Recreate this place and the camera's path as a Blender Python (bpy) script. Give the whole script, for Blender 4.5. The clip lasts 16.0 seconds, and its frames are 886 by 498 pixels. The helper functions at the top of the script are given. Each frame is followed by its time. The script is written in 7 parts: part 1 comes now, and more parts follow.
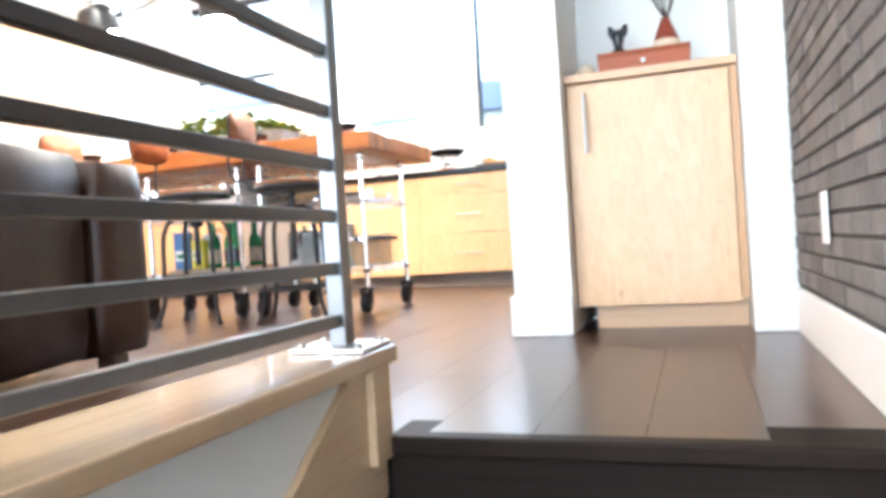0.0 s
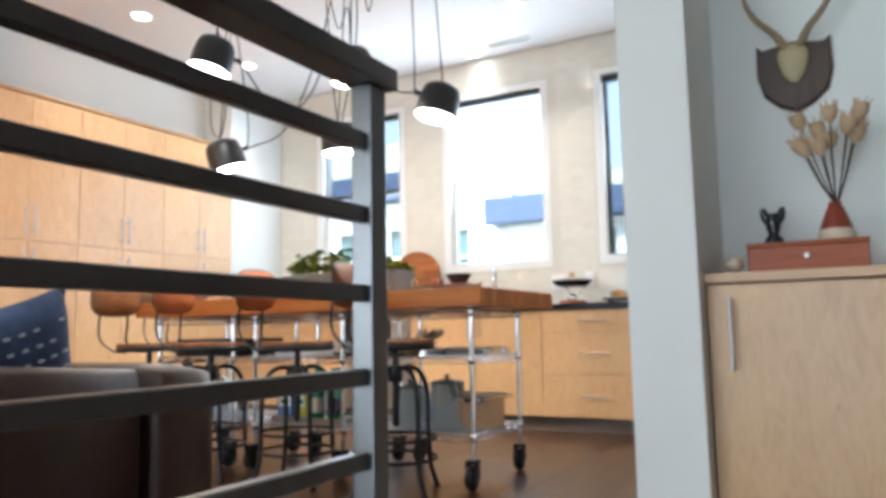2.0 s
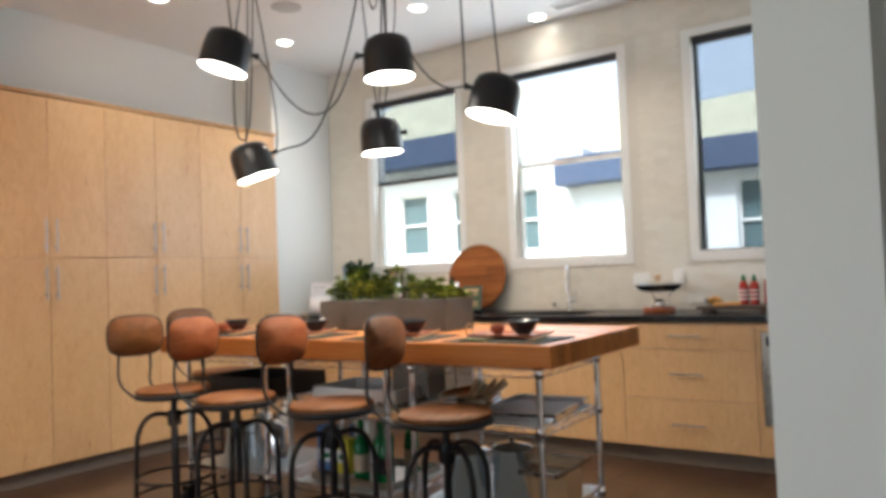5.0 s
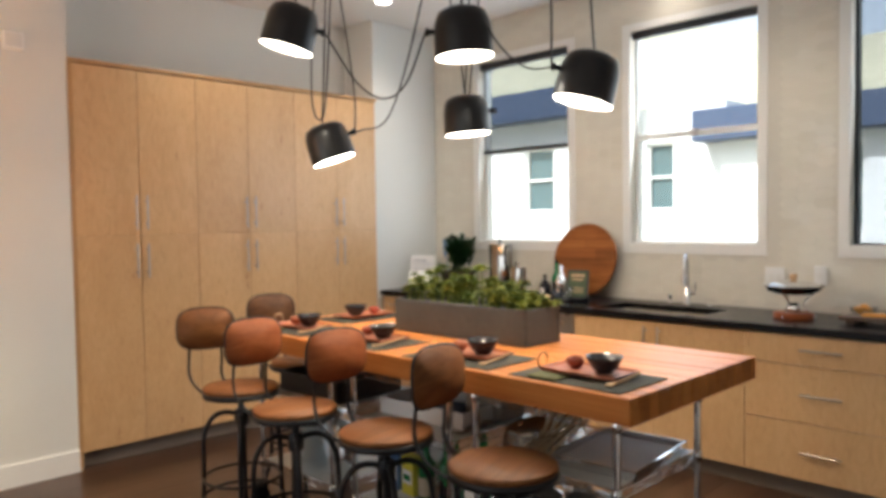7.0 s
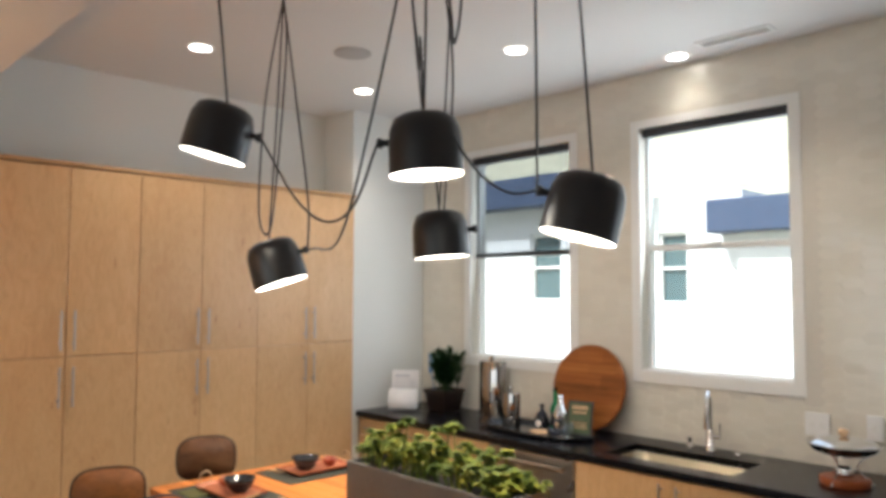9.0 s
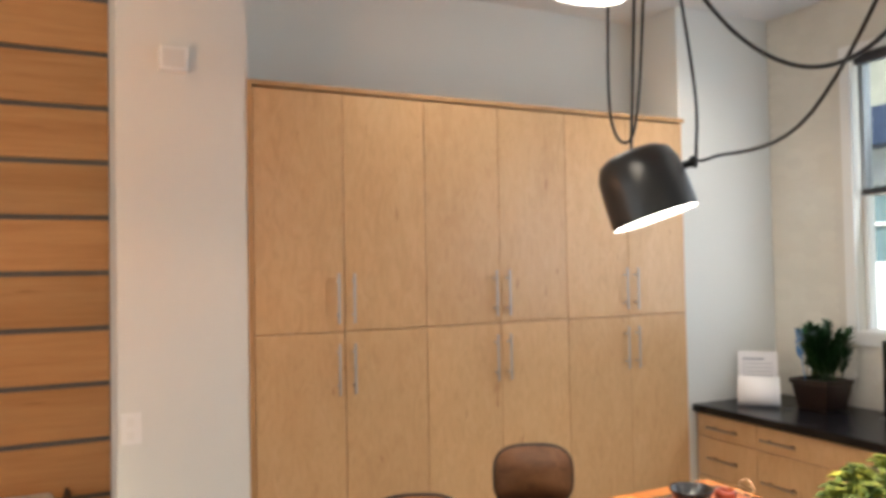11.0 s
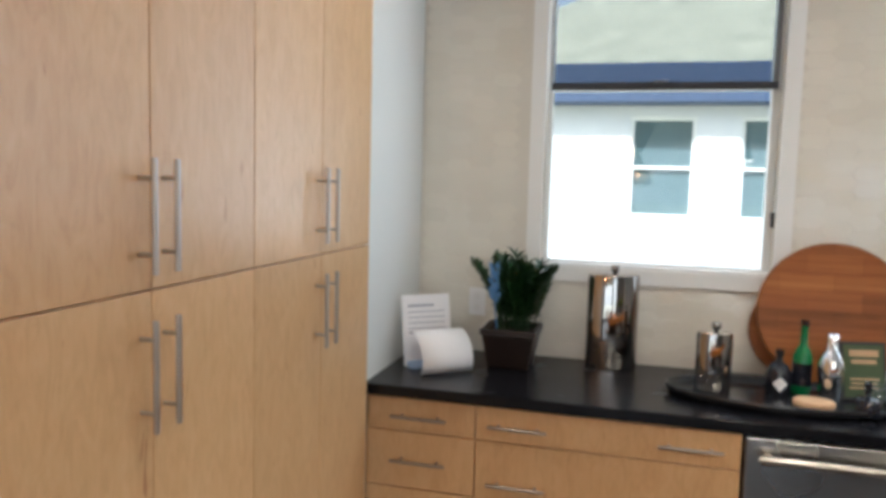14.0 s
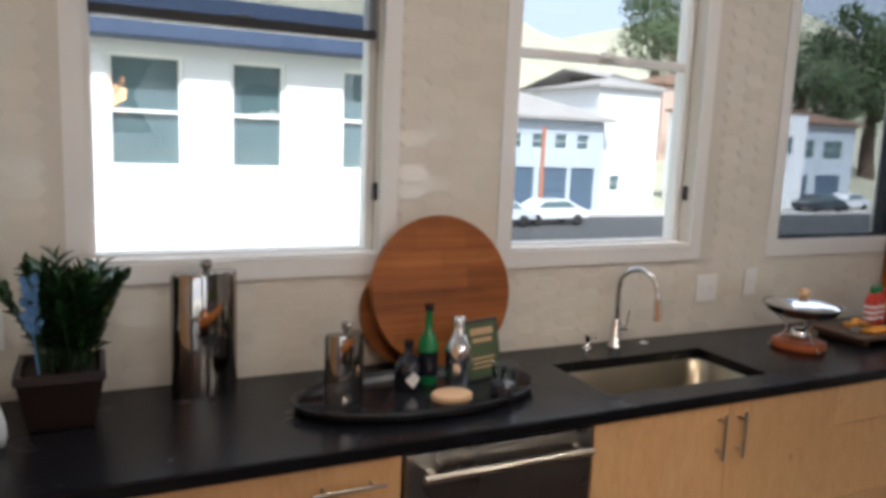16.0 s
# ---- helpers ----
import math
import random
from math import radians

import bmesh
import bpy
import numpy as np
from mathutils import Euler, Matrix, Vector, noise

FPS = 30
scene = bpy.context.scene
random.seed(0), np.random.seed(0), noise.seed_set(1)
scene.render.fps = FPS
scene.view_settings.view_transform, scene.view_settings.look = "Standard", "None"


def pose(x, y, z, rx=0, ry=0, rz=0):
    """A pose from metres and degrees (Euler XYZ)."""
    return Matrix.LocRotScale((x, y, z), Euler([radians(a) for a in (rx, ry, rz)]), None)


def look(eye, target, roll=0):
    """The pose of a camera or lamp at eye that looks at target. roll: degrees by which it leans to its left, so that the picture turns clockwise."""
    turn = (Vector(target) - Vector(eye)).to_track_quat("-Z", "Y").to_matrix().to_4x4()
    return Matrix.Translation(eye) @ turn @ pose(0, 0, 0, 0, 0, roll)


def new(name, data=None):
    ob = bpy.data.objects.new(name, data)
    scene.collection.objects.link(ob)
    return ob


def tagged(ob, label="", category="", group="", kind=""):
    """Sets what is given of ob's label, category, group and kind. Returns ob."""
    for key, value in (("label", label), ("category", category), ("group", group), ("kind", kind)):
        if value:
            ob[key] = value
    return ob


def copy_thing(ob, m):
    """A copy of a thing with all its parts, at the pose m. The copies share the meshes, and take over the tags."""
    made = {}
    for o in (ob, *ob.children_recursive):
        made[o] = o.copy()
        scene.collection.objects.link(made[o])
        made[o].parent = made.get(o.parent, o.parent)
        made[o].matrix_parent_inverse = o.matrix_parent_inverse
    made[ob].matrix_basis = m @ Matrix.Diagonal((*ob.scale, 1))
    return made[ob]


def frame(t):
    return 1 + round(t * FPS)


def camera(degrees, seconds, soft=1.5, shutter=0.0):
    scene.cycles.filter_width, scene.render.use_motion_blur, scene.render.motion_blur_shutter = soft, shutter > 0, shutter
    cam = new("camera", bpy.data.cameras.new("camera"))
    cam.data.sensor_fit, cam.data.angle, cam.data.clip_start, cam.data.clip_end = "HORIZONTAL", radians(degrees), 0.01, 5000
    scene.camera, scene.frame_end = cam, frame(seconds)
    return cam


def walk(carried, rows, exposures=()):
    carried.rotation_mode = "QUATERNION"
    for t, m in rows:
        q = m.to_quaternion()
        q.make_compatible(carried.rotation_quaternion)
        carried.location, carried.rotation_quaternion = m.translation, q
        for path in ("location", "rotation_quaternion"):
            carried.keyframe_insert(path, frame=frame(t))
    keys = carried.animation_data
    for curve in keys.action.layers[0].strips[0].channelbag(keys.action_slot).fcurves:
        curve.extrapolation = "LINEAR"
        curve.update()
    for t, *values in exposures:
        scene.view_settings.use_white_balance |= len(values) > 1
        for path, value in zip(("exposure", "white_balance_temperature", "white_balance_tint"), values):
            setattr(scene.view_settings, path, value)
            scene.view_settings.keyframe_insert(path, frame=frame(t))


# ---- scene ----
cam = camera(61.9, 16.0, soft=4.0)
PATH = [
    (0, (5.0, 0.053, 0.327), (4.351, 1.944, 0.316), -3.6),
    (0.5, (4.97, 0.164, 0.373), (4.257, 2.024, 0.549), -1.2),
    (1, (4.937, 0.258, 0.495), (4.172, 2.097, 0.671), -0.8),
    (1.5, (4.945, 0.294, 0.669), (4.101, 2.099, 0.841), -1.3),
    (2, (4.963, 0.401, 0.729), (4.005, 2.143, 0.949), -1.1),
    (2.5, (4.998, 0.45, 0.813), (3.931, 2.132, 1.001), -1.8),
    (3, (4.961, 0.565, 0.835), (3.828, 2.193, 1.093), -1.6),
    (3.5, (4.93, 0.659, 0.948), (3.811, 2.307, 1.124), -2.3),
    (6, (4.596, 1.304, 1.286), (3.395, 2.903, 1.285), -0.5),
    (6.5, (4.654, 1.44, 1.347), (3.327, 2.934, 1.267), 0.7),
    (7, (4.639, 1.51, 1.475), (3.225, 2.923, 1.397), -0.8),
    (7.5, (4.573, 1.634, 1.56), (3.138, 3.027, 1.575), -0.9),
    (8, (4.487, 1.782, 1.693), (3.098, 3.219, 1.616), -1.0),
    (8.5, (4.395, 1.937, 1.734), (2.992, 3.362, 1.745), -0.8),
    (9, (4.278, 2.126, 1.76), (2.846, 3.518, 1.877), 0.2),
    (9.5, (4.001, 2.227, 1.749), (2.352, 3.347, 1.911), 0.6),
    (10, (3.717, 2.283, 1.728), (1.891, 3.093, 1.828), -0.4),
    (12.5, (1.836, 2.705, 1.608), (0.322, 4.001, 1.446), -1.0),
    (13, (1.443, 2.712, 1.651), (0.252, 4.312, 1.501), -0.8),
    (13.5, (1.21, 2.859, 1.644), (0.289, 4.628, 1.491), -0.5),
    (14, (0.9, 3.023, 1.629), (0.38, 4.945, 1.446), 1.5),
    (14.5, (0.673, 3.155, 1.648), (0.646, 5.137, 1.386), 1.4),
    (15, (0.527, 3.384, 1.688), (0.859, 5.341, 1.445), 1.9),
    (15.5, (0.498, 3.591, 1.704), (1.104, 5.477, 1.425), 2.4),
    (16, (0.503, 3.737, 1.7), (1.357, 5.522, 1.404), 2.3),
]
walk(cam, [(t, look(e, g, r)) for t, e, g, r in PATH],
     exposures=[(0.0, 3.1, 5250, 6), (0.3, 2.8, 5300, 6), (0.6, 2.4, 5300, 6), (1.0, 2.0, 5300, 5), (1.5, 1.78, 5250, 5), (2.0, 1.58, 5300, 5),
                (2.5, 1.45, 5400, 6), (3.5, 1.2, 5500, 6), (6.0, 0.72, 5950, 7), (8.0, 0.6, 6050, 8), (9.0, 0.52, 5900, 7), (10.0, 0.68, 6050, 8), (12.3, 0.75, 5650, 6), (13.5, 0.65, 5500, 5),
                (14.5, 0.5, 5500, 6), (16.0, 0.22, 5700, 10)])

# world and sun
SUN_ELEV, SUN_ROT = radians(48), radians(200)
world = bpy.data.worlds.new("world")
scene.world = world
world.use_nodes = True
wn = world.node_tree.nodes
sky = wn.new("ShaderNodeTexSky")
sky.sky_type, sky.sun_disc = "NISHITA", False
sky.sun_elevation, sky.sun_rotation = SUN_ELEV, SUN_ROT
sky.dust_density, sky.air_density = 6.0, 1.0
wn["Background"].inputs["Strength"].default_value = 0.15
haze = wn.new("ShaderNodeMix")
haze.data_type = "RGBA"
haze.inputs[0].default_value, haze.inputs[7].default_value = 0.5, (8.6, 9.0, 9.5, 1)
world.node_tree.links.new(sky.outputs["Color"], haze.inputs[6])
world.node_tree.links.new(haze.outputs[2], wn["Background"].inputs["Color"])


def lamp(name, kind, m, power, color=(1, 1, 1), **kw):
    data = bpy.data.lights.new(name, kind)
    data.energy, data.color = power, color
    for k, v in kw.items():
        if k == "size":
            data.size = v
        elif k == "size_y":
            data.shape, data.size_y = "RECTANGLE", v
        elif k == "radius":
            data.shadow_soft_size = v
        elif k == "spot":
            data.spot_size, data.spot_blend = radians(v), 0.9
        elif k == "angle":
            data.angle = radians(v)
        elif k == "disk":
            data.shape, data.size = "DISK", v
    ob = new(name, data)
    ob.matrix_world = m
    return ob


sun_dir = Vector((-math.sin(SUN_ROT) * -1, math.cos(SUN_ROT), math.tan(SUN_ELEV)))
lamp("sun", "SUN", look((0, 0, 20), Vector((0, 0, 20)) - sun_dir), 5.0, (1.0, 0.95, 0.88), angle=0.5)
# daylight that enters by the wide glazing behind the stairs
lamp("entry_glazing_light", "AREA", look((4.85, -3.42, 1.0), (4.6, 6, 0.9)), 16, (0.93, 0.97, 1.0), size=0.95, size_y=3.4)
# added fill at an assumed, unseen south opening, tilted up to brighten the ceiling
lamp("south_fill_light", "AREA", look((1.9, -3.42, 1.25), (1.9, 2, 4.0)), 24, (0.95, 0.98, 1.0), size=3.6, size_y=2.3)
# the sky's light at the kitchen windows, with the bounce off the sunlit ground that goes up to the ceiling
for x0_, x1_, p_ in ((0.52, 1.36, 5), (1.94, 2.76, 9), (3.34, 4.16, 5)):
    lamp("window_light", "AREA", look(((x0_ + x1_) / 2, 6.088, 2.03), ((x0_ + x1_) / 2 - 0.4, 4.0, 2.45)), p_, (0.92, 0.96, 1.0), size=x1_ - x0_, size_y=1.4)
LAMP_WARM = (1.0, 0.85, 0.68)

# ---- materials ----
def nodes_of(name):
    m = bpy.data.materials.new(name)
    m.use_nodes = True
    nt = m.node_tree
    return m, nt, nt.nodes["Principled BSDF"]


def coords(nt, scale, jitter=0.0):
    tc = nt.nodes.new("ShaderNodeTexCoord")
    mp = nt.nodes.new("ShaderNodeMapping")
    mp.inputs["Scale"].default_value = scale
    nt.links.new(tc.outputs["Object"], mp.inputs["Vector"])
    if jitter:
        oi = nt.nodes.new("ShaderNodeObjectInfo")
        ma = nt.nodes.new("ShaderNodeMath")
        ma.operation = "MULTIPLY"
        ma.inputs[1].default_value = jitter
        nt.links.new(oi.outputs["Random"], ma.inputs[0])
        nt.links.new(ma.outputs[0], mp.inputs["Location"])
    return mp.outputs["Vector"]


def noise_node(nt, vec, scale, detail=4.0, rough=0.55, dist=0.0):
    n = nt.nodes.new("ShaderNodeTexNoise")
    n.inputs["Scale"].default_value, n.inputs["Detail"].default_value = scale, detail
    n.inputs["Roughness"].default_value, n.inputs["Distortion"].default_value = rough, dist
    nt.links.new(vec, n.inputs["Vector"])
    return n.outputs["Fac"]


def ramp(nt, fac, stops):
    r = nt.nodes.new("ShaderNodeValToRGB")
    e = r.color_ramp.elements
    e[0].position, e[0].color = stops[0][0], (*stops[0][1], 1)
    e[1].position, e[1].color = stops[-1][0], (*stops[-1][1], 1)
    for p, c in stops[1:-1]:
        k = e.new(p)
        k.color = (*c, 1)
    nt.links.new(fac, r.inputs["Fac"])
    return r.outputs["Color"]


def mixc(nt, a, b, fac, mode="MIX"):
    m = nt.nodes.new("ShaderNodeMix")
    m.data_type, m.blend_type = "RGBA", mode
    for sock, v in ((m.inputs[0], fac), (m.inputs[6], a), (m.inputs[7], b)):
        if isinstance(v, bpy.types.NodeSocket):
            nt.links.new(v, sock)
        elif isinstance(v, (int, float)):
            sock.default_value = v
        else:
            sock.default_value = (*v, 1)
    return m.outputs[2]


def bump(nt, bsdf, fac, strength, distance=0.002):
    b = nt.nodes.new("ShaderNodeBump")
    b.inputs["Strength"].default_value, b.inputs["Distance"].default_value = strength, distance
    nt.links.new(fac, b.inputs["Height"])
    nt.links.new(b.outputs["Normal"], bsdf.inputs["Normal"])


def shade_by_object(nt, color, low, high):
    """Each object a little lighter or darker than the next."""
    oi = nt.nodes.new("ShaderNodeObjectInfo")
    mr = nt.nodes.new("ShaderNodeMapRange")
    mr.inputs["To Min"].default_value, mr.inputs["To Max"].default_value = low, high
    nt.links.new(oi.outputs["Random"], mr.inputs["Value"])
    hs = nt.nodes.new("ShaderNodeHueSaturation")
    nt.links.new(mr.outputs["Result"], hs.inputs["Value"])
    nt.links.new(color, hs.inputs["Color"])
    return hs.outputs["Color"]


def plain(name, c, rough=0.5, metal=0.0, vary=0.12, scale=3.0, fine=60.0, relief=0.15, depth=0.001, spec=0.5, jitter=7.0, coat=0.0):
    m, nt, b = nodes_of(name)
    v = coords(nt, (1, 1, 1), jitter)
    big = noise_node(nt, v, scale, 3)
    small = noise_node(nt, v, fine, 4)
    dark = tuple(x * (1 - vary) for x in c)
    light = tuple(min(1, x * (1 + vary * 0.6)) for x in c)
    col = ramp(nt, big, [(0.3, dark), (0.7, light)])
    col = mixc(nt, col, ramp(nt, small, [(0.35, dark), (0.65, light)]), 0.35)
    nt.links.new(col, b.inputs["Base Color"])
    r = nt.nodes.new("ShaderNodeMapRange")
    r.inputs["To Min"].default_value, r.inputs["To Max"].default_value = max(0.02, rough * 0.85), min(1, rough * 1.15)
    nt.links.new(big, r.inputs["Value"])
    nt.links.new(r.outputs["Result"], b.inputs["Roughness"])
    b.inputs["Metallic"].default_value = metal
    b.inputs["Specular IOR Level"].default_value = spec
    b.inputs["Coat Weight"].default_value = coat
    if relief:
        bump(nt, b, small, relief, depth)
    return m


def wood(name, c_dark, c_mid, c_light, grain="z", rough=0.42, fine=1.0, jitter=9.0, by_object=(0.92, 1.08), relief=0.2, coat=0.0, figure=1.0, streak=0.3, spec=0.5):
    """Grain that runs along one axis, with soft figure and thin darker streaks."""
    m, nt, b = nodes_of(name)
    s = {"x": (0.5, 9, 9), "y": (9, 0.5, 9), "z": (9, 9, 0.5)}[grain]
    v = coords(nt, tuple(k * fine for k in s), jitter)
    broad = noise_node(nt, v, 1.3, 4, 0.6, 0.6 * figure)
    thin = noise_node(nt, v, 9.0, 5, 0.65, 0.2)
    col = ramp(nt, broad, [(0.28, c_dark), (0.5, c_mid), (0.75, c_light)])
    col = mixc(nt, col, ramp(nt, thin, [(0.3, tuple(x * 0.75 for x in c_mid)), (0.6, c_light)]), streak)
    s2 = {"x": (1.5, 14, 14), "y": (14, 1.5, 14), "z": (14, 14, 1.5)}[grain]
    fleck = noise_node(nt, coords(nt, tuple(k * fine for k in s2), jitter * 1.7), 2.6, 2, 0.5, 0.0)
    col = mixc(nt, col, tuple(x * 0.62 for x in c_dark), ramp(nt, fleck, [(0.70, (0, 0, 0)), (0.82, (0.8, 0.8, 0.8))]))
    col = shade_by_object(nt, col, *by_object)
    nt.links.new(col, b.inputs["Base Color"])
    b.inputs["Roughness"].default_value = rough
    b.inputs["Specular IOR Level"].default_value = spec
    b.inputs["Coat Weight"].default_value = coat
    bump(nt, b, thin, relief, 0.0006)
    return m


def maple(name):
    """Pale flat-sawn veneer: soft blotches, faint upright figure and a few small reddish flecks."""
    m, nt, b = nodes_of(name)
    blotch = noise_node(nt, coords(nt, (3.2, 3.2, 1.3), 9.0), 1.6, 4, 0.6, 1.2)
    curl = noise_node(nt, coords(nt, (16, 16, 5), 9.0), 1.5, 4, 0.65, 2.0)
    pores = noise_node(nt, coords(nt, (60, 60, 5), 9.0), 3.0, 3, 0.6)
    col = ramp(nt, blotch, [(0.30, (0.580, 0.348, 0.156)), (0.5, (0.630, 0.394, 0.186)), (0.72, (0.675, 0.446, 0.226))])
    col = mixc(nt, col, ramp(nt, curl, [(0.32, (0.50, 0.295, 0.14)), (0.52, (0.635, 0.400, 0.196)), (0.7, (0.69, 0.470, 0.255))]), 0.5)
    col = mixc(nt, col, ramp(nt, pores, [(0.35, (0.56, 0.33, 0.17)), (0.6, (0.67, 0.44, 0.25))]), 0.10)
    fleck = noise_node(nt, coords(nt, (30, 30, 8), 13.0), 1.0, 2, 0.5, 0.4)
    col = mixc(nt, col, (0.36, 0.15, 0.065), ramp(nt, fleck, [(0.71, (0, 0, 0)), (0.79, (0.75, 0.75, 0.75))]))
    col = shade_by_object(nt, col, 0.95, 1.04)
    nt.links.new(col, b.inputs["Base Color"])
    b.inputs["Roughness"].default_value = 0.32
    bump(nt, b, pores, 0.05, 0.0005)
    return m


def glued_board(name):
    """Blocks of acacia glued edge to edge, each in its own tone, with end joints that do not line up."""
    m = wood(name, (0.14, 0.040, 0.011), (0.27, 0.088, 0.023), (0.40, 0.155, 0.045), "x", 0.42, fine=0.8, figure=2.0, spec=0.25)
    nt = m.node_tree
    b = nt.nodes["Principled BSDF"]
    src = b.inputs["Base Color"].links[0].from_socket
    tc, sp, cb, br = (nt.nodes.new("ShaderNode" + k) for k in ("TexCoord", "SeparateXYZ", "CombineXYZ", "TexBrick"))
    nt.links.new(tc.outputs["Object"], sp.inputs[0])
    nt.links.new(sp.outputs["X"], cb.inputs["X"])
    nt.links.new(sp.outputs["Z"], cb.inputs["Y"])
    nt.links.new(cb.outputs[0], br.inputs["Vector"])
    for key, v in (("Color1", (0.84, 0.79, 0.75, 1)), ("Color2", (1.12, 1.10, 1.07, 1)), ("Mortar", (0.62, 0.57, 0.52, 1)), ("Scale", 1.0), ("Mortar Size", 0.0006), ("Brick Width", 0.19), ("Row Height", 0.07), ("Bias", 0.0)):
        br.inputs[key].default_value = v
    nt.links.new(mixc(nt, src, br.outputs["Color"], 1.0, "MULTIPLY"), b.inputs["Base Color"])
    return m


def emitter(name, c, strength):
    m, nt, b = nodes_of(name)
    b.inputs["Base Color"].default_value = (*c, 1)
    b.inputs["Emission Color"].default_value = (*c, 1)
    b.inputs["Emission Strength"].default_value = strength
    return m


def see_through(name, tint, gloss=1.0, rough=0.0):
    """A thin pane: clear straight on, mirroring at a slant."""
    m = bpy.data.materials.new(name)
    m.use_nodes = True
    nt = m.node_tree
    nt.nodes.clear()
    out = nt.nodes.new("ShaderNodeOutputMaterial")
    tr, gl, mx, fr, mu, pw, ad = (nt.nodes.new("ShaderNode" + k) for k in ("BsdfTransparent", "BsdfGlossy", "MixShader", "LayerWeight", "Math", "Math", "Math"))
    tr.inputs["Color"].default_value = (*tint, 1)
    gl.inputs["Roughness"].default_value = rough
    fr.inputs["Blend"].default_value = 0.5
    pw.operation, pw.inputs[1].default_value = "POWER", 4.5
    ad.operation, ad.inputs[1].default_value = "ADD", 0.035
    mu.operation, mu.inputs[1].default_value = "MULTIPLY", gloss
    nt.links.new(fr.outputs["Facing"], pw.inputs[0])
    nt.links.new(pw.outputs[0], ad.inputs[0])
    nt.links.new(ad.outputs[0], mu.inputs[0])
    nt.links.new(mu.outputs[0], mx.inputs[0])
    nt.links.new(tr.outputs[0], mx.inputs[1])
    nt.links.new(gl.outputs[0], mx.inputs[2])
    nt.links.new(mx.outputs[0], out.inputs["Surface"])
    return m


def glass_solid(name, tint=(1, 1, 1), rough=0.0):
    m, nt, b = nodes_of(name)
    b.inputs["Base Color"].default_value = (*tint, 1)
    b.inputs["Transmission Weight"].default_value = 1.0
    b.inputs["Roughness"].default_value = rough
    b.inputs["IOR"].default_value = 1.45
    return m


def brickwork(name, c, rough, **kw):
    m = plain(name, c, rough, **kw)
    nt = m.node_tree
    b = nt.nodes["Principled BSDF"]
    src = b.inputs["Base Color"].links[0].from_socket
    gi = nt.nodes.new("ShaderNodeNewGeometry")
    tint = ramp(nt, gi.outputs["Random Per Island"], [(0.0, (0.80, 0.84, 0.88)), (0.6, (1.0, 1.0, 1.0)), (1.0, (1.22, 1.02, 0.92))])
    src = mixc(nt, shade_by_object(nt, src, 0.8, 1.2), tint, 1.0, "MULTIPLY")
    nt.links.new(src, b.inputs["Base Color"])
    return m


WALL = plain("wall_paint", (0.76, 0.765, 0.735), 0.75, vary=0.03, scale=1.5, fine=220, relief=0.12, depth=0.0006)
CEIL = plain("ceiling_paint", (0.76, 0.75, 0.73), 0.85, vary=0.02, scale=1.2, fine=200, relief=0.1, depth=0.0006)
TRIM = plain("trim_paint", (0.82, 0.82, 0.80), 0.38, vary=0.02, fine=90, relief=0.05)
FLOOR_WOOD = wood("floor_plank_wood", (0.032, 0.015, 0.009), (0.054, 0.027, 0.016), (0.082, 0.043, 0.026), "y", 0.28, by_object=(0.85, 1.16), relief=0.2)
STEP_WOOD = wood("step_wood", (0.008, 0.005, 0.0035), (0.014, 0.009, 0.006), (0.026, 0.016, 0.011), "x", 0.6, spec=0.12)
MAPLE = maple("maple_veneer")
MAPLE_EDGE = wood("maple_edge", (0.42, 0.23, 0.09), (0.50, 0.29, 0.12), (0.56, 0.34, 0.16), "z", 0.4)
MAPLE_X = wood("maple_flat_grain", (0.57, 0.34, 0.17), (0.63, 0.395, 0.21), (0.68, 0.45, 0.255), "x", 0.36, by_object=(0.97, 1.03), relief=0.08)
CURB_WOOD = wood("curb_oak", (0.50, 0.33, 0.17), (0.60, 0.42, 0.24), (0.68, 0.50, 0.31), "y", 0.22, coat=0.5)
TOE = plain("toe_kick", (0.20, 0.16, 0.13), 0.6)
SLAB = wood("butcher_block", (0.30, 0.086, 0.018), (0.47, 0.158, 0.036), (0.61, 0.25, 0.062), "x", 0.42, fine=0.9, by_object=(0.80, 1.16), spec=0.2)
STOOL_WOOD = wood("stool_elm", (0.12, 0.042, 0.013), (0.22, 0.082, 0.025), (0.31, 0.130, 0.044), "y", 0.55, fine=1.6, spec=0.25, by_object=(0.72, 1.08), figure=1.6)
STOOL_DARK = wood("stool_walnut", (0.05, 0.022, 0.010), (0.10, 0.045, 0.020), (0.15, 0.072, 0.034), "y", 0.55, fine=1.6, spec=0.25, figure=1.6)
STOOL_RED = wood("stool_padauk", (0.17, 0.045, 0.014), (0.32, 0.092, 0.030), (0.42, 0.14, 0.05), "y", 0.55, fine=1.6, spec=0.25, figure=1.6)
BOARD_WOOD = glued_board("acacia_board")
RED_WOOD = wood("cherry_box", (0.20, 0.038, 0.010), (0.31, 0.072, 0.018), (0.39, 0.11, 0.03), "x", 0.4, spec=0.3)
DARK_WOOD = wood("walnut_plaque", (0.03, 0.015, 0.008), (0.06, 0.032, 0.018), (0.10, 0.055, 0.03), "z", 0.45)
SLAT = wood("wall_board", (0.50, 0.235, 0.075), (0.60, 0.31, 0.115), (0.68, 0.40, 0.17), "y", 0.4, fine=0.6, by_object=(0.85, 1.12), figure=1.6)
SLAT_GAP = plain("grey_reveal", (0.17, 0.17, 0.16), 0.7)
BLACK_STONE = plain("black_countertop", (0.005, 0.005, 0.007), 0.26, vary=0.3, scale=9, fine=300, relief=0.03, spec=0.3)
STEEL = plain("brushed_steel", (0.42, 0.385, 0.33), 0.28, 1.0, vary=0.08, fine=160, relief=0.05)
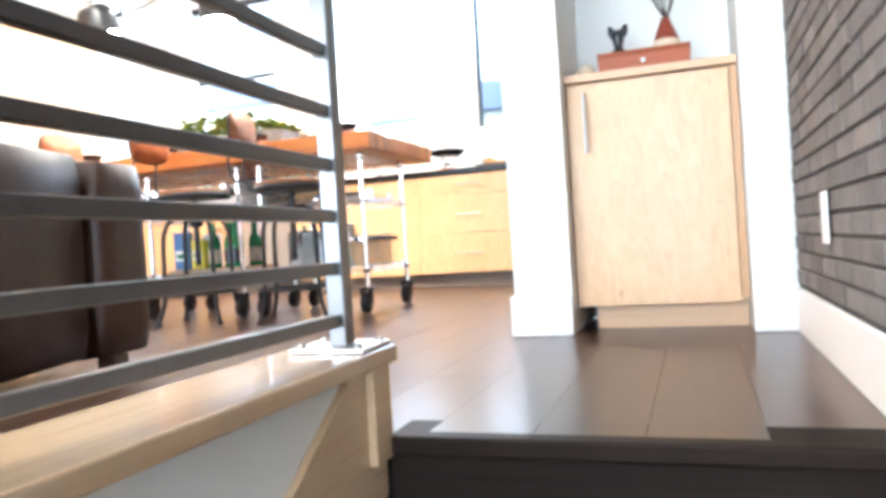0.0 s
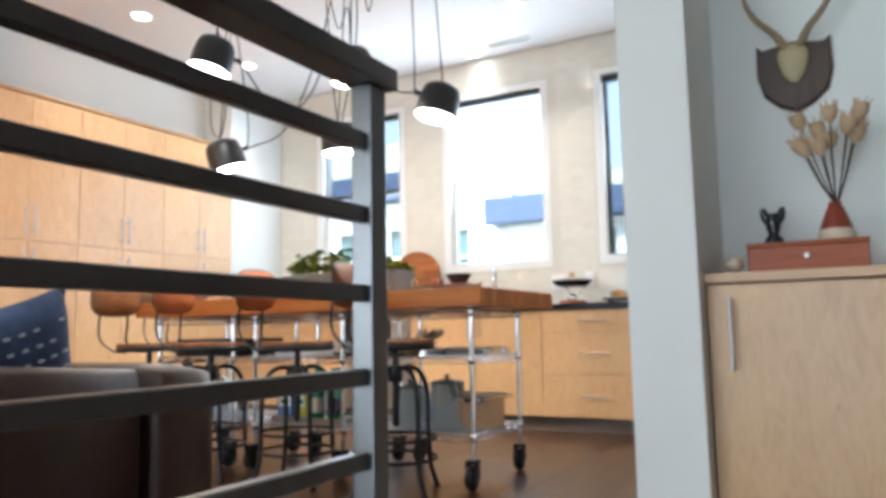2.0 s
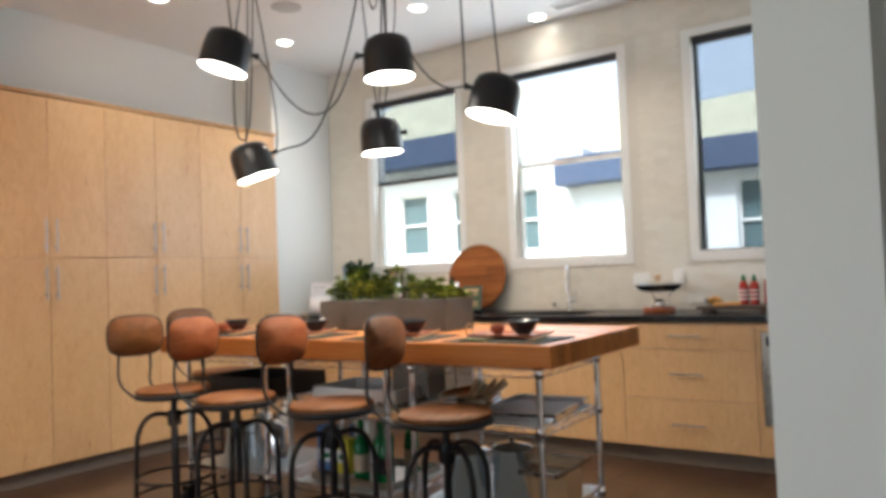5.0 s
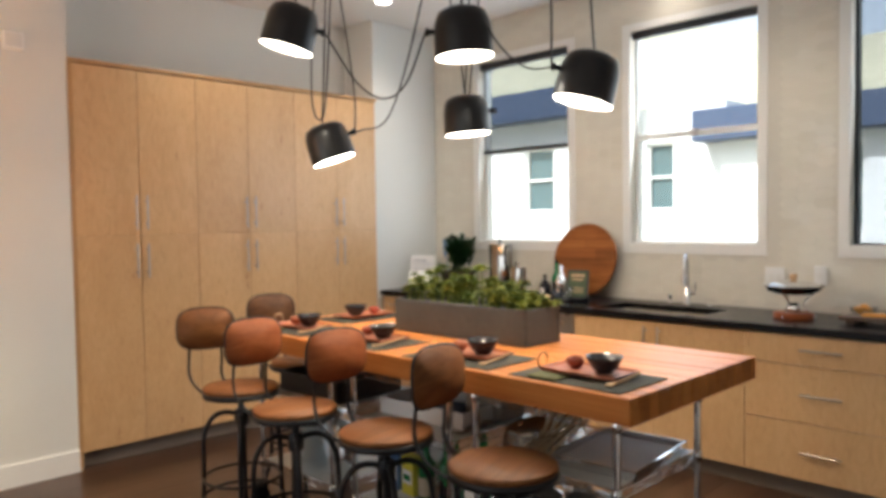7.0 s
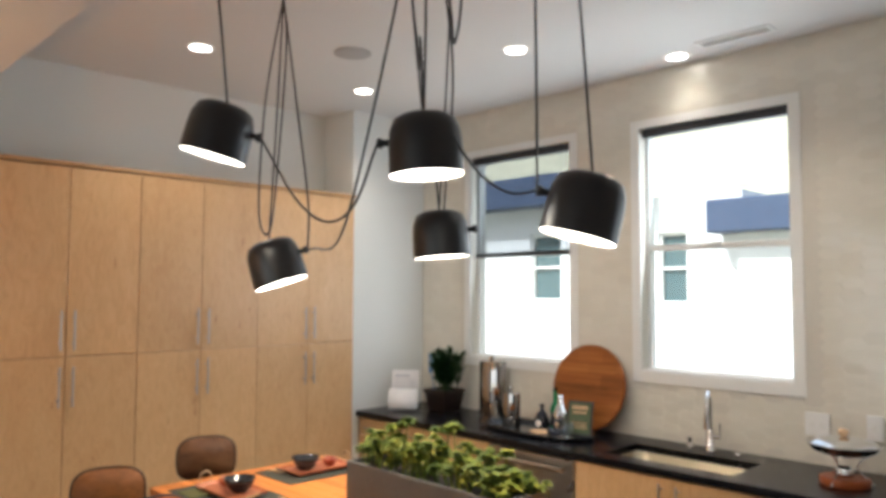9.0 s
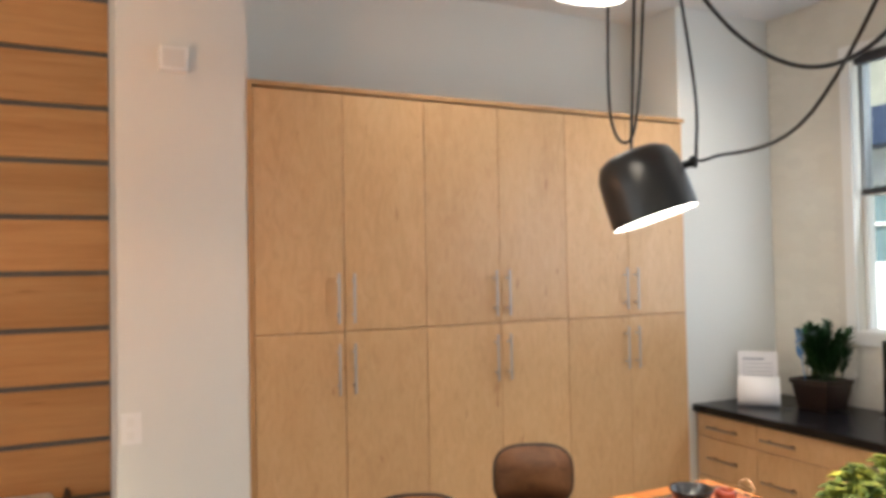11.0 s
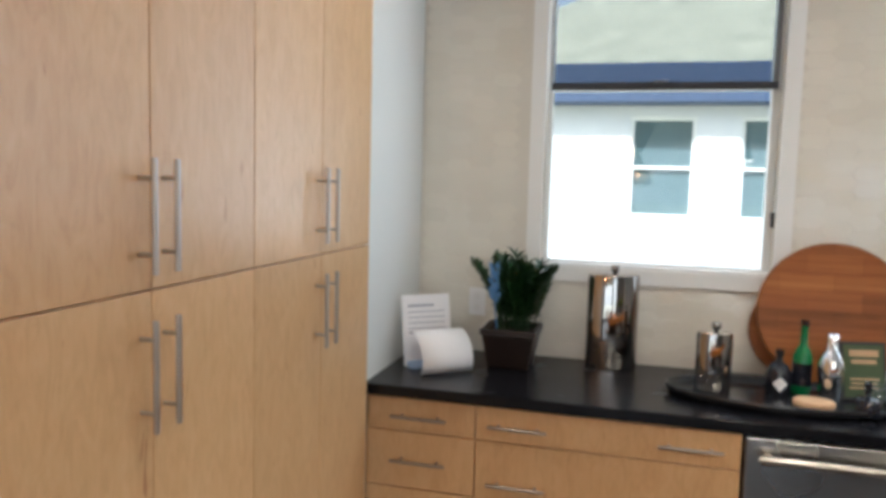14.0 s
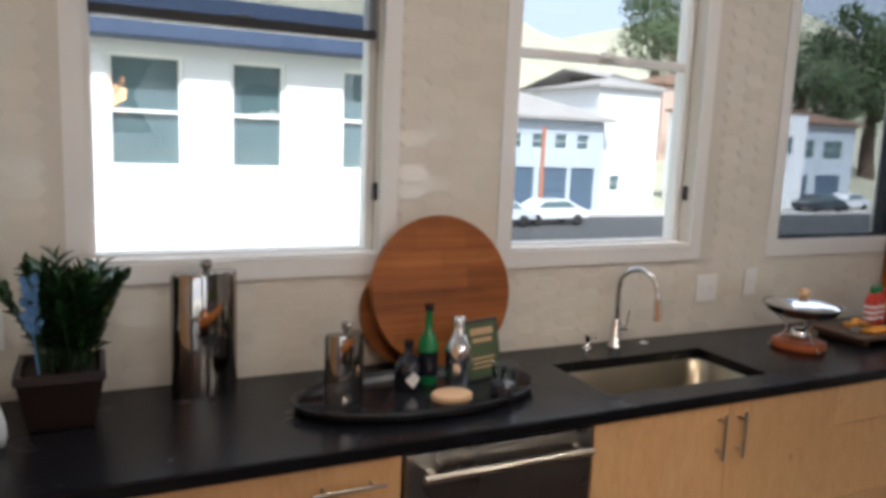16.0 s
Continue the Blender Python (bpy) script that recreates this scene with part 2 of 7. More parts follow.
DARK_STEEL = plain("dishwasher_steel", (0.44, 0.435, 0.43), 0.28, 1.0, vary=0.1, fine=160, relief=0.05)
FROSTED = plain("frosted_liner", (0.50, 0.55, 0.55), 0.22, vary=0.05)
# the same nickel with the dark reflections of floor and table put into its colour
NICKEL_DIM_REFLECTION = plain("nickel_dim_reflection", (0.36, 0.32, 0.275), 0.34, 1.0, vary=0.05, fine=200, relief=0.02)
NICKEL = plain("satin_nickel", (0.50, 0.475, 0.44), 0.40, 1.0, vary=0.05, fine=200, relief=0.02)
CHROME = plain("polished_chrome", (0.80, 0.81, 0.83), 0.06, 1.0, vary=0.03, relief=0.0)
IRON = plain("blackened_iron", (0.028, 0.029, 0.032), 0.42, 0.6, vary=0.3, fine=120, relief=0.2)
RAIL = plain("charcoal_rail_steel", (0.17, 0.168, 0.165), 0.30, 0.95, vary=0.15, fine=160, relief=0.08)
BLACK_LAMP = plain("black_lamp_enamel", (0.012, 0.012, 0.013), 0.36, 0.0, vary=0.1, fine=200, relief=0.03)
LAMP_IN = plain("lamp_inner_white", (0.85, 0.82, 0.76), 0.5, relief=0)
GLOW = emitter("pendant_glow", (1.0, 0.90, 0.76), 9.0)
DOWN_GLOW = emitter("downlight_glow", (1.0, 0.91, 0.78), 9.0)
FILAMENT = emitter("bulb_glow", (1.0, 0.66, 0.32), 26.0)
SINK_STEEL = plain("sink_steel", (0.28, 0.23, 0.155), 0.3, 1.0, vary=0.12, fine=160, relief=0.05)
FLASK_STEEL = plain("flask_steel", (0.40, 0.37, 0.34), 0.07, 1.0, vary=0.05, relief=0.0)
LEATHER = plain("brown_leather", (0.043, 0.022, 0.014), 0.42, vary=0.35, scale=2.5, fine=45, relief=0.35, depth=0.002, spec=0.3)
JOINT = plain("brick_joint", (0.060, 0.057, 0.054), 0.95, relief=0.5, depth=0.002)
BRICK = brickwork("charcoal_brick", (0.20, 0.184, 0.174), 0.8, vary=0.35, scale=6, fine=70, relief=0.7, depth=0.004)
MORTAR = plain("dark_mortar", (0.03, 0.029, 0.028), 0.95, relief=0.5, depth=0.003)
GLASS = see_through("window_glass", (0.97, 0.985, 0.98))
MESH_SHADE = see_through("solar_shade_mesh", (0.66, 0.67, 0.69), 0.12, 0.5)
DARK_BAR = plain("dark_shade_bar", (0.025, 0.026, 0.03), 0.5)
CONCRETE = plain("planter_zinc", (0.082, 0.082, 0.078), 0.5, 0.0, vary=0.25, scale=5, fine=50, relief=0.3)
LEAF_DARK = plain("zz_leaf", (0.018, 0.055, 0.014), 0.3, vary=0.35, scale=9, relief=0.05)
TREE_LEAF = plain("tree_leaf", (0.07, 0.105, 0.035), 0.6, vary=0.4, scale=1.5, fine=8, relief=0)
BARK = plain("bark", (0.10, 0.07, 0.05), 0.9, relief=0.5, depth=0.01)
SOIL = plain("soil", (0.03, 0.02, 0.015), 0.9, relief=0.6, depth=0.004)
POT = plain("brown_pot", (0.017, 0.009, 0.007), 0.35, vary=0.2)
BOWL = plain("black_bowl", (0.012, 0.013, 0.016), 0.18, vary=0.1)
MAT_CLOTH = plain("slate_placemat", (0.034, 0.034, 0.026), 0.85, vary=0.15, fine=400, relief=0.5)
NAPKIN = plain("olive_napkin", (0.08, 0.08, 0.022), 0.9, vary=0.2, fine=300, relief=0.4)
PLATE = plain("terracotta_plate", (0.34, 0.105, 0.05), 0.4, vary=0.15)
WHITE = plain("white_plastic", (0.86, 0.86, 0.85), 0.4, vary=0.02, relief=0.02)
PAPER = plain("white_paper", (0.80, 0.79, 0.80), 0.7, vary=0.03, relief=0.05)
BLUE = plain("blue_ink", (0.10, 0.20, 0.42), 0.6)
GREY_INK = plain("grey_ink", (0.35, 0.36, 0.42), 0.7)
GREEN_GLASS = plain("green_bottle_glass", (0.01, 0.16, 0.05), 0.08, vary=0.1, relief=0)
BLACK_GLASS = plain("dark_bottle_glass", (0.01, 0.012, 0.02), 0.08, vary=0.1, relief=0)
CLEAR = see_through("clear_glass", (0.93, 0.95, 0.95), 1.6)
RED = plain("red_sauce", (0.45, 0.03, 0.015), 0.3)
ORANGE = plain("orange_fruit", (0.62, 0.27, 0.03), 0.5)
CORK = plain("cork", (0.50, 0.33, 0.19), 0.8)
BONE = plain("antler_bone", (0.30, 0.22, 0.12), 0.5, vary=0.35, scale=8)
SKULL = plain("gilt_skull", (0.45, 0.37, 0.20), 0.45)
STEM = plain("dried_stem", (0.05, 0.03, 0.02), 0.8)
POD = plain("dried_pod", (0.52, 0.37, 0.22), 0.85, vary=0.3)
TERRA = plain("red_glaze", (0.22, 0.035, 0.015), 0.3)
CREAM = plain("cream_glaze", (0.60, 0.50, 0.36), 0.4)
CLOTH_BLUE = plain("indigo_cloth", (0.055, 0.085, 0.17), 0.9, vary=0.5, scale=14, fine=140, relief=0.5)
CLOTH_WHITE = plain("white_stitch", (0.55, 0.57, 0.62), 0.9)
CLOTH_BED = plain("linen_cloth", (0.62, 0.56, 0.48), 0.9)
STUCCO = plain("white_stucco", (0.74, 0.75, 0.76), 0.9, vary=0.05, scale=0.6, fine=30, relief=0.2, depth=0.004)
STUCCO_B = plain("blue_grey_siding", (0.45, 0.50, 0.56), 0.85, vary=0.06, scale=0.5, fine=10)
FASCIA = plain("navy_fascia", (0.05, 0.075, 0.14), 0.5, vary=0.08)
ROOF = plain("grey_roof", (0.35, 0.33, 0.31), 0.9, vary=0.15, scale=0.8, fine=12)
ROOF_BROWN = plain("brown_tile_roof", (0.20, 0.12, 0.08), 0.9, vary=0.2, fine=12)
DARK_PANE = plain("dark_window_pane", (0.10, 0.15, 0.16), 0.06, vary=0.2, scale=1.0, relief=0)
GARAGE = plain("garage_door_blue", (0.08, 0.12, 0.17), 0.7)
POLE = plain("rust_pole", (0.42, 0.17, 0.09), 0.8)
ASPHALT = plain("asphalt", (0.06, 0.06, 0.06), 0.9, vary=0.2, scale=0.4, fine=20)
EARTH = plain("hill_grass", (0.46, 0.44, 0.32), 0.95, vary=0.3, scale=0.15, fine=2)
CAR_WHITE = plain("white_car_paint", (0.75, 0.76, 0.78), 0.2, vary=0.02, relief=0, coat=0.6)
TYRE = plain("tyre_rubber", (0.02, 0.02, 0.02), 0.8)


def leafy(name, dark, mid, light, rough=0.45):
    """Leaves that differ one from the next, dark to pale."""
    m, nt, b = nodes_of(name)
    gi = nt.nodes.new("ShaderNodeNewGeometry")
    col = ramp(nt, gi.outputs["Random Per Island"], [(0.0, dark), (0.5, mid), (1.0, light)])
    col = mixc(nt, col, dark, ramp(nt, noise_node(nt, coords(nt, (1, 1, 1)), 9.0, 3), [(0.40, (0.8, 0.8, 0.8)), (0.6, (0, 0, 0))]))
    nt.links.new(col, b.inputs["Base Color"])
    b.inputs["Roughness"].default_value = rough
    b.inputs["Specular IOR Level"].default_value = 0.25
    return m


LEAF = leafy("succulent_leaf", (0.045, 0.085, 0.012), (0.17, 0.205, 0.03), (0.40, 0.40, 0.05), 0.6)


def tile_material():
    m, nt, b = nodes_of("glazed_white_tile")
    v = coords(nt, (1, 1, 1), 5.0)
    big = noise_node(nt, v, 2.0, 3)
    wav = noise_node(nt, v, 22.0, 2)
    col = ramp(nt, big, [(0.3, (0.71, 0.675, 0.585)), (0.7, (0.79, 0.757, 0.675))])
    gi = nt.nodes.new("ShaderNodeNewGeometry")
    col = mixc(nt, col, (0.66, 0.622, 0.54), ramp(nt, gi.outputs["Random Per Island"], [(0.2, (0, 0, 0)), (1.0, (0.4, 0.4, 0.4))]))
    nt.links.new(col, b.inputs["Base Color"])
    b.inputs["Roughness"].default_value = 0.09
    bump(nt, b, wav, 0.45, 0.003)
    return m


TILE = tile_material()
GROUT = plain("pale_grout", (0.67, 0.635, 0.56), 0.7, vary=0.05)


# ---- building blocks ----
def box(bm, x0, x1, y0, y1, z0, z1, bevel=0.0, seg=2):
    """A block between two corners, its edges rounded where bevel is given."""
    vs = [bm.verts.new((x, y, z)) for x in (x0, x1) for y in (y0, y1) for z in (z0, z1)]
    fs = [bm.faces.new([vs[i] for i in q]) for q in ((0, 1, 3, 2), (4, 6, 7, 5), (0, 4, 5, 1), (2, 3, 7, 6), (0, 2, 6, 4), (1, 5, 7, 3))]
    if bevel:
        es = list({e for f in fs for e in f.edges})
        bmesh.ops.bevel(bm, geom=es, offset=bevel, segments=seg, profile=0.5, affect="EDGES")
    return vs


def ring_at(bm, c, u, v, r, n):
    return [bm.verts.new(Vector(c) + u * (r * math.cos(2 * math.pi * i / n)) + v * (r * math.sin(2 * math.pi * i / n))) for i in range(n)]


def skin(bm, rings, close=False, caps=True):
    n = len(rings[0])
    pairs = list(zip(rings, rings[1:])) + ([(rings[-1], rings[0])] if close else [])
    for a, b in pairs:
        for i in range(n):
            f = bm.faces.new((a[i], a[(i + 1) % n], b[(i + 1) % n], b[i]))
            f.smooth = True
    if caps and not close:
        for ring in (list(reversed(rings[0])), rings[-1]):
            for e in bm.faces.new(ring).edges:
                e.smooth = False


def tube(bm, pts, r, n=8, close=False):
    """A round bar through points; r may be a list."""
    pts = [Vector(p) for p in pts]
    m = len(pts)
    rings, u = [], None
    for i, p in enumerate(pts):
        a, b = (pts[i - 1], pts[(i + 1) % m]) if close else (pts[max(0, i - 1)], pts[min(m - 1, i + 1)])
        d = (b - a).normalized()
        if u is None:
            u = d.orthogonal().normalized()
        else:
            u = (u - d * u.dot(d))
            u = u.normalized() if u.length > 1e-6 else d.orthogonal().normalized()
        v = d.cross(u)
        rings.append(ring_at(bm, p, u, v, r[i] if isinstance(r, (list, tuple)) else r, n))
    skin(bm, rings, close)


def lathe(bm, profile, n=20, c=(0, 0, 0), axis=None, sx=1.0, sy=1.0, caps=True):
    """A turned shape: (radius, height) pairs from the bottom up. axis: a matrix to turn it by."""
    rings = []
    for r, z in profile:
        ring = []
        for i in range(n):
            a = 2 * math.pi * i / n
            p = Vector((r * sx * math.cos(a), r * sy * math.sin(a), z))
            if axis is not None:
                p = axis @ p
            ring.append(bm.verts.new(p + Vector(c)))
        rings.append(ring)
    skin(bm, rings, False, caps)


def bezier(pts, n=10):
    """A smooth line (Catmull-Rom) through points."""
    P = [Vector(p) for p in pts]
    P = [P[0] * 2 - P[1]] + P + [P[-1] * 2 - P[-2]]
    out = []
    for i in range(1, len(P) - 2):
        for k in range(n):
            t = k / n
            a, b, c, d = P[i - 1], P[i], P[i + 1], P[i + 2]
            out.append(0.5 * ((2 * b) + (c - a) * t + (2 * a - 5 * b + 4 * c - d) * t * t + (3 * b - a - 3 * c + d) * t ** 3))
    out.append(P[-2])
    return out


def part(name, bm, material, parent=None, label="", at=None):
    """One mesh object from a bmesh."""
    bmesh.ops.recalc_face_normals(bm, faces=bm.faces)
    me = bpy.data.meshes.new(name)
    bm.to_mesh(me)
    bm.free()
    me.materials.append(material)
    ob = new(name, me)
    if parent is not None:
        ob.parent = parent
    if at is not None:
        ob.location = at
    if label:
        ob["label"] = label
    return ob


def block(name, b, material, parent=None, label="", bevel=0.0, seg=2):
    bm = bmesh.new()
    box(bm, *b, bevel=bevel, seg=seg)
    return part(name, bm, material, parent, label)


def thing(name, m, label, category, group=""):
    ob = new(name)
    ob.empty_display_size = 0.1
    ob.matrix_world = m
    return tagged(ob, label, category, group)


def structure(ob, label):
    return tagged(ob, label, "", "", "structure")

# ---- the shell: floors, walls, ceilings ----
LX0, LX1 = -1.2, 5.29           # living side, west and east
YS, YB0, YB1, YK = -3.5, 2.56, 3.05, 6.10   # south wall, beam, window wall
KZ, LZ = 3.10, 3.39             # ceilings
WIN = [(0.49, 1.39), (1.91, 2.79), (3.31, 4.19)]
WZ0, WZ1 = 1.29, 2.76
KX1 = 5.6


def wall(name, boxes, label, material=WALL):
    bm = bmesh.new()
    for b in boxes:
        box(bm, *b)
    return structure(part(name, bm, material), label)


# window wall, pierced by three windows
b = [(-0.45, KX1 + 0.2, YK, YK + 0.16, -0.2, WZ0), (-0.45, KX1 + 0.2, YK, YK + 0.16, WZ1, KZ + 0.35)]
xs = [-0.45] + [x for w in WIN for x in w] + [KX1 + 0.2]
b += [(xs[i], xs[i + 1], YK, YK + 0.16, WZ0, WZ1) for i in range(0, len(xs), 2)]
wall_north = wall("wall_north", b, "pale grouted kitchen wall behind glazed white picket tiles", GROUT)
wall("wall_west", [(-0.6, -0.39, YB1, 5.40, 0, KZ), (-0.6, -0.035, 5.40, YK, 0, KZ)], "off-white painted wall above and beside the tall maple pantry")
wall("wall_pier", [(LX0, 0.0, YB0, YB1, 0, LZ)], "off-white painted wall end beside the pantry")
wall("wall_beam", [(0.0, 4.405, YB0, YB1, 2.82, LZ)], "off-white boxed ceiling beam between kitchen and dining room")
wall("wall_column", [(4.405, 4.60, 2.51, 3.12, 0, LZ), (5.155, LX1, 2.51, 3.0, 0, LZ), (4.60, 5.8, 3.0, 3.12, 0, LZ), (4.60, 5.155, 2.51, 3.0, 2.75, LZ)],
     "off-white painted column and display niche beside the stair head")
wall("wall_kitchen_east", [(KX1, KX1 + 0.2, 3.12, YK, 0, KZ)], "off-white painted wall that ends the kitchen")
wall("wall_living_west", [(LX0 - 0.2, LX0, YS, YB1, 0, LZ)], "painted wall behind the horizontal maple boards")
wall("wall_east_backing", [(LX1 - 0.002, LX1 + 0.2, YS, 3.0, -2.6, LZ)], "dark mortar wall behind charcoal bricks", JOINT)
wall("wall_south", [(LX0 - 0.2, 0.1, YS - 0.2, YS, 0, LZ), (3.7, 4.40, YS - 0.2, YS, -2.6, LZ), (0.1, 3.7, YS - 0.2, YS, 2.4, LZ), (4.40, 5.5, YS - 0.2, YS, 2.7, LZ),
                    (5.3, 5.5, YS - 0.2, YS, -2.6, 2.7), (4.40, 5.3, YS - 0.2, YS, -2.6, -0.7), (0.1, 3.7, YS - 0.2, YS, 0, 0.1)],
     "unseen off-white painted wall with wide openings added for daylight")
# unseen slab, added outside to block direct sun through the south opening
wall("patio_roof", [(-1.4, 4.2, YS - 3.4, YS - 0.201, 2.55, 2.7)], "plain unseen slab added outside to keep sun out of the dining opening", CEIL)
wall("ceiling_kitchen", [(-0.6, KX1 + 0.2, YB1, YK, KZ, KZ + 0.2)], "flat white painted kitchen ceiling", CEIL)
wall("ceiling_living", [(LX0 - 0.2, 5.5, YS - 0.2, YB1 + 0.1, LZ, LZ + 0.2)], "flat white painted living room ceiling", CEIL)
wall("wall_upper_north", [(4.405, 5.8, 3.12, 3.2, KZ, LZ)], "painted wall above the niche")
# floor slab, with the stair opening left out
wall("floor", [(LX0, 4.239, YS, YK, -0.25, -0.016), (4.239, 4.42, 1.245, YK, -0.25, -0.016), (4.42, KX1 + 0.2, 1.262, YK, -0.25, -0.016)], "dark brown oak plank floor", MORTAR)
wall("wall_stair_west", [(4.31, 4.452, YS, 1.236, -0.016, 0.128), (4.24, 4.452, YS, 1.24, -2.6, -0.017)], "off-white painted side wall of the stairwell")
wall("floor_lower", [(4.2, 5.5, YS - 0.2, 1.3, -2.75, -2.6)], "dark lower landing floor", STEP_WOOD)

# stair: dark wooden steps that climb to the plank floor
stair = structure(new("stairs"), "dark-stained closed wooden stairs between a brick wall and a steel railing")
for i in range(14):
    y1 = 1.245 - 0.28 * i
    bm = bmesh.new()
    box(bm, 4.467, LX1 - 0.02, y1 - 0.02 if i else y1 - 0.005, y1 + (0.28 if i else 0.11), -0.18 * i - 0.035, -0.18 * i, 0.006)
    part("tread", bm, STEP_WOOD, stair)
    bm = bmesh.new()
    box(bm, 4.467, LX1 - 0.02, y1 + 0.01, y1 + 0.03, -0.18 * (i + 1), -0.18 * i - 0.035)
    part("riser", bm, STEP_WOOD, stair)

# curb with a light oak cap beside the stair opening
curb = structure(new("curb"), "light oak capped low curb along the stair opening")
block("curb_cap", (4.295, 4.488, YS, 1.262, 0.128, 0.158), CURB_WOOD, curb, "glossy light oak cap", 0.004)
block("curb_end", (4.30, 4.470, 1.2365, 1.256, 0.0, 0.1275), MAPLE_EDGE, curb, "light oak end board", 0.003)
bm = bmesh.new()
side = [(1.236, 0.1275), (1.12, 0.1275), (-1.38, -1.48), (-1.38, -1.75), (1.236, -0.10)]
rings = [[bm.verts.new((x, y, z)) for y, z in side] for x in (4.453, 4.466)]
bm.faces.new(rings[0]); bm.faces.new(rings[1])
for i in range(5):
    bm.faces.new((rings[0][i], rings[0][(i + 1) % 5], rings[1][(i + 1) % 5], rings[1][i]))
part("stringer", bm, CURB_WOOD, curb, "light oak stringer board beside the steps")
block("newel_board", (4.4665, 4.482, 1.165, 1.236, -0.034, 0.1275), CURB_WOOD, curb, "light oak newel board", 0.002)

# baseboards
def base(x0, x1, y0, y1):
    bm = bmesh.new()
    box(bm, x0, x1, y0, y1, 0, 0.135, 0.003, 1)
    return structure(part("baseboard", bm, TRIM), "white painted baseboard")


base(0.0, 0.014, YB0 - 0.014, YB1)
base(4.391, 4.60, 2.496, 2.51); base(4.391, 4.405, 2.51, 3.12); base(5.155, LX1, 2.496, 2.51)
base(LX1 - 0.016, LX1 - 0.002, 1.262, 2.496)
bm = bmesh.new(); box(bm, LX1 - 0.016, LX1 - 0.002, 0.3, 1.262, -0.35, 0.135, 0.003, 1)
structure(part("stair_skirt", bm, TRIM), "white painted skirt board beside the stairs")

# ---- lamps ----
def downlight(x, y, z, power=20):
    t = structure(new("downlight"), "round recessed ceiling downlight, lit")
    t.location = (x, y, z)
    bm = bmesh.new(); lathe(bm, [(0.056, -0.002), (0.060, -0.006), (0.075, -0.006), (0.078, -0.001)], 24, caps=False)
    part("trim_ring", bm, TRIM, t)
    bm = bmesh.new(); lathe(bm, [(0.0575, -0.0045), (0.0575, -0.0015)], 24)
    part("lens", bm, DOWN_GLOW, t, "glowing lens")
    lamp("downlight_lamp", "SPOT", look((x, y, z - 0.012), (x, y + 0.0001, 0)), power, LAMP_WARM, radius=0.05, spot=130)


for x, y in ((0.485, 3.95), (0.425, 5.13), (1.682, 5.204), (2.25, 5.94), (2.95, 5.245)):
    downlight(x, y, KZ, (30 if x < 1 else 46) if y < 5.9 else 5)
# unseen living-side downlights, added at assumed spots to brighten beam and wall boards
for x, y in ((1.2, 0.4), (3.6, 0.4), (1.2, -2.2), (3.6, -2.2)):
    downlight(x, y, LZ, 42)


def pendant(x, y, z, tilt, turn, label):
    """A black spun shade, its open rim centred at x, y, z, with a side knob."""
    t = thing("pendant_lamp", pose(x, y, z, 0, tilt, turn), label, "lamp", "pendant lamps over the table")
    R, Hh = 0.118, 0.195
    outer = [(R, 0.0), (R * 1.0, 0.02), (R * 0.985, Hh * 0.5), (R * 0.95, Hh * 0.72), (R * 0.83, Hh * 0.90), (R * 0.6, Hh * 0.98), (R * 0.2, Hh), (0.004, Hh)]
    inner = [(0.004, Hh - 0.004), (R * 0.6, Hh * 0.98 - 0.004), (R * 0.82, Hh * 0.88), (R * 0.94, Hh * 0.71), (R * 0.975, Hh * 0.5), (R * 0.985, 0.02), (R * 0.985, 0.0)]
    bm = bmesh.new()
    lathe(bm, outer, 40)
    bm.faces.ensure_lookup_table()
    big = [f for f in bm.faces if len(f.verts) > 4 and f.calc_center_median().z < 0.01]
    bmesh.ops.delete(bm, geom=big, context="FACES_ONLY")
    part("shade", bm, BLACK_LAMP, t, "matt black spun shade")
    bm = bmesh.new()
    lathe(bm, list(reversed(inner)), 40)
    big = [f for f in bm.faces if len(f.verts) > 4 and f.calc_center_median().z < 0.01]
    bmesh.ops.delete(bm, geom=big, context="FACES_ONLY")
    part("liner", bm, LAMP_IN, t, "white inner face")
    bm = bmesh.new(); lathe(bm, [(0.002, 0.006), (R * 0.965, 0.006), (R * 0.965, 0.010), (0.002, 0.012)], 40)
    part("diffuser", bm, GLOW, t, "glowing diffuser")
    bm = bmesh.new()
    lathe(bm, [(0.011, 0), (0.011, 0.022), (0.017, 0.026), (0.017, 0.036), (0.009, 0.040)], 14, (R * 0.95, 0, Hh * 0.56), Matrix.Rotation(radians(90), 3, "Y"))
    part("knob", bm, BLACK_LAMP, t, "black cord knob")
    m = t.matrix_world
    lamp("pendant_light", "SPOT", m @ Matrix.Translation((0, 0, 0.004)), 38, (1.0, 0.80, 0.56), radius=0.08, spot=150)
    return m @ Vector((0, 0, Hh)), m @ Vector((R * 0.95 + 0.038, 0, Hh * 0.56))


PEND = {"a": (1.826, 3.358, 2.241, 15, 45), "b": (1.494, 3.86, 1.795, -18, 45), "c": (2.60, 3.686, 2.124, 3, 225), "d": (2.088, 4.25, 1.904, -4, 45), "e": (2.985, 3.94, 1.923, -14, 225)}
LAB = {"a": "matt black pendant lamp tilted slightly, lit", "b": "matt black pendant lamp hanging low and tilted, lit", "c": "matt black pendant lamp hanging level, lit",
       "d": "matt black pendant lamp near the planter, lit", "e": "matt black pendant lamp near the sink, lit"}
TOPS = {}
for k, v in PEND.items():
    TOPS[k] = pendant(*v, LAB[k])
canopy = thing("ceiling_canopy", pose(2.15, 4.0, KZ), "round black ceiling canopy that gathers the lamp cords", "lamp canopy")
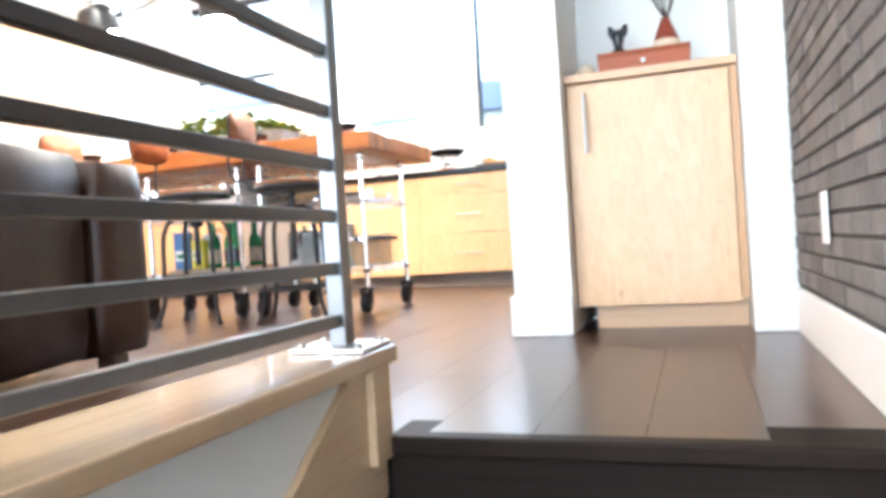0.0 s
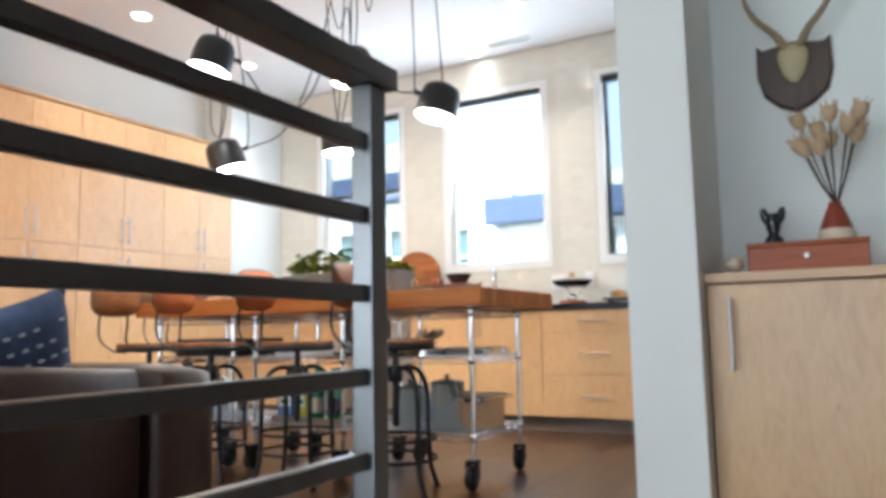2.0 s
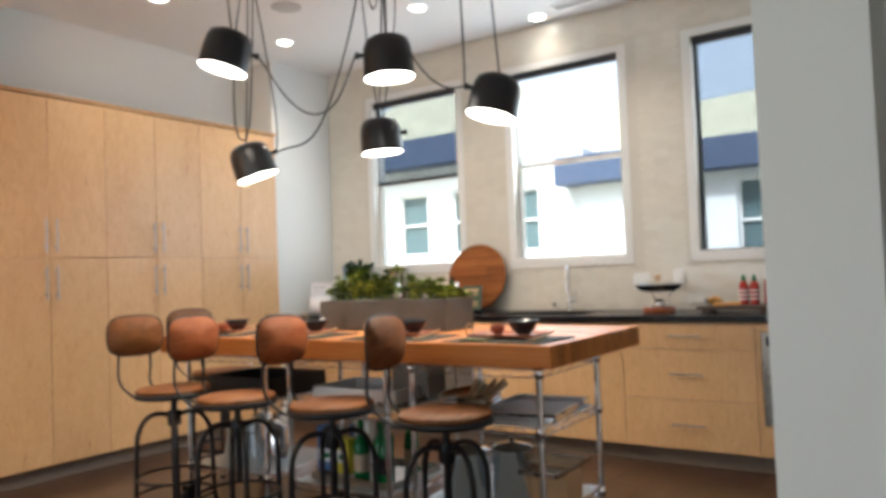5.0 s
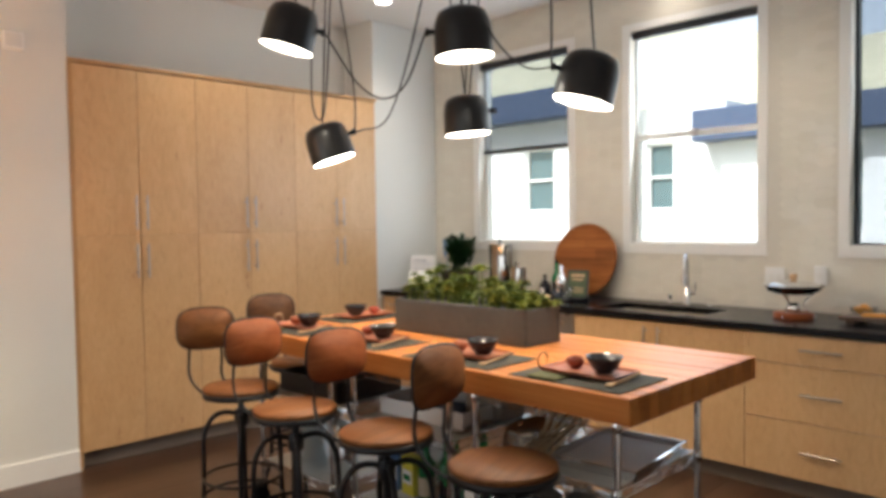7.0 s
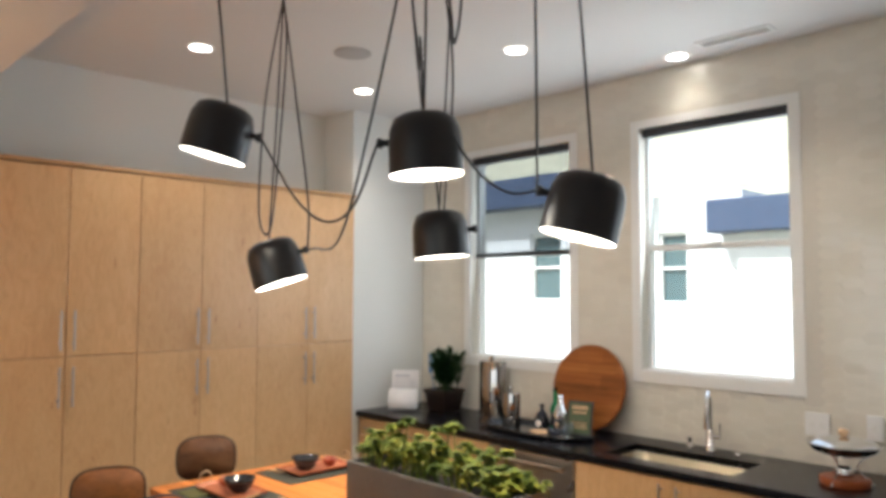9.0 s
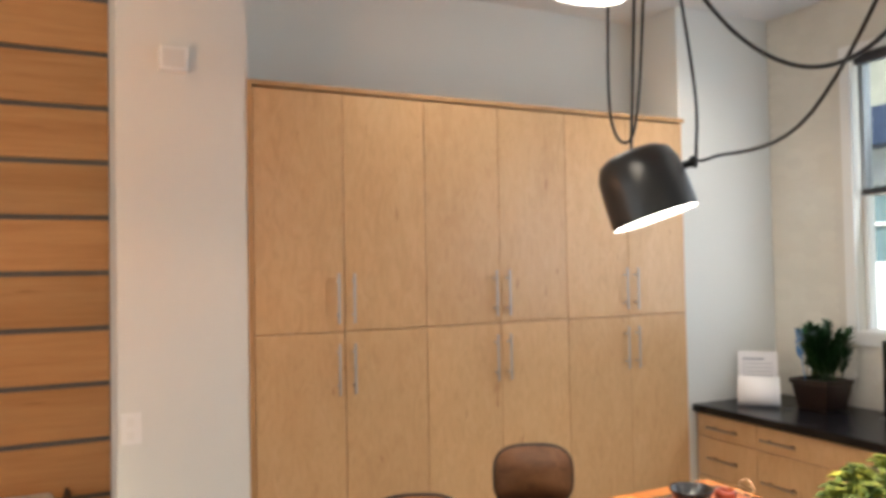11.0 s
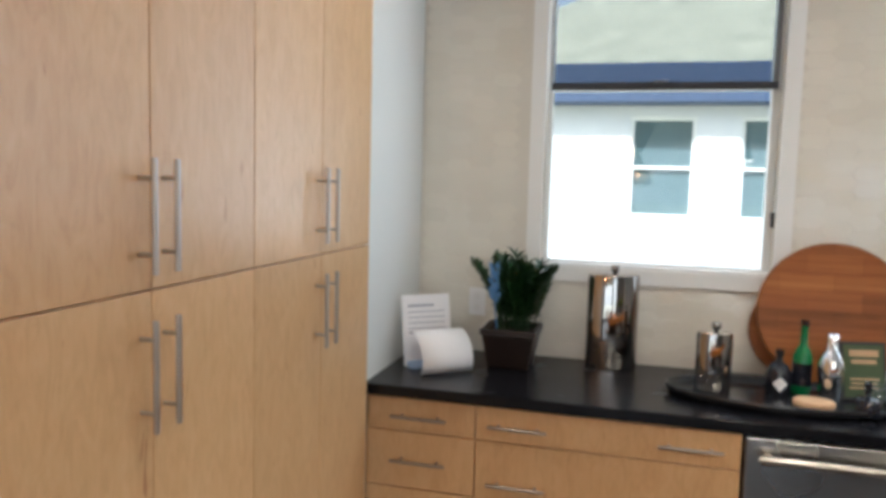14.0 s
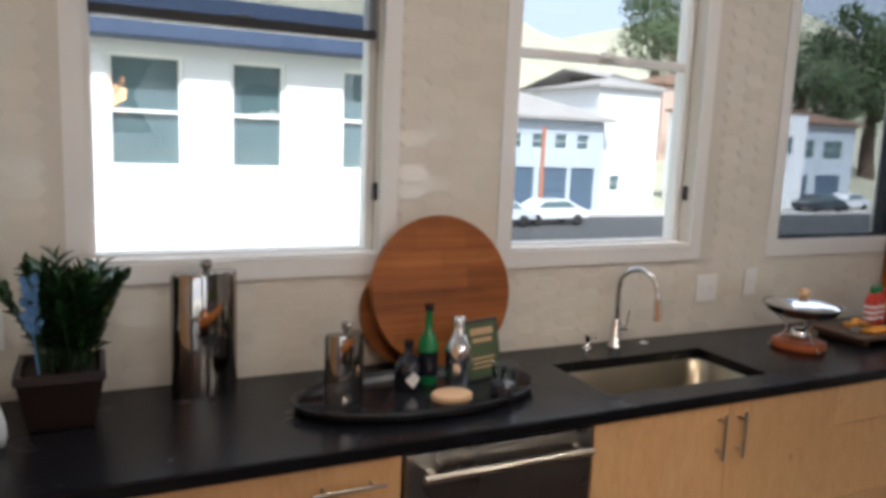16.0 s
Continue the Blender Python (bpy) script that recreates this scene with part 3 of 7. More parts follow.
bm = bmesh.new(); lathe(bm, [(0.07, -0.035), (0.075, -0.03), (0.075, -0.0005)], 28)
part("disc", bm, BLACK_LAMP, canopy)
CAN = Vector((2.15, 4.0, KZ - 0.03))


def cord(name, pts, label="slack black lamp cord"):
    bm = bmesh.new()
    tube(bm, bezier(pts, 10), 0.0042, 6)
    return tagged(part(name, bm, BLACK_LAMP), label, "cord", "lamp cords")


def hook(x, y):
    bm = bmesh.new()
    lathe(bm, [(0.012, -0.02), (0.015, -0.012), (0.008, -0.0005)], 12)
    h = part("ceiling_hook", bm, BLACK_LAMP)
    h.location = (x, y, KZ)
    tagged(h, "small black ceiling hook holding a lamp cord", "hook", "ceiling hooks")
    return Vector((x, y, KZ - 0.02))


HK = {k: hook(*p) for k, p in {"a": (1.806, 3.348), "b": (1.447, 3.873), "c": (2.58, 3.696), "d": (2.118, 4.27), "e": (2.965, 3.93)}.items()}
for k in "abcde":
    top, knob = TOPS[k]
    cord("lamp_cord", [HK[k], (HK[k] + top) / 2 + Vector((0.004, 0, 0)), top], "straight black cord holding a pendant lamp")
def sag(a, b_, drop, side=(0, 0, 0), n=4):
    out = []
    for i in range(n + 1):
        t = i / n
        p = a.lerp(b_, t) + Vector((0, 0, -drop * 4 * t * (1 - t))) + Vector(side) * (4 * t * (1 - t))
        out.append(p)
    return out


cord("lamp_cord", sag(TOPS["a"][1], TOPS["c"][1], 0.27, (0, 0.05, 0)))
cord("lamp_cord", [HK["b"], HK["b"].lerp(TOPS["b"][0], 0.4) + Vector((-0.10, 0, 0)), TOPS["b"][0] + Vector((-0.09, 0, 0.16)), TOPS["b"][0] + Vector((-0.02, 0, 0.03)), TOPS["b"][0] + Vector((0.04, 0, 0.17)), HK["b"] + Vector((0.03, 0, -0.25)), HK["b"]])
cord("lamp_cord", [HK["b"], HK["b"] + Vector((0.09, 0.02, -0.5)), TOPS["b"][1] + Vector((0, 0, 0.20)), TOPS["b"][1]])
cord("lamp_cord", [TOPS["b"][1], TOPS["b"][1] + Vector((0.07, -0.01, 0.0)), TOPS["b"][1].lerp(TOPS["c"][1], 0.55) + Vector((0, 0, -0.14)), TOPS["c"][1] + Vector((-0.06, 0.03, 0.12)), HK["c"] + Vector((-0.03, 0, 0))])
cord("lamp_cord", sag(TOPS["c"][0] + Vector((0.1, 0, -0.05)), TOPS["e"][1], 0.08))
cord("lamp_cord", [TOPS["e"][1], TOPS["e"][1] + Vector((0, 0, 0.25)), HK["e"] + Vector((-0.13, 0, 0))])
cord("lamp_cord", [CAN, CAN + Vector((0.2, -0.12, -0.5)), TOPS["c"][0] + Vector((-0.02, 0, 0.25)), TOPS["c"][0]])
cord("lamp_cord", [HK["c"], HK["c"] + Vector((0.05, 0.05, -0.35)), HK["c"] + Vector((0.11, 0.02, -0.55)), HK["c"] + Vector((0.16, 0.0, -0.35)), HK["c"] + Vector((0.08, 0, 0))])
cord("lamp_cord", [CAN, CAN + Vector((-0.02, 0.1, -0.6)), TOPS["d"][0] + Vector((-0.03, 0, 0.2)), TOPS["d"][0]])
cord("lamp_cord", [HK["c"], HK["c"].lerp(TOPS["d"][0], 0.5) + Vector((0.1, 0, 0)), TOPS["d"][0] + Vector((0.03, 0, 0))])

# ceiling fittings and wall plates
bm = bmesh.new(); lathe(bm, [(0.105, -0.0005), (0.105, -0.006), (0.098, -0.009), (0.002, -0.009)][::-1], 32)
sp = part("ceiling_speaker", bm, plain("speaker_grille", (0.5, 0.49, 0.47), 0.8, fine=500, relief=0.5)); sp.location = (1.0, 4.60, KZ)
tagged(sp, "round grey ceiling speaker grille", "speaker")
vent = thing("ceiling_vent", pose(2.62, 5.85, KZ), "white slotted ceiling air vent near the window wall", "vent")
bm = bmesh.new()
for q in ((-0.20, 0.20, -0.055, -0.035), (-0.20, 0.20, 0.035, 0.055), (-0.20, -0.18, -0.035, 0.035), (0.18, 0.20, -0.035, 0.035)):
    box(bm, *q, -0.008, -0.0006)
part("frame", bm, TRIM, vent)
block("backing", (-0.18, 0.18, -0.035, 0.035, -0.0016, -0.0006), DARK_BAR, vent)
for i in range(4):
    bm = bmesh.new(); box(bm, -0.18, 0.18, -0.028 + 0.017 * i, -0.024 + 0.017 * i, -0.007, -0.002)
    part("slat", bm, TRIM, vent)
th = thing("wall_sensor", pose(0, 2.766, 2.508), "white plastic sensor box on the painted wall end", "sensor")
block("case", (0.0005, 0.035, -0.052, 0.052, -0.05, 0.05), WHITE, th, bevel=0.006)
block("grille", (0.0355, 0.037, -0.04, 0.04, -0.035, 0.035), CEIL, th)


def plate(name, m, label, toggles, hgt=0.118, wid=0.072):
    t = thing(name, m, label, "outlet" if "outlet" in label else "switch")
    block("plate", (-wid / 2, wid / 2, 0.0005, 0.006, -hgt / 2, hgt / 2), WHITE, t, bevel=0.002)
    for dx, dz in toggles:
        block("socket", (dx - 0.014, dx + 0.014, 0.0061, 0.008, dz - 0.016, dz + 0.016), TRIM, t, bevel=0.001)


plate("wall_plate", pose(0, 2.605, 1.083, 0, 0, -90), "white outlet plate on the painted wall end", [(0, 0.025), (0, -0.025)])
plate("wall_plate", pose(2.90, YK - 0.010, 1.105, 0, 0, 180), "white double switch plate on the tiles by the sink", [(-0.023, 0), (0.023, 0)], wid=0.118)
plate("wall_plate", pose(3.16, YK - 0.010, 1.12, 0, 0, 180), "white switch plate on the tiles", [(0, 0)])
plate("wall_plate", pose(0.23, YK - 0.010, 1.12, 0, 0, 180), "white outlet plate on the tiles behind the plant", [(0, 0.025), (0, -0.025)])
plate("wall_plate", pose(LX1 - 0.012, 1.90, 0.335, 0, 0, 90), "white outlet plate on the charcoal brick", [(0, 0.025), (0, -0.025)])
plate("wall_plate", pose(LX1 - 0.012, 2.335, 1.045, 0, 0, 90), "white switch plate high on the charcoal brick", [(0, 0)])

# ---- windows of the kitchen ----
def tile_free(x, z, gap=0.06):
    for a, c in WIN:
        if a - gap - 0.05 < x < c + gap + 0.05 and WZ0 - gap - 0.026 < z < WZ1 + gap + 0.026:
            return False
    return True


for i, (a, c) in enumerate(WIN):
    w = structure(new("window_%d" % (i + 1)), ["white double-hung window with a grey mesh shade half down", "white double-hung window with its shade rolled up",
                                               "dark-framed kitchen window with a grey mesh shade drawn down"][i])
    bm = bmesh.new()
    y0, y1 = YK - 0.008, YK + 0.004
    for q in ((a - 0.06, a, WZ0 - 0.06, WZ1 + 0.05), (c, c + 0.06, WZ0 - 0.06, WZ1 + 0.05), (a, c, WZ1, WZ1 + 0.05), (a, c, WZ0 - 0.06, WZ0)):
        box(bm, q[0], q[1], y0, y1, q[2], q[3])
    part("casing", bm, TRIM, w, "white painted casing")
    fr = DARK_BAR if i == 2 else TRIM
    bm = bmesh.new()
    for q in ((a, a + 0.018, WZ0, WZ1), (c - 0.03, c, WZ0, WZ1), (a + 0.018, c - 0.03, WZ1 - 0.03, WZ1), (a + 0.018, c - 0.03, WZ0, WZ0 + 0.02)):
        box(bm, q[0], q[1], YK + 0.07, YK + 0.13, q[2], q[3])
    part("window_frame", bm, fr, w)
    bm = bmesh.new()
    box(bm, a + 0.0005, c - 0.0005, YK + 0.003, YK + 0.07, WZ0 + 0.0005, WZ0 + 0.012)
    part("window_sill", bm, TRIM, w)
    if i < 2:
        bm = bmesh.new()
        box(bm, a + 0.018, c - 0.03, YK + 0.075, YK + 0.115, 2.015, 2.05, 0.003, 1)
        box(bm, (a + c) / 2 - 0.03, (a + c) / 2 + 0.03, YK + 0.06, YK + 0.075, 2.035, 2.055)
        part("meeting_rail", bm, TRIM, w, "white sash meeting rail with a catch")
        bm = bmesh.new()
        box(bm, c - 0.012, c - 0.001, YK + 0.03, YK + 0.055, 1.48, 1.54, 0.002, 1)
        part("sash_latch", bm, DARK_BAR, w, "small black latch")
    p = part("pane", bmesh.new(), GLASS, w)
    bm = bmesh.new()
    box(bm, a + 0.018, c - 0.03, YK + 0.098, YK + 0.102, WZ0 + 0.02, WZ1 - 0.03)
    bm.to_mesh(p.data)
    bm.free()
    p.visible_shadow = False
    bm = bmesh.new()
    box(bm, a + 0.006, c - 0.006, YK + 0.012, YK + 0.062, WZ1 - 0.055, WZ1 - 0.002, 0.01)
    part("shade_roll", bm, DARK_BAR, w, "dark roller shade roll")
    if i != 1:
        zb = 2.045 if i == 0 else 1.31
        bm = bmesh.new()
        box(bm, a + 0.015, c - 0.015, YK + 0.040, YK + 0.0415, zb, WZ1 - 0.05)
        part("shade_cloth", bm, MESH_SHADE, w, "grey see-through mesh").visible_shadow = True
        bm = bmesh.new()
        box(bm, a + 0.015, c - 0.015, YK + 0.034, YK + 0.048, zb - 0.03, zb, 0.003, 1)
        part("shade_bar", bm, DARK_BAR, w, "dark hem bar")


def bar_handle(parent, c, length, upright, out, name="handle"):
    """A bar pull on two studs, standing out along the vector out."""
    bm = bmesh.new()
    c, out = Vector(c), Vector(out)
    d = Vector((0, 0, 1)) if upright else Vector((abs(out.y) and 1 or 0, abs(out.x) and 1 or 0, 0))
    tube(bm, [c + out * 0.034 - d * length / 2, c + out * 0.034 + d * length / 2], 0.006, 10)
    for k in (-1, 1):
        q = c + d * (k * length * 0.33)
        tube(bm, [q, q + out * 0.034], 0.0045, 8)
    # level pulls take the nickel whose colour holds the darker reflections
    return part(name, bm, NICKEL if upright else NICKEL_DIM_REFLECTION, parent, "brushed nickel bar handle")


# ---- pantry: six tall double doors in maple ----
PY = [3.071 + 0.3855 * i for i in range(7)]
for u in range(3):
    pantry = thing("pantry_cabinet", pose(0, 0, 0), "tall light maple pantry unit with closed flat doors", "cabinet", "tall pantry units")
    ya, yb = PY[2 * u], PY[2 * u + 2]
    bm = bmesh.new()
    box(bm, -0.385, -0.024, ya - (0.018 if u == 0 else -0.001), yb + (0.018 if u == 2 else -0.001), 0.10, 2.44)
    part("body", bm, MAPLE_EDGE, pantry)
    bm = bmesh.new()
    box(bm, -0.375, -0.07, ya, yb, 0.001, 0.10)
    part("toe_kick", bm, TOE, pantry)
    for k in (0, 1):
        y0, y1 = PY[2 * u + k] + 0.0015, PY[2 * u + k + 1] - 0.0015
        for z0, z1, hz in ((0.108, 1.4055, 1.248), (1.4095, 2.432, 1.55)):
            d = block("door", (-0.022, 0.0, y0, y1, z0, z1), MAPLE, pantry, "flat maple veneer door", 0.0015)
            hy = (y1 - 0.033) if k == 0 else (y0 + 0.033)
            bar_handle(d, (0.0, hy, hz), 0.215, True, (1, 0, 0))
bm = bmesh.new()
box(bm, -0.3, 0.006, 3.051, 3.0695, 0.001, 2.462)
box(bm, -0.3, 0.006, 3.0695, 5.399, 2.442, 2.462)
structure(part("trim", bm, MAPLE_EDGE), "maple trim round the pantry")

# ---- base cabinets below the window ----
FY = 5.47   # face of doors


def base_unit(x0, x1, label, name="base_cabinet", open_top=False):
    t = thing(name, pose(0, 0, 0), label, "cabinet", "kitchen base cabinets")
    bm = bmesh.new()
    box(bm, x0 + 0.001, x1 - 0.001, FY + 0.02, YK - 0.02, 0.10, 0.66 if open_top else 0.862)
    if open_top:
        box(bm, x0 + 0.001, x0 + 0.02, FY + 0.02, YK - 0.02, 0.66, 0.862)
        box(bm, x1 - 0.02, x1 - 0.001, FY + 0.02, YK - 0.02, 0.66, 0.862)
    part("body", bm, MAPLE_EDGE, t)
    bm = bmesh.new()
    box(bm, x0 + 0.001, x1 - 0.001, FY + 0.075, YK - 0.02, 0.001, 0.10)
    part("toe_kick", bm, TOE, t)
    return t


def front(t, x0, x1, z0, z1, name, pulls, upright=False):
    d = block(name, (x0 + 0.0015, x1 - 0.0015, FY, FY + 0.02, z0, z1), MAPLE, t, "flat maple front", 0.0015)
    for px, pz, ln in pulls:
        bar_handle(d, (px, FY, pz), ln, upright, (0, -1, 0))
    return d


ZL = [0.108, 0.42, 0.7, 0.857]
u = base_unit(-0.033, 0.371, "narrow maple cabinet with closed drawers")
for z0, z1, h in ((0.738, 0.857, 0.796), (0.53, 0.734, 0.635), (0.32, 0.526, 0.43), (0.108, 0.316, 0.22)):
    front(u, -0.033, 0.371, z0, z1, "drawer", [(0.17, h, 0.20)])
u = base_unit(0.371, 1.236, "wide maple cabinet with closed drawers and paired handles")
for z0, z1, h in ((0.738, 0.857, 0.796), (0.42, 0.734, 0.59), (0.108, 0.416, 0.27)):
    front(u, 0.371, 1.236, z0, z1, "drawer", [(0.52, h, 0.20), (1.08, h, 0.20)])
u = base_unit(1.868, 2.975, "maple sink cabinet with two closed doors", open_top=True)
front(u, 1.868, 2.43, 0.108, 0.857, "door", [(2.385, 0.75, 0.16)], True)
front(u, 2.43, 2.975, 0.108, 0.857, "door", [(2.475, 0.75, 0.16)], True)
u = base_unit(2.975, 3.76, "maple cabinet with three closed drawers beside the oven drawer")
for z0, z1, h in ((0.704, 0.857, 0.785), (0.406, 0.70, 0.555), (0.108, 0.402, 0.255)):
    front(u, 2.975, 3.76, z0, z1, "drawer", [(3.37, h, 0.20)])
u = base_unit(3.76, 4.50, "maple cabinet built round a steel microwave drawer")
front(u, 3.76, 4.50, 0.108, 0.28, "drawer", [(4.13, 0.2, 0.2)])
front(u, 3.76, 4.50, 0.815, 0.857, "panel", [])
front(u, 3.76, 3.79, 0.283, 0.812, "panel", []); front(u, 4.47, 4.50, 0.283, 0.812, "panel", [])
u = base_unit(4.50, KX1, "maple base cabinet at the end of the worktop")
front(u, 4.50, KX1, 0.108, 0.857, "door", [])

mw = thing("microwave_drawer", pose(0, 0, 0), "stainless steel microwave drawer with dark glass front", "microwave")
block("face", (3.793, 4.467, FY - 0.012, FY + 0.018, 0.286, 0.809), STEEL, mw, "stainless steel frame", 0.004)
block("window", (3.85, 4.40, FY - 0.016, FY - 0.011, 0.38, 0.64), BLACK_GLASS, mw, "dark glass", 0.002)
block("panel", (3.82, 4.44, FY - 0.017, FY - 0.011, 0.735, 0.785), BLACK_GLASS, mw, "dark control strip", 0.002)
bm = bmesh.new(); tube(bm, [(3.84, FY - 0.05, 0.68), (4.42, FY - 0.05, 0.68)], 0.012, 12)
for x in (3.88, 4.38): tube(bm, [(x, FY - 0.05, 0.68), (x, FY - 0.01, 0.68)], 0.008, 8)
part("handle", bm, CHROME, mw, "polished bar handle")

dw = thing("dishwasher", pose(0, 0, 0), "stainless steel dishwasher with a bar handle", "dishwasher")
block("body", (1.242, 1.862, FY + 0.02, YK - 0.03, 0.10, 0.859), DARK_BAR, dw)
block("door", (1.245, 1.859, FY - 0.008, FY + 0.02, 0.115, 0.851), DARK_STEEL, dw, "brushed dark steel door", 0.004)
block("toe_kick", (1.242, 1.862, FY + 0.075, YK - 0.03, 0.001, 0.10), TOE, dw)
bm = bmesh.new(); tube(bm, [(1.28, FY - 0.055, 0.80), (1.825, FY - 0.055, 0.80)], 0.013, 12)
for x in (1.31, 1.795): box(bm, x - 0.01, x + 0.01, FY - 0.05, FY - 0.008, 0.793, 0.807)
part("handle", bm, STEEL, dw, "satin steel bar handle")

# worktop with a cut-out for the sink
SX0, SX1, SY0, SY1 = 1.99, 2.70, 5.555, 5.90
top = thing("worktop", pose(0, 0, 0), "continuous black honed stone worktop along the window wall", "countertop")
bm = bmesh.new()
for q in ((-0.034, SX0, 5.448, 6.095), (SX1, KX1 - 0.002, 5.448, 6.095), (SX0, SX1, 5.448, SY0), (SX0, SX1, SY1, 6.095)):
    box(bm, q[0], q[1], q[2], q[3], 0.865, 0.905)
bmesh.ops.remove_doubles(bm, verts=bm.verts, dist=0.0005)
part("slab", bm, BLACK_STONE, top)
block("front_edge", (-0.034, KX1 - 0.002, 5.442, 5.4475, 0.8675, 0.9025), BLACK_STONE, top, "squared black front edge", 0.001)
sink = thing("sink", pose(0, 0, 0), "undermount stainless steel sink bowl in the black worktop", "sink")
bm = bmesh.new()
n = 32
def rr(x0, x1, y0, y1, r, z):
    pts = []
    for cx, cy, a0 in ((x1 - r, y1 - r, 0), (x0 + r, y1 - r, 90), (x0 + r, y0 + r, 180), (x1 - r, y0 + r, 270)):
        for k in range(8):
            a = radians(a0 + 90 * k / 7)
            pts.append(bm.verts.new((cx + r * math.cos(a), cy + r * math.sin(a), z)))
    return pts
rings = [rr(SX0 - 0.02, SX1 + 0.02, SY0 - 0.02, SY1 + 0.02, 0.08, 0.8635), rr(SX0 + 0.004, SX1 - 0.004, SY0 + 0.004, SY1 - 0.004, 0.07, 0.8635), rr(SX0 + 0.012, SX1 - 0.012, SY0 + 0.012, SY1 - 0.012, 0.07, 0.72),
         rr(SX0 + 0.05, SX1 - 0.05, SY0 + 0.05, SY1 - 0.05, 0.05, 0.69)]
for a, c in zip(rings, rings[1:]):
    for i in range(n):
        f = bm.faces.new((a[i], a[(i + 1) % n], c[(i + 1) % n], c[i])); f.smooth = True
bm.faces.new(rings[-1])
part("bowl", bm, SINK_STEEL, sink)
bm = bmesh.new(); lathe(bm, [(0.04, 0.691), (0.04, 0.694), (0.03, 0.696), (0.005, 0.693)], 16, (2.35, 5.75, 0))
part("drain", bm, CHROME, sink)

# ---- butcher-block table on three wire carts ----
TX0, TX1, TY0, TY1, TZ0, TZ1 = 1.13, 3.475, 3.457, 4.385, 0.842, 0.929
table = thing("butcher_block_table", pose((TX0 + TX1) / 2, (TY0 + TY1) / 2, 0), "thick orange-brown butcher-block tabletop laid on chrome wire carts", "table")
cx, cy = (TX0 + TX1) / 2, (TY0 + TY1) / 2
rnd = random.Random(4)
y = TY0
k = 0
while y < TY1 - 0.01:
    w = min(rnd.uniform(0.05, 0.085), TY1 - y)
    if TY1 - y - w < 0.03:
        w = TY1 - y
    bm = bmesh.new()
    dz = rnd.uniform(0, 0.0012)
    box(bm, TX0 - cx, TX1 - cx, y - cy + 0.0004, y + w - cy - 0.0004, TZ0, TZ1 - dz, 0.002, 1)
    part("stave", bm, SLAB, table)
    y += w


def cart(x0, x1, y0, y1, label):
    t = thing("wire_cart", pose((x0 + x1) / 2, (y0 + y1) / 2, 0), label, "cart", "wire carts under the table")
    hx, hy = (x1 - x0) / 2, (y1 - y0) / 2
    for sx in (-1, 1):
        for sy in (-1, 1):
            bm = bmesh.new()
            pts, rr_ = [], []
            z = 0.13
            tube(bm, [(sx * hx, sy * hy, 0.13), (sx * hx, sy * hy, 0.840)], 0.0127, 10)
            for zc in (0.23, 0.590, 0.814):
                lathe(bm, [(0.0128, -0.02), (0.019, -0.018), (0.017, 0.02), (0.0128, 0.022)], 10, (sx * hx, sy * hy, zc))
            part("post", bm, CHROME, t)
            c = part("caster", bmesh.new(), IRON, t, "black rubber caster")
            bm = bmesh.new()
            cy_ = sy * hy - 0.025
            lathe(bm, [(0.012, -0.016), (0.052, -0.014), (0.055, 0), (0.052, 0.014), (0.012, 0.016)], 18, (sx * hx, cy_, 0.055),
                  Matrix.Rotation(radians(90), 3, "Y"))
            box(bm, sx * hx - 0.024, sx * hx - 0.019, cy_ - 0.02, cy_ + 0.035, 0.05, 0.125)
            box(bm, sx * hx + 0.019, sx * hx + 0.024, cy_ - 0.02, cy_ + 0.035, 0.05, 0.125)
            box(bm, sx * hx - 0.026, sx * hx + 0.026, cy_ - 0.02, cy_ + 0.045, 0.118, 0.135, 0.004, 1)
            bm.to_mesh(c.data)
            bm.free()
    for zc in (0.23, 0.590, 0.814):
        corners = [(-hx, -hy), (hx, -hy), (hx, hy), (-hx, hy)]
        bm = bmesh.new(); tube(bm, [(p[0], p[1], zc + 0.012) for p in corners], 0.003, 6, True)
        shelf = part("wire_shelf", bm, CHROME, t, "chrome wire shelf")
        bm = bmesh.new(); tube(bm, [(p[0], p[1], zc - 0.018) for p in corners], 0.003, 6, True)
        part("lower_rim", bm, CHROME, shelf)
        for sy in (-1, 1):
            m = int(2 * hx / 0.045)
            bm = bmesh.new(); tube(bm, [(-hx + 2 * hx * i / m, sy * hy, zc + (0.012 if i % 2 else -0.018)) for i in range(m + 1)], 0.0022, 5)
            part("truss_wire", bm, CHROME, shelf)
        for sx in (-1, 1):
            m = int(2 * hy / 0.045)
            bm = bmesh.new(); tube(bm, [(sx * hx, -hy + 2 * hy * i / m, zc + (0.012 if i % 2 else -0.018)) for i in range(m + 1)], 0.0022, 5)
            part("truss_wire", bm, CHROME, shelf)
        for yy in (-hy * 0.33, hy * 0.33):
            bm = bmesh.new(); tube(bm, [(-hx, yy, zc + 0.008), (hx, yy, zc + 0.008)], 0.003, 6)
            part("cross_wire", bm, CHROME, shelf)
        m = int(2 * hx / 0.028)
        bm = bmesh.new()
        tube(bm, [(0, -hy, zc + 0.014), (0, hy, zc + 0.014)], 0.002, 5)
        first = part("wire", bm, CHROME, shelf, at=(-hx + 2 * hx / m, 0, 0))
        for i in range(2, m):
            o = new("wire", first.data)
            o.parent, o.location = shelf, (-hx + 2 * hx * i / m, 0, 0)
        if zc < 0.7:
            block("shelf_liner", (-hx + 0.012, hx - 0.012, -hy + 0.008, hy - 0.008, zc + 0.0161, zc + 0.0167), FROSTED, shelf, "frosted pale shelf liner")
    return t


cart(1.27, 1.87, 3.53, 4.08, "chrome wire cart at the table's pantry end")
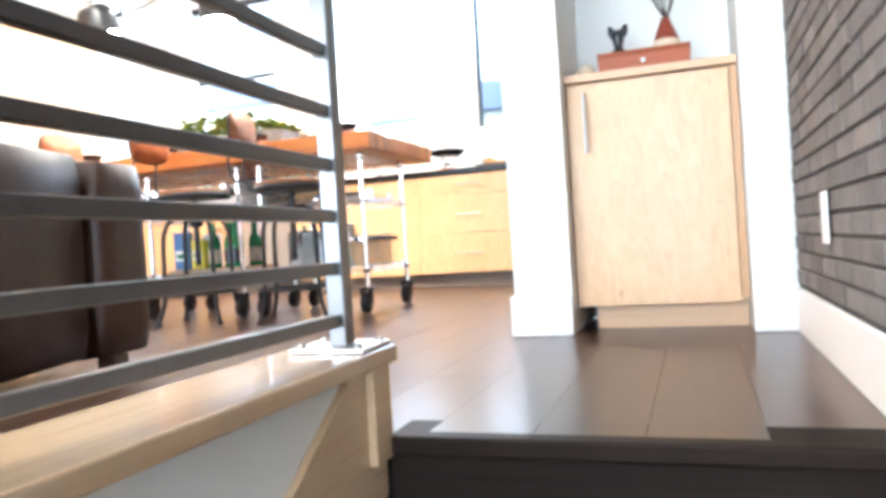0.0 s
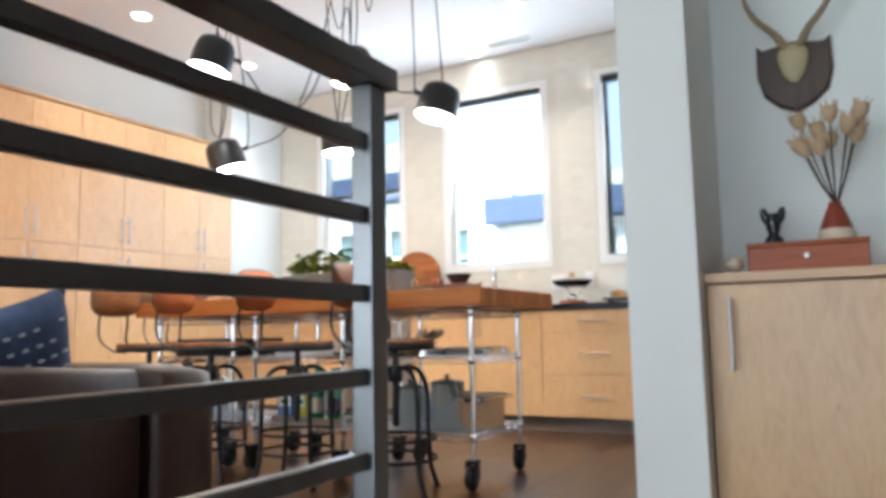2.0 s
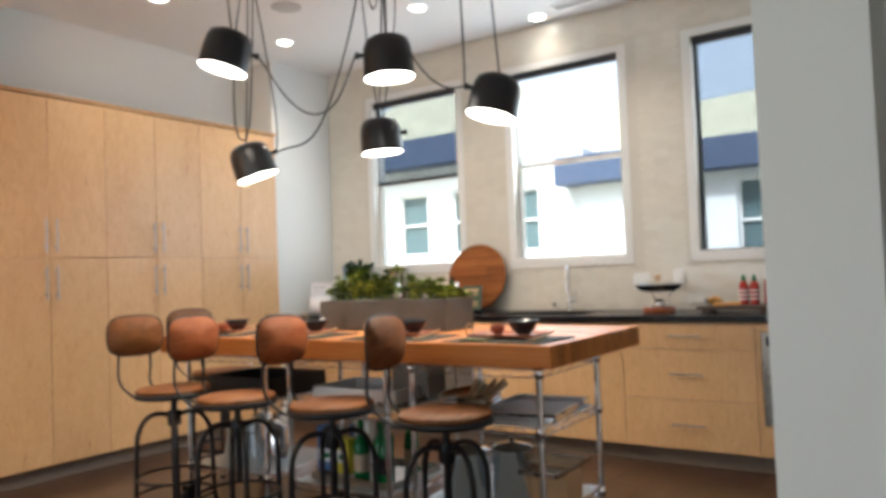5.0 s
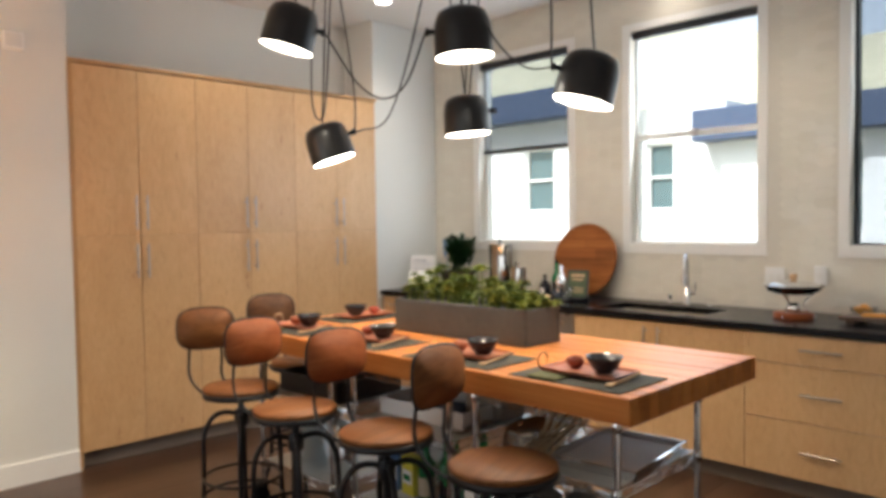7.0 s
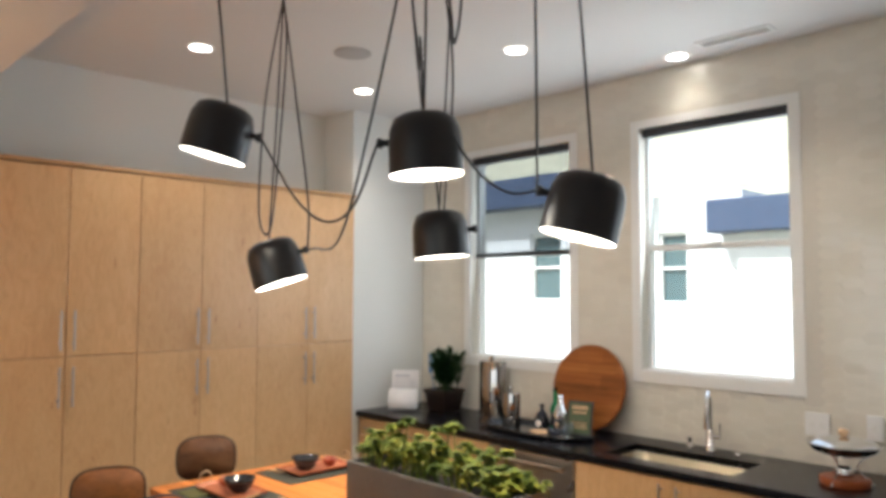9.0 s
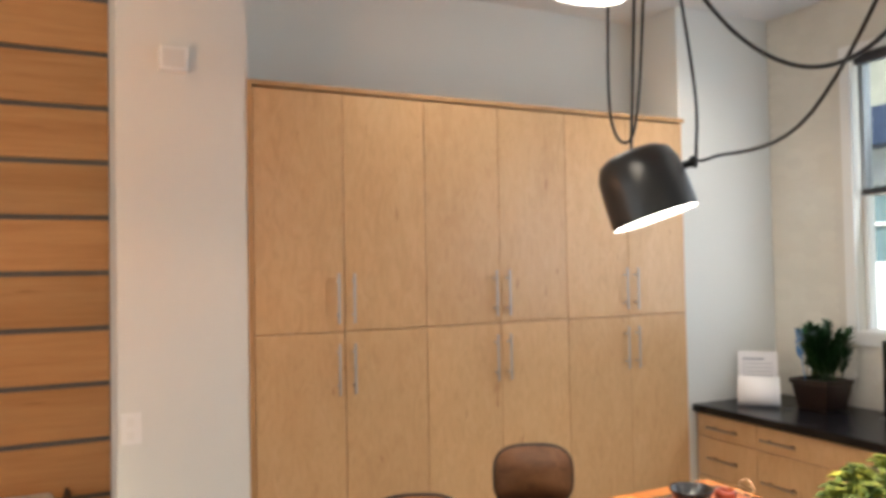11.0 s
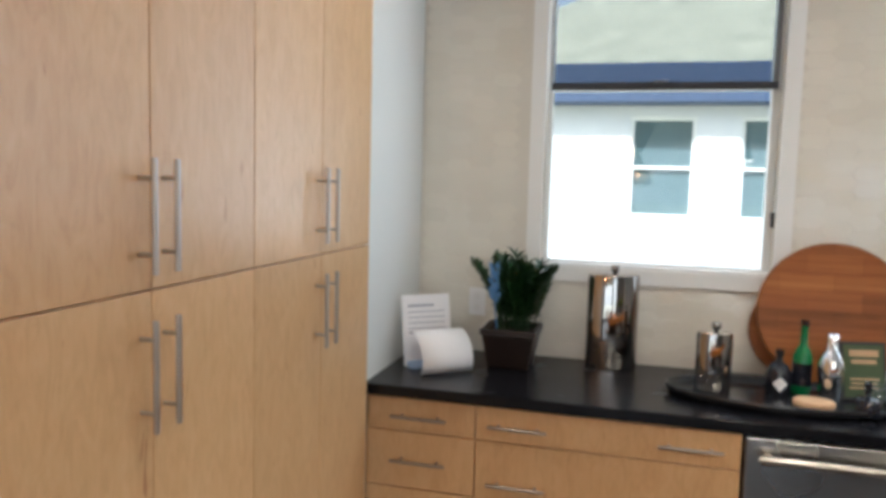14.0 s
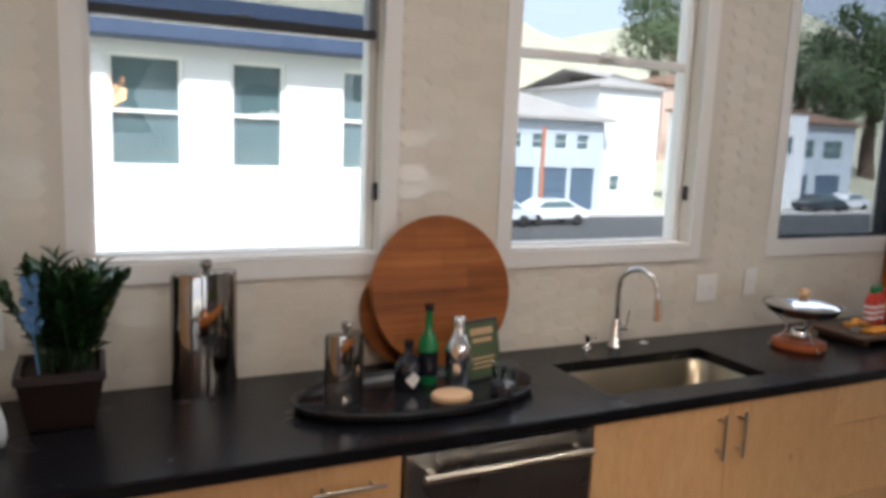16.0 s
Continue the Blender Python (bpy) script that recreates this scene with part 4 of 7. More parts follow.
cart(2.04, 2.64, 3.53, 4.08, "chrome wire cart under the table's middle")
cart(2.78, 3.385, 3.53, 4.08, "chrome wire cart on black casters at the open end")


# ---- stools ----
def stool(x, y, back, twist, label):
    """A swivel stool of iron and elm; back: the way the backrest stands, in degrees."""
    t = thing("bar_stool", pose(x, y, 0, 0, 0, back), label, "stool", "stools round the butcher-block table")
    H = 0.685
    bm = bmesh.new(); lathe(bm, [(0.165, H - 0.018), (0.176, H - 0.014), (0.178, H), (0.172, H + 0.006), (0.02, H + 0.002)], 32)
    part("seat", bm, STOOL_WOOD, t, "round worn elm seat")
    bm = bmesh.new(); lathe(bm, [(0.15, H - 0.042), (0.181, H - 0.038), (0.181, H - 0.012), (0.17, H - 0.016)], 32)
    part("seat_rim", bm, IRON, t, "black iron seat rim")
    bm = bmesh.new()
    prof = [(0.014, 0.30)]
    z = 0.31
    while z < H - 0.05:
        prof += [(0.014, z), (0.017, z + 0.005)]
        z += 0.010
    lathe(bm, prof + [(0.014, H - 0.042)], 12)
    lathe(bm, [(0.03, 0.50), (0.034, 0.51), (0.034, 0.56), (0.03, 0.575)], 16)
    part("screw_post", bm, IRON, t, "threaded iron post")
    for k in range(4):
        a = radians(45 + 90 * k)
        dx, dy = math.cos(a), math.sin(a)
        bm = bmesh.new()
        prof = [(0.025, 0.555), (0.08, 0.565), (0.13, 0.545), (0.165, 0.49), (0.178, 0.42), (0.182, 0.25), (0.19, 0.12), (0.225, 0.012)]
        tube(bm, bezier([(r * dx, r * dy, zz) for r, zz in prof], 5), 0.0115, 8)
        lathe(bm, [(0.016, 0), (0.016, 0.012), (0.01, 0.016)], 10, (0.226 * dx, 0.226 * dy, 0))
        part("leg", bm, IRON, t)
    for r, zz in ((0.185, 0.25), (0.186, 0.16)):
        bm = bmesh.new()
        tube(bm, [((r - 0.001) * math.cos(2 * math.pi * i / 32), (r - 0.001) * math.sin(2 * math.pi * i / 32), zz) for i in range(32)], 0.008, 8, True)
        part("foot_ring", bm, IRON, t)
    for sy in (-1, 1):
        bm = bmesh.new()
        tube(bm, bezier([(0.10, sy * 0.075, H - 0.045), (0.19, sy * 0.085, H - 0.03), (0.262, sy * 0.082, H + 0.05), (0.258, sy * 0.075, H + 0.20), (0.256, sy * 0.07, H + 0.29)], 6), 0.0065, 8)
        for v in bm.verts:
            k = max(0.0, min(1.0, (v.co.z - H + 0.02) / 0.12))
            v.co.xy = (Matrix.Rotation(radians(twist) * k, 2) @ (v.co.xy - Vector((0.25, 0)))) + Vector((0.25, 0))
        part("back_rod", bm, IRON, t, "bent iron rod")
    bm = bmesh.new()
    N, z0 = 40, H + 0.268
    rows = []
    for layer, off in ((0, 0.0), (1, 0.016)):
        ring = []
        for i in range(N):
            a = 2 * math.pi * i / N
            ca, sa = math.cos(a), math.sin(a)
            e = 0.62
            yy = 0.133 * math.copysign(abs(ca) ** e, ca)
            zz = 0.100 * math.copysign(abs(sa) ** e, sa)
            ring.append(bm.verts.new((0.25 - 1.1 * yy * yy - off, yy, z0 + zz)))
        rows.append(ring)
    for i in range(N):
        bm.faces.new((rows[0][i], rows[0][(i + 1) % N], rows[1][(i + 1) % N], rows[1][i]))
    for ring in rows:
        c = bm.verts.new(sum((v.co for v in ring), Vector()) / N + Vector((0.012, 0, 0)))
        for i in range(N):
            f = bm.faces.new((ring[i], ring[(i + 1) % N], c)); f.smooth = True
    for v in bm.verts:
        v.co.xy = (Matrix.Rotation(radians(twist), 2) @ (v.co.xy - Vector((0.25, 0)))) + Vector((0.25, 0))
    part("backrest", bm, STOOL_DARK if "dark brown" in label else STOOL_RED if "red" in label or "orange" in label else STOOL_WOOD, t, "curved elm backrest plate")
    bm = bmesh.new()
    tube(bm, [v for v in [(0.25 - 1.1 * (0.133 * math.copysign(abs(math.cos(a)) ** 0.62, math.cos(a))) ** 2 - 0.008, 0.136 * math.copysign(abs(math.cos(a)) ** 0.62, math.cos(a)),
                           z0 + 0.103 * math.copysign(abs(math.sin(a)) ** 0.62, math.sin(a))) for a in [2 * math.pi * (i + 0.5) / N for i in range(N)]]], 0.0045, 6, True)
    for v in bm.verts:
        v.co.xy = (Matrix.Rotation(radians(twist), 2) @ (v.co.xy - Vector((0.25, 0)))) + Vector((0.25, 0))
    part("back_edge", bm, IRON, t, "dark metal edge band")
    return t


stool(1.43, 3.32, 192, -34, "elm and iron swivel stool near the pantry")
stool(1.97, 3.27, 195, -18, "elm and iron swivel stool with reddish backrest")
stool(2.53, 3.30, 194, -18, "elm and iron swivel stool with warm orange backrest")
stool(3.10, 3.31, 200, -14, "elm and iron swivel stool at the open table end")
stool(1.10, 3.90, 192, -36, "elm and iron swivel stool with dark brown backrest")

# ---- stair railing ----
rail = thing("stair_railing", pose(4.410, 1.205, 0.158), "charcoal steel railing with a flat top rail and horizontal bars", "railing")
block("post", (-0.016, 0.016, -0.018, 0.018, 0.0, 0.900), RAIL, rail, "square steel post", 0.002)
bm = bmesh.new(); box(bm, -0.070, 0.070, -0.065, 0.050, 0.0005, 0.009, 0.002, 1)
for sx in (-1, 1):
    for sy in (-1, 1):
        lathe(bm, [(0.008, 0.009), (0.008, 0.014), (0.004, 0.017)], 8, (sx * 0.053, sy * 0.042 - 0.006, 0))
part("base_plate", bm, NICKEL, rail, "bolted grey base plate")
block("top_rail", (-0.026, 0.026, -4.7, 0.036, 0.9005, 0.931), RAIL, rail, "flat steel top rail", 0.003)
for z in (0.209, 0.298, 0.388, 0.476, 0.568, 0.672, 0.779, 0.882, 0.980):
    bm = bmesh.new(); box(bm, -0.009, 0.009, -4.7, -0.018, z - 0.158 - 0.011, z - 0.158 + 0.011, 0.002, 1)
    part("bar", bm, RAIL, rail, "horizontal steel bar")
for yy in (-2.3, -4.6):
    block("post", (-0.016, 0.016, yy - 0.018, yy + 0.018, 0.0, 0.900), RAIL, rail, "square steel post", 0.002)

hr = thing("stair_handrail", pose(5.225, 0.0, 0.0), "satin steel handrail fixed to the charcoal brick beside the stairs", "handrail")
bm = bmesh.new()
rings_ = []
for yy, zz in ((1.18, 0.862), (1.12, 0.823), (-2.6, -1.568)):
    rings_.append([bm.verts.new((dx, yy + dz * 0.5, zz + dz)) for dx, dz in ((-0.022, -0.008), (-0.016, -0.014), (0.016, -0.014), (0.022, -0.008), (0.022, 0.008), (0.016, 0.014), (-0.016, 0.014), (-0.022, 0.008))])
skin(bm, rings_)
part("bar", bm, NICKEL, hr)
for yy in (1.0, -0.6, -2.2):
    zz = 0.862 - (1.18 - yy) * 0.6428
    bm = bmesh.new(); tube(bm, [(0, yy, zz - 0.012), (0.0, yy, zz - 0.06), (0.054, yy, zz - 0.075)], 0.006, 8)
    part("bracket", bm, NICKEL, hr)

# ---- niche cabinet and what stands on it ----
nc = thing("niche_cabinet", pose(4.6, 2.6, 0), "light maple cabinet with one closed door in the niche", "cabinet")
block("carcass", (0.004, 0.552, 0.022, 0.39, 0.10, 0.845), MAPLE_EDGE, nc, bevel=0.002)
block("toe_kick", (0.06, 0.552, 0.07, 0.38, 0.001, 0.10), MAPLE_X, nc)
block("worktop", (-0.004 + 0.006, 0.553, -0.012, 0.395, 0.848, 0.875), MAPLE_X, nc, "thin maple top", 0.002)
block("side_edge", (0.53, 0.552, 0.0, 0.021, 0.10, 0.845), MAPLE_EDGE, nc)
d = block("door", (0.006, 0.526, 0.0, 0.020, 0.085, 0.842), MAPLE, nc, "flat maple veneer door", 0.0015)
bar_handle(d, (0.068, 0.0, 0.705), 0.20, True, (0, -1, 0))
NZ = 0.8755
bx = thing("wooden_box", pose(4.862, 2.80, NZ), "reddish cherry wood box with a small knob", "box")
block("body", (-0.155, 0.155, -0.09, 0.09, 0, 0.075), RED_WOOD, bx, bevel=0.003)
block("lid", (-0.157, 0.157, -0.092, 0.092, 0.0755, 0.088), RED_WOOD, bx, bevel=0.003)
bm = bmesh.new(); lathe(bm, [(0.004, 0), (0.004, 0.006), (0.008, 0.009), (0.006, 0.015)], 10, (0, -0.0925, 0.045), Matrix.Rotation(radians(90), 3, "X"))
part("knob", bm, NICKEL, bx)
BZ = NZ + 0.0885
rnd = random.Random(11)
vase = thing("vase", pose(4.94, 2.80, BZ), "red and cream glazed cone vase holding dried pods", "vase")
bm = bmesh.new(); lathe(bm, [(0.048, 0.0), (0.052, 0.004), (0.050, 0.02), (0.045, 0.034)], 24)
part("foot", bm, CREAM, vase, "cream glazed foot")
bm = bmesh.new(); lathe(bm, [(0.0448, 0.0345), (0.036, 0.06), (0.024, 0.09), (0.016, 0.108), (0.018, 0.113), (0.012, 0.112), (0.010, 0.09)], 24)
part("body", bm, TERRA, vase, "red glazed body")
fl = thing("dried_flowers", pose(4.945, 2.80, BZ + 0.10), "bunch of dried tan seed pods on dark stems", "dried flowers")
for i in range(12):
    a = 2 * math.pi * i / 12 + rnd.uniform(-0.2, 0.2)
    sp_ = rnd.uniform(0.03, 0.105)
    h = rnd.uniform(0.15, 0.26)
    tip = Vector((sp_ * math.cos(a), sp_ * 0.8 * math.sin(a), h))
    bm = bmesh.new(); tube(bm, bezier([(0, 0, 0), tip * 0.5 - Vector((0, 0, 0.01)), tip], 4), 0.0022, 5)
    part("stem", bm, STEM, fl)
    bm = bmesh.new()
    dirn = tip.normalized()
    rot = dirn.to_track_quat("Z", "Y").to_matrix()
    prof = [(0.004, -0.008), (0.018, 0.008), (0.024, 0.028), (0.020, 0.044)]
    lathe(bm, prof, 9, tip, rot)
    for k in range(7):
        b_ = 2 * math.pi * k / 7
        p0 = tip + rot @ Vector((0.014 * math.cos(b_), 0.014 * math.sin(b_), 0.03))
        tube(bm, [p0, p0 + rot @ Vector((0.012 * math.cos(b_), 0.012 * math.sin(b_), 0.03))], [0.006, 0.0012], 4)
    part("pod", bm, POD, fl, "open dried pod")
bm = bmesh.new()
lathe(bm, [(0.026, 0), (0.028, 0.01), (0.022, 0.022), (0.014, 0.03), (0.020, 0.05), (0.024, 0.07), (0.019, 0.088), (0.010, 0.094)], 14)
for s_ in (-1, 1):
    lathe(bm, [(0.010, 0.0), (0.013, 0.02), (0.009, 0.038), (0.002, 0.046)], 8, (s_ * 0.017, 0, 0.068), Matrix.Rotation(s_ * 0.25, 3, "Y"), 1, 0.5)
o = part("figurine", bm, BOWL); o.location = (4.775, 2.79, BZ); tagged(o, "small dark carved animal figurine on the wooden box", "figurine")
bm = bmesh.new()
for i in range(9):
    a = i * 0.7
    r = 0.004 + 0.0016 * i
    lathe(bm, [(0.002, -r), (r, -r * 0.5), (r * 1.05, 0), (r * 0.8, r * 0.6), (0.002, r)], 8, (0.016 * math.cos(a) * (1 - i / 12), 0.013 * math.sin(a) * (1 - i / 12), 0.02))
o = part("shell", bm, CREAM); o.location = (4.665, 2.70, NZ); o.scale = (1.5, 1.5, 1.5); tagged(o, "small cream seashell on the maple cabinet", "shell")
bm = bmesh.new(); box(bm, -0.028, 0.028, -0.018, 0.018, 0, 0.014, 0.005)
o = part("small_case", bm, BOWL); o.location = (5.085, 2.68, NZ); tagged(o, "small flat black case on the maple cabinet", "case")
# antler mount: a shield, a skull plate, two curved horns
am = thing("antler_mount", pose(4.853, 2.998, 1.558), "mounted curved horns on a dark wooden shield", "wall mount")
bm = bmesh.new()
out = [(-0.11, 0.085), (-0.095, 0.07), (-0.04, 0.078), (0.0, 0.085), (0.04, 0.078), (0.095, 0.07), (0.11, 0.085), (0.112, -0.02), (0.095, -0.085), (0.05, -0.128), (0.0, -0.15), (-0.05, -0.128), (-0.095, -0.085), (-0.112, -0.02)]
f0 = [bm.verts.new((x, 0, z)) for x, z in out]
f1 = [bm.verts.new((x * 0.93, -0.022, z * 0.93)) for x, z in out]
fm = [bm.verts.new((x, -0.013, z)) for x, z in out]
for r0, r1 in ((f0, fm), (fm, f1)):
    for i in range(len(out)):
        bm.faces.new((r0[i], r0[(i + 1) % len(out)], r1[(i + 1) % len(out)], r1[i]))
bm.faces.new(f1); bm.faces.new(f0)
part("shield", bm, DARK_WOOD, am, "dark walnut shield")
bm = bmesh.new(); lathe(bm, [(0.012, -0.065), (0.032, -0.04), (0.044, 0.0), (0.046, 0.03), (0.034, 0.055), (0.012, 0.062)], 18, (0, -0.028, 0.01), None, 1, 0.5)
part("skull_plate", bm, SKULL, am, "gilt rounded skull plate")
for s_ in (-1, 1):
    bm = bmesh.new()
    pts = bezier([(s_ * 0.02, -0.035, 0.06), (s_ * 0.05, -0.07, 0.10), (s_ * 0.10, -0.10, 0.15), (s_ * 0.13, -0.09, 0.23), (s_ * 0.10, -0.05, 0.31)], 5)
    tube(bm, pts, [0.013 * (1 - 0.75 * i / (len(pts) - 1)) + 0.0015 * (i % 2) for i in range(len(pts))], 8)
    part("horn", bm, BONE, am, "ridged curved horn")

# ---- sofa ----
sofa = thing("sofa", pose(2.95, 0.92, 0), "dark brown leather sofa standing with its back to the railing", "sofa")
def cushion(name, b_, r, mat=LEATHER, label=""):
    bm = bmesh.new()
    box(bm, *b_)
    bmesh.ops.subdivide_edges(bm, edges=bm.edges[:], cuts=5, use_grid_fill=True)
    x0, x1, y0, y1, z0, z1 = b_
    c = Vector(((x0 + x1) / 2, (y0 + y1) / 2, (z0 + z1) / 2))
    h = Vector(((x1 - x0) / 2, (y1 - y0) / 2, (z1 - z0) / 2))
    for v in bm.verts:
        q = v.co - c
        u = Vector((q.x / h.x, q.y / h.y, q.z / h.z))
        inner = Vector((max(-h.x + r, min(h.x - r, q.x)), max(-h.y + r, min(h.y - r, q.y)), max(-h.z + r, min(h.z - r, q.z))))
        d_ = q - inner
        if d_.length > 1e-6:
            q = inner + d_.normalized() * r
        puff = 0.012 * (1 - u.x * u.x) * (1 - u.y * u.y) + 0.012 * (1 - u.y * u.y) * (1 - u.z * u.z) + 0.012 * (1 - u.x * u.x) * (1 - u.z * u.z)
        q *= 1 + puff
        v.co = c + q + Vector((noise.noise(v.co * 6) * 0.004, noise.noise(v.co * 6 + Vector((9, 0, 0))) * 0.004, 0))
    for f in bm.faces:
        f.smooth = True
    return part(name, bm, mat, sofa, label)
cushion("back", (0.20, 0.44, -1.03, 0.79, 0.05, 0.665), 0.06, label="padded leather back")
cushion("arm", (-0.45, 0.44, 0.80, 1.03, 0.05, 0.65), 0.06, label="padded leather arm")
cushion("arm", (-0.45, 0.44, -1.26, -1.04, 0.05, 0.635), 0.06, label="padded leather arm")
cushion("base", (-0.44, 0.20, -1.03, 0.775, 0.05, 0.27), 0.03)
cushion("seat_cushion", (-0.46, 0.19, -0.12, 0.77, 0.275, 0.44), 0.05, label="leather seat cushion")
cushion("seat_cushion", (-0.46, 0.19, -1.02, -0.13, 0.275, 0.44), 0.05, label="leather seat cushion")
for x in (-0.38, 0.36):
    for y in (-1.18, 0.92):
        block("foot", (x - 0.03, x + 0.03, y - 0.03, y + 0.03, 0.0, 0.058), DARK_WOOD, sofa)


def pillow(m, mat, label, size=0.40, thick=0.13, marks=False):
    t = thing("throw_pillow", m, label, "pillow", "pillows on the sofa")
    bm = bmesh.new()
    N = 12
    g = {}
    for s_ in (-1, 1):
        for i in range(N + 1):
            for j in range(N + 1):
                u, v = 2 * i / N - 1, 2 * j / N - 1
                edge = i in (0, N) or j in (0, N)
                if edge and s_ == 1:
                    g[s_, i, j] = g[-1, i, j]
                    continue
                pull = 1 - 0.07 * (1 - u * u) * abs(v) ** 3 - 0.07 * (1 - v * v) * abs(u) ** 3
                hgt = thick / 2 * ((1 - u ** 4) * (1 - v ** 4)) ** 0.6
                x, z = u * size / 2 * (1 - 0.09 * (1 - v * v)), v * size / 2 * (1 - 0.09 * (1 - u * u))
                g[s_, i, j] = bm.verts.new((x, s_ * hgt, z + size / 2))
        for i in range(N):
            for j in range(N):
                f = bm.faces.new((g[s_, i, j], g[s_, i + 1, j], g[s_, i + 1, j + 1], g[s_, i, j + 1])); f.smooth = True
    part("cover", bm, mat, t)
    if marks:
        rn = random.Random(3)
        bm = bmesh.new()
        for i in range(9):
            for j in range(9):
                u, v = (i + 0.5) / 4.5 - 1, (j + 0.5) / 4.5 - 1
                if rn.random() < 0.3 or abs(u) > 0.86 or abs(v) > 0.86:
                    continue
                hgt = thick / 2 * ((1 - u ** 4) * (1 - v ** 4)) ** 0.6
                for s_ in (-1, 1):
                    x, z = u * size / 2 * (1 - 0.09 * (1 - v * v)), v * size / 2 * (1 - 0.09 * (1 - u * u)) + size / 2
                    box(bm, x - 0.008, x + 0.008, s_ * hgt - 0.003, s_ * hgt + 0.003, z - 0.003, z + 0.003)
        o_ = part("stitching", bm, CLOTH_WHITE, t, "white stitched dashes")
        tagged(o_, kind="stuff")
    return t


pillow(pose(3.06, 1.56, 0.452, -10, 16, -84), CLOTH_BLUE, "indigo pillow with white stitched dashes leaning on the sofa", 0.39, 0.15, True)
pillow(pose(2.98, 1.33, 0.452, -14, 30, -95), plain("dark_navy_cloth", (0.035, 0.05, 0.09), 0.9, vary=0.4, scale=14, fine=140, relief=0.5), "dark navy pillow with pale stitches leaning on the sofa back", 0.40, 0.15, True)

# ---- dining end: boards on the wall, cage lamp, upholstered chair ----
bm = bmesh.new(); box(bm, LX0 + 0.001, LX0 + 0.010, YS + 0.05, YB0 - 0.001, 0.0, LZ)
structure(part("wall_reveal", bm, SLAT_GAP), "grey reveal behind the wall boards")
z = 0.0
bw = structure(new("wall_boards"), "horizontal maple boards with grey reveals on the dining wall")
while z < LZ - 0.02:
    z1 = min(z + (0.236 if z == 0 else 0.258), LZ - 0.005)
    block("board", (LX0 + 0.011, LX0 + 0.03, YS + 0.05, YB0 - 0.002, z, z1), SLAT, bw, bevel=0.002, seg=1)
    z = z1 + 0.028

K = 1.247   # size of the cage lamp
cl = thing("cage_chandelier", pose(0.70, 1.959, 1.945), "black mesh hourglass cage chandelier with lit filament bulbs", "chandelier")
CS, CW, CH = 0.185, 0.085, 0.235
MESH = see_through("wire_mesh", (0.34, 0.22, 0.15), 0.0)
rot45 = radians(14)
def sq(r, z):
    return [Vector((r * 1.414 * math.cos(rot45 + math.pi / 4 + k * math.pi / 2), r * 1.414 * math.sin(rot45 + math.pi / 4 + k * math.pi / 2), z)) for k in range(4)]
for s_ in (1, -1):
    outer, inner = sq(CS, s_ * CH), sq(CW, 0.0)
    for k in range(4):
        bm = bmesh.new(); tube(bm, [outer[k], inner[k]], 0.005, 5)
        tube(bm, [outer[k], outer[(k + 1) % 4]], 0.005, 5)
        mid = (outer[k] + outer[(k + 1) % 4]) / 2
        tube(bm, [mid, inner[k]], 0.0035, 5); tube(bm, [mid, inner[(k + 1) % 4]], 0.0035, 5)
        part("cage_bar", bm, IRON, cl)
        bm = bmesh.new()
        vs = [bm.verts.new(p) for p in (outer[k], outer[(k + 1) % 4], inner[(k + 1) % 4], inner[k])]
        bm.faces.new(vs)
        part("mesh_panel", bm, MESH, cl, "fine dark wire mesh")
    for k in range(4):
        a = radians(90 * k + 50)
        base_, tip = Vector((0.02 * math.cos(a), 0.02 * math.sin(a), s_ * 0.015)), Vector((0.062 * math.cos(a), 0.062 * math.sin(a), s_ * (0.10 + 0.012 * k)))
        dn = (tip - base_).normalized()
        bm = bmesh.new(); tube(bm, [base_, base_ + dn * 0.05], 0.012, 10)
        part("socket", bm, IRON, cl)
        bm = bmesh.new(); lathe(bm, [(0.006, 0.050), (0.0075, 0.062), (0.0115, 0.084), (0.0125, 0.098), (0.004, 0.112)], 12, base_, dn.to_track_quat("Z", "Y").to_matrix())
        part("bulb", bm, FILAMENT, cl, "glowing filament bulb")
bm = bmesh.new(); tube(bm, sq(CW, 0.0), 0.009, 6, True)
part("waist_band", bm, IRON, cl)
bm = bmesh.new(); tube(bm, [(0, 0, 0.02), (0, 0, (LZ - 1.945) / K - 0.02)], 0.007, 8); lathe(bm, [(0.05, 0), (0.05, 0.018)], 16, (0, 0, (LZ - 1.945) / K - 0.0185))
tube(bm, [sq(CS, CH)[0], sq(CS, CH)[2]], 0.004, 5); tube(bm, [sq(CS, CH)[1], sq(CS, CH)[3]], 0.004, 5)
part("stem", bm, IRON, cl, "thin black hanging rod")
lamp("chandelier_glow", "POINT", pose(0.70, 1.959, 1.945), 85, (1, 0.68, 0.40), radius=0.08)

cl.scale = (K, K, K)

ch = thing("banquette", pose(-0.86, 1.5, 0), "pale linen upholstered bench with a dark metal frame", "bench")
bm = bmesh.new(); box(bm, -0.28, 0.28, -0.9, 0.80, 0.40, 0.50, 0.03, 3); part("seat", bm, CLOTH_BED, ch)
bm = bmesh.new(); box(bm, -0.28, -0.16, -0.9, 0.80, 0.505, 0.60, 0.03, 3); part("backrest", bm, CLOTH_BED, ch)
for y in (-0.85, 0.86):
    bm = bmesh.new()
    for q in (((-0.26, y, 0), (-0.26, y, 0.60)), ((-0.26, y, 0.60), (0.0, y, 0.60)), ((0.0, y, 0.60), (0.0, y, 0))):
        tube(bm, q, 0.012, 6)
    part("frame", bm, IRON, ch)
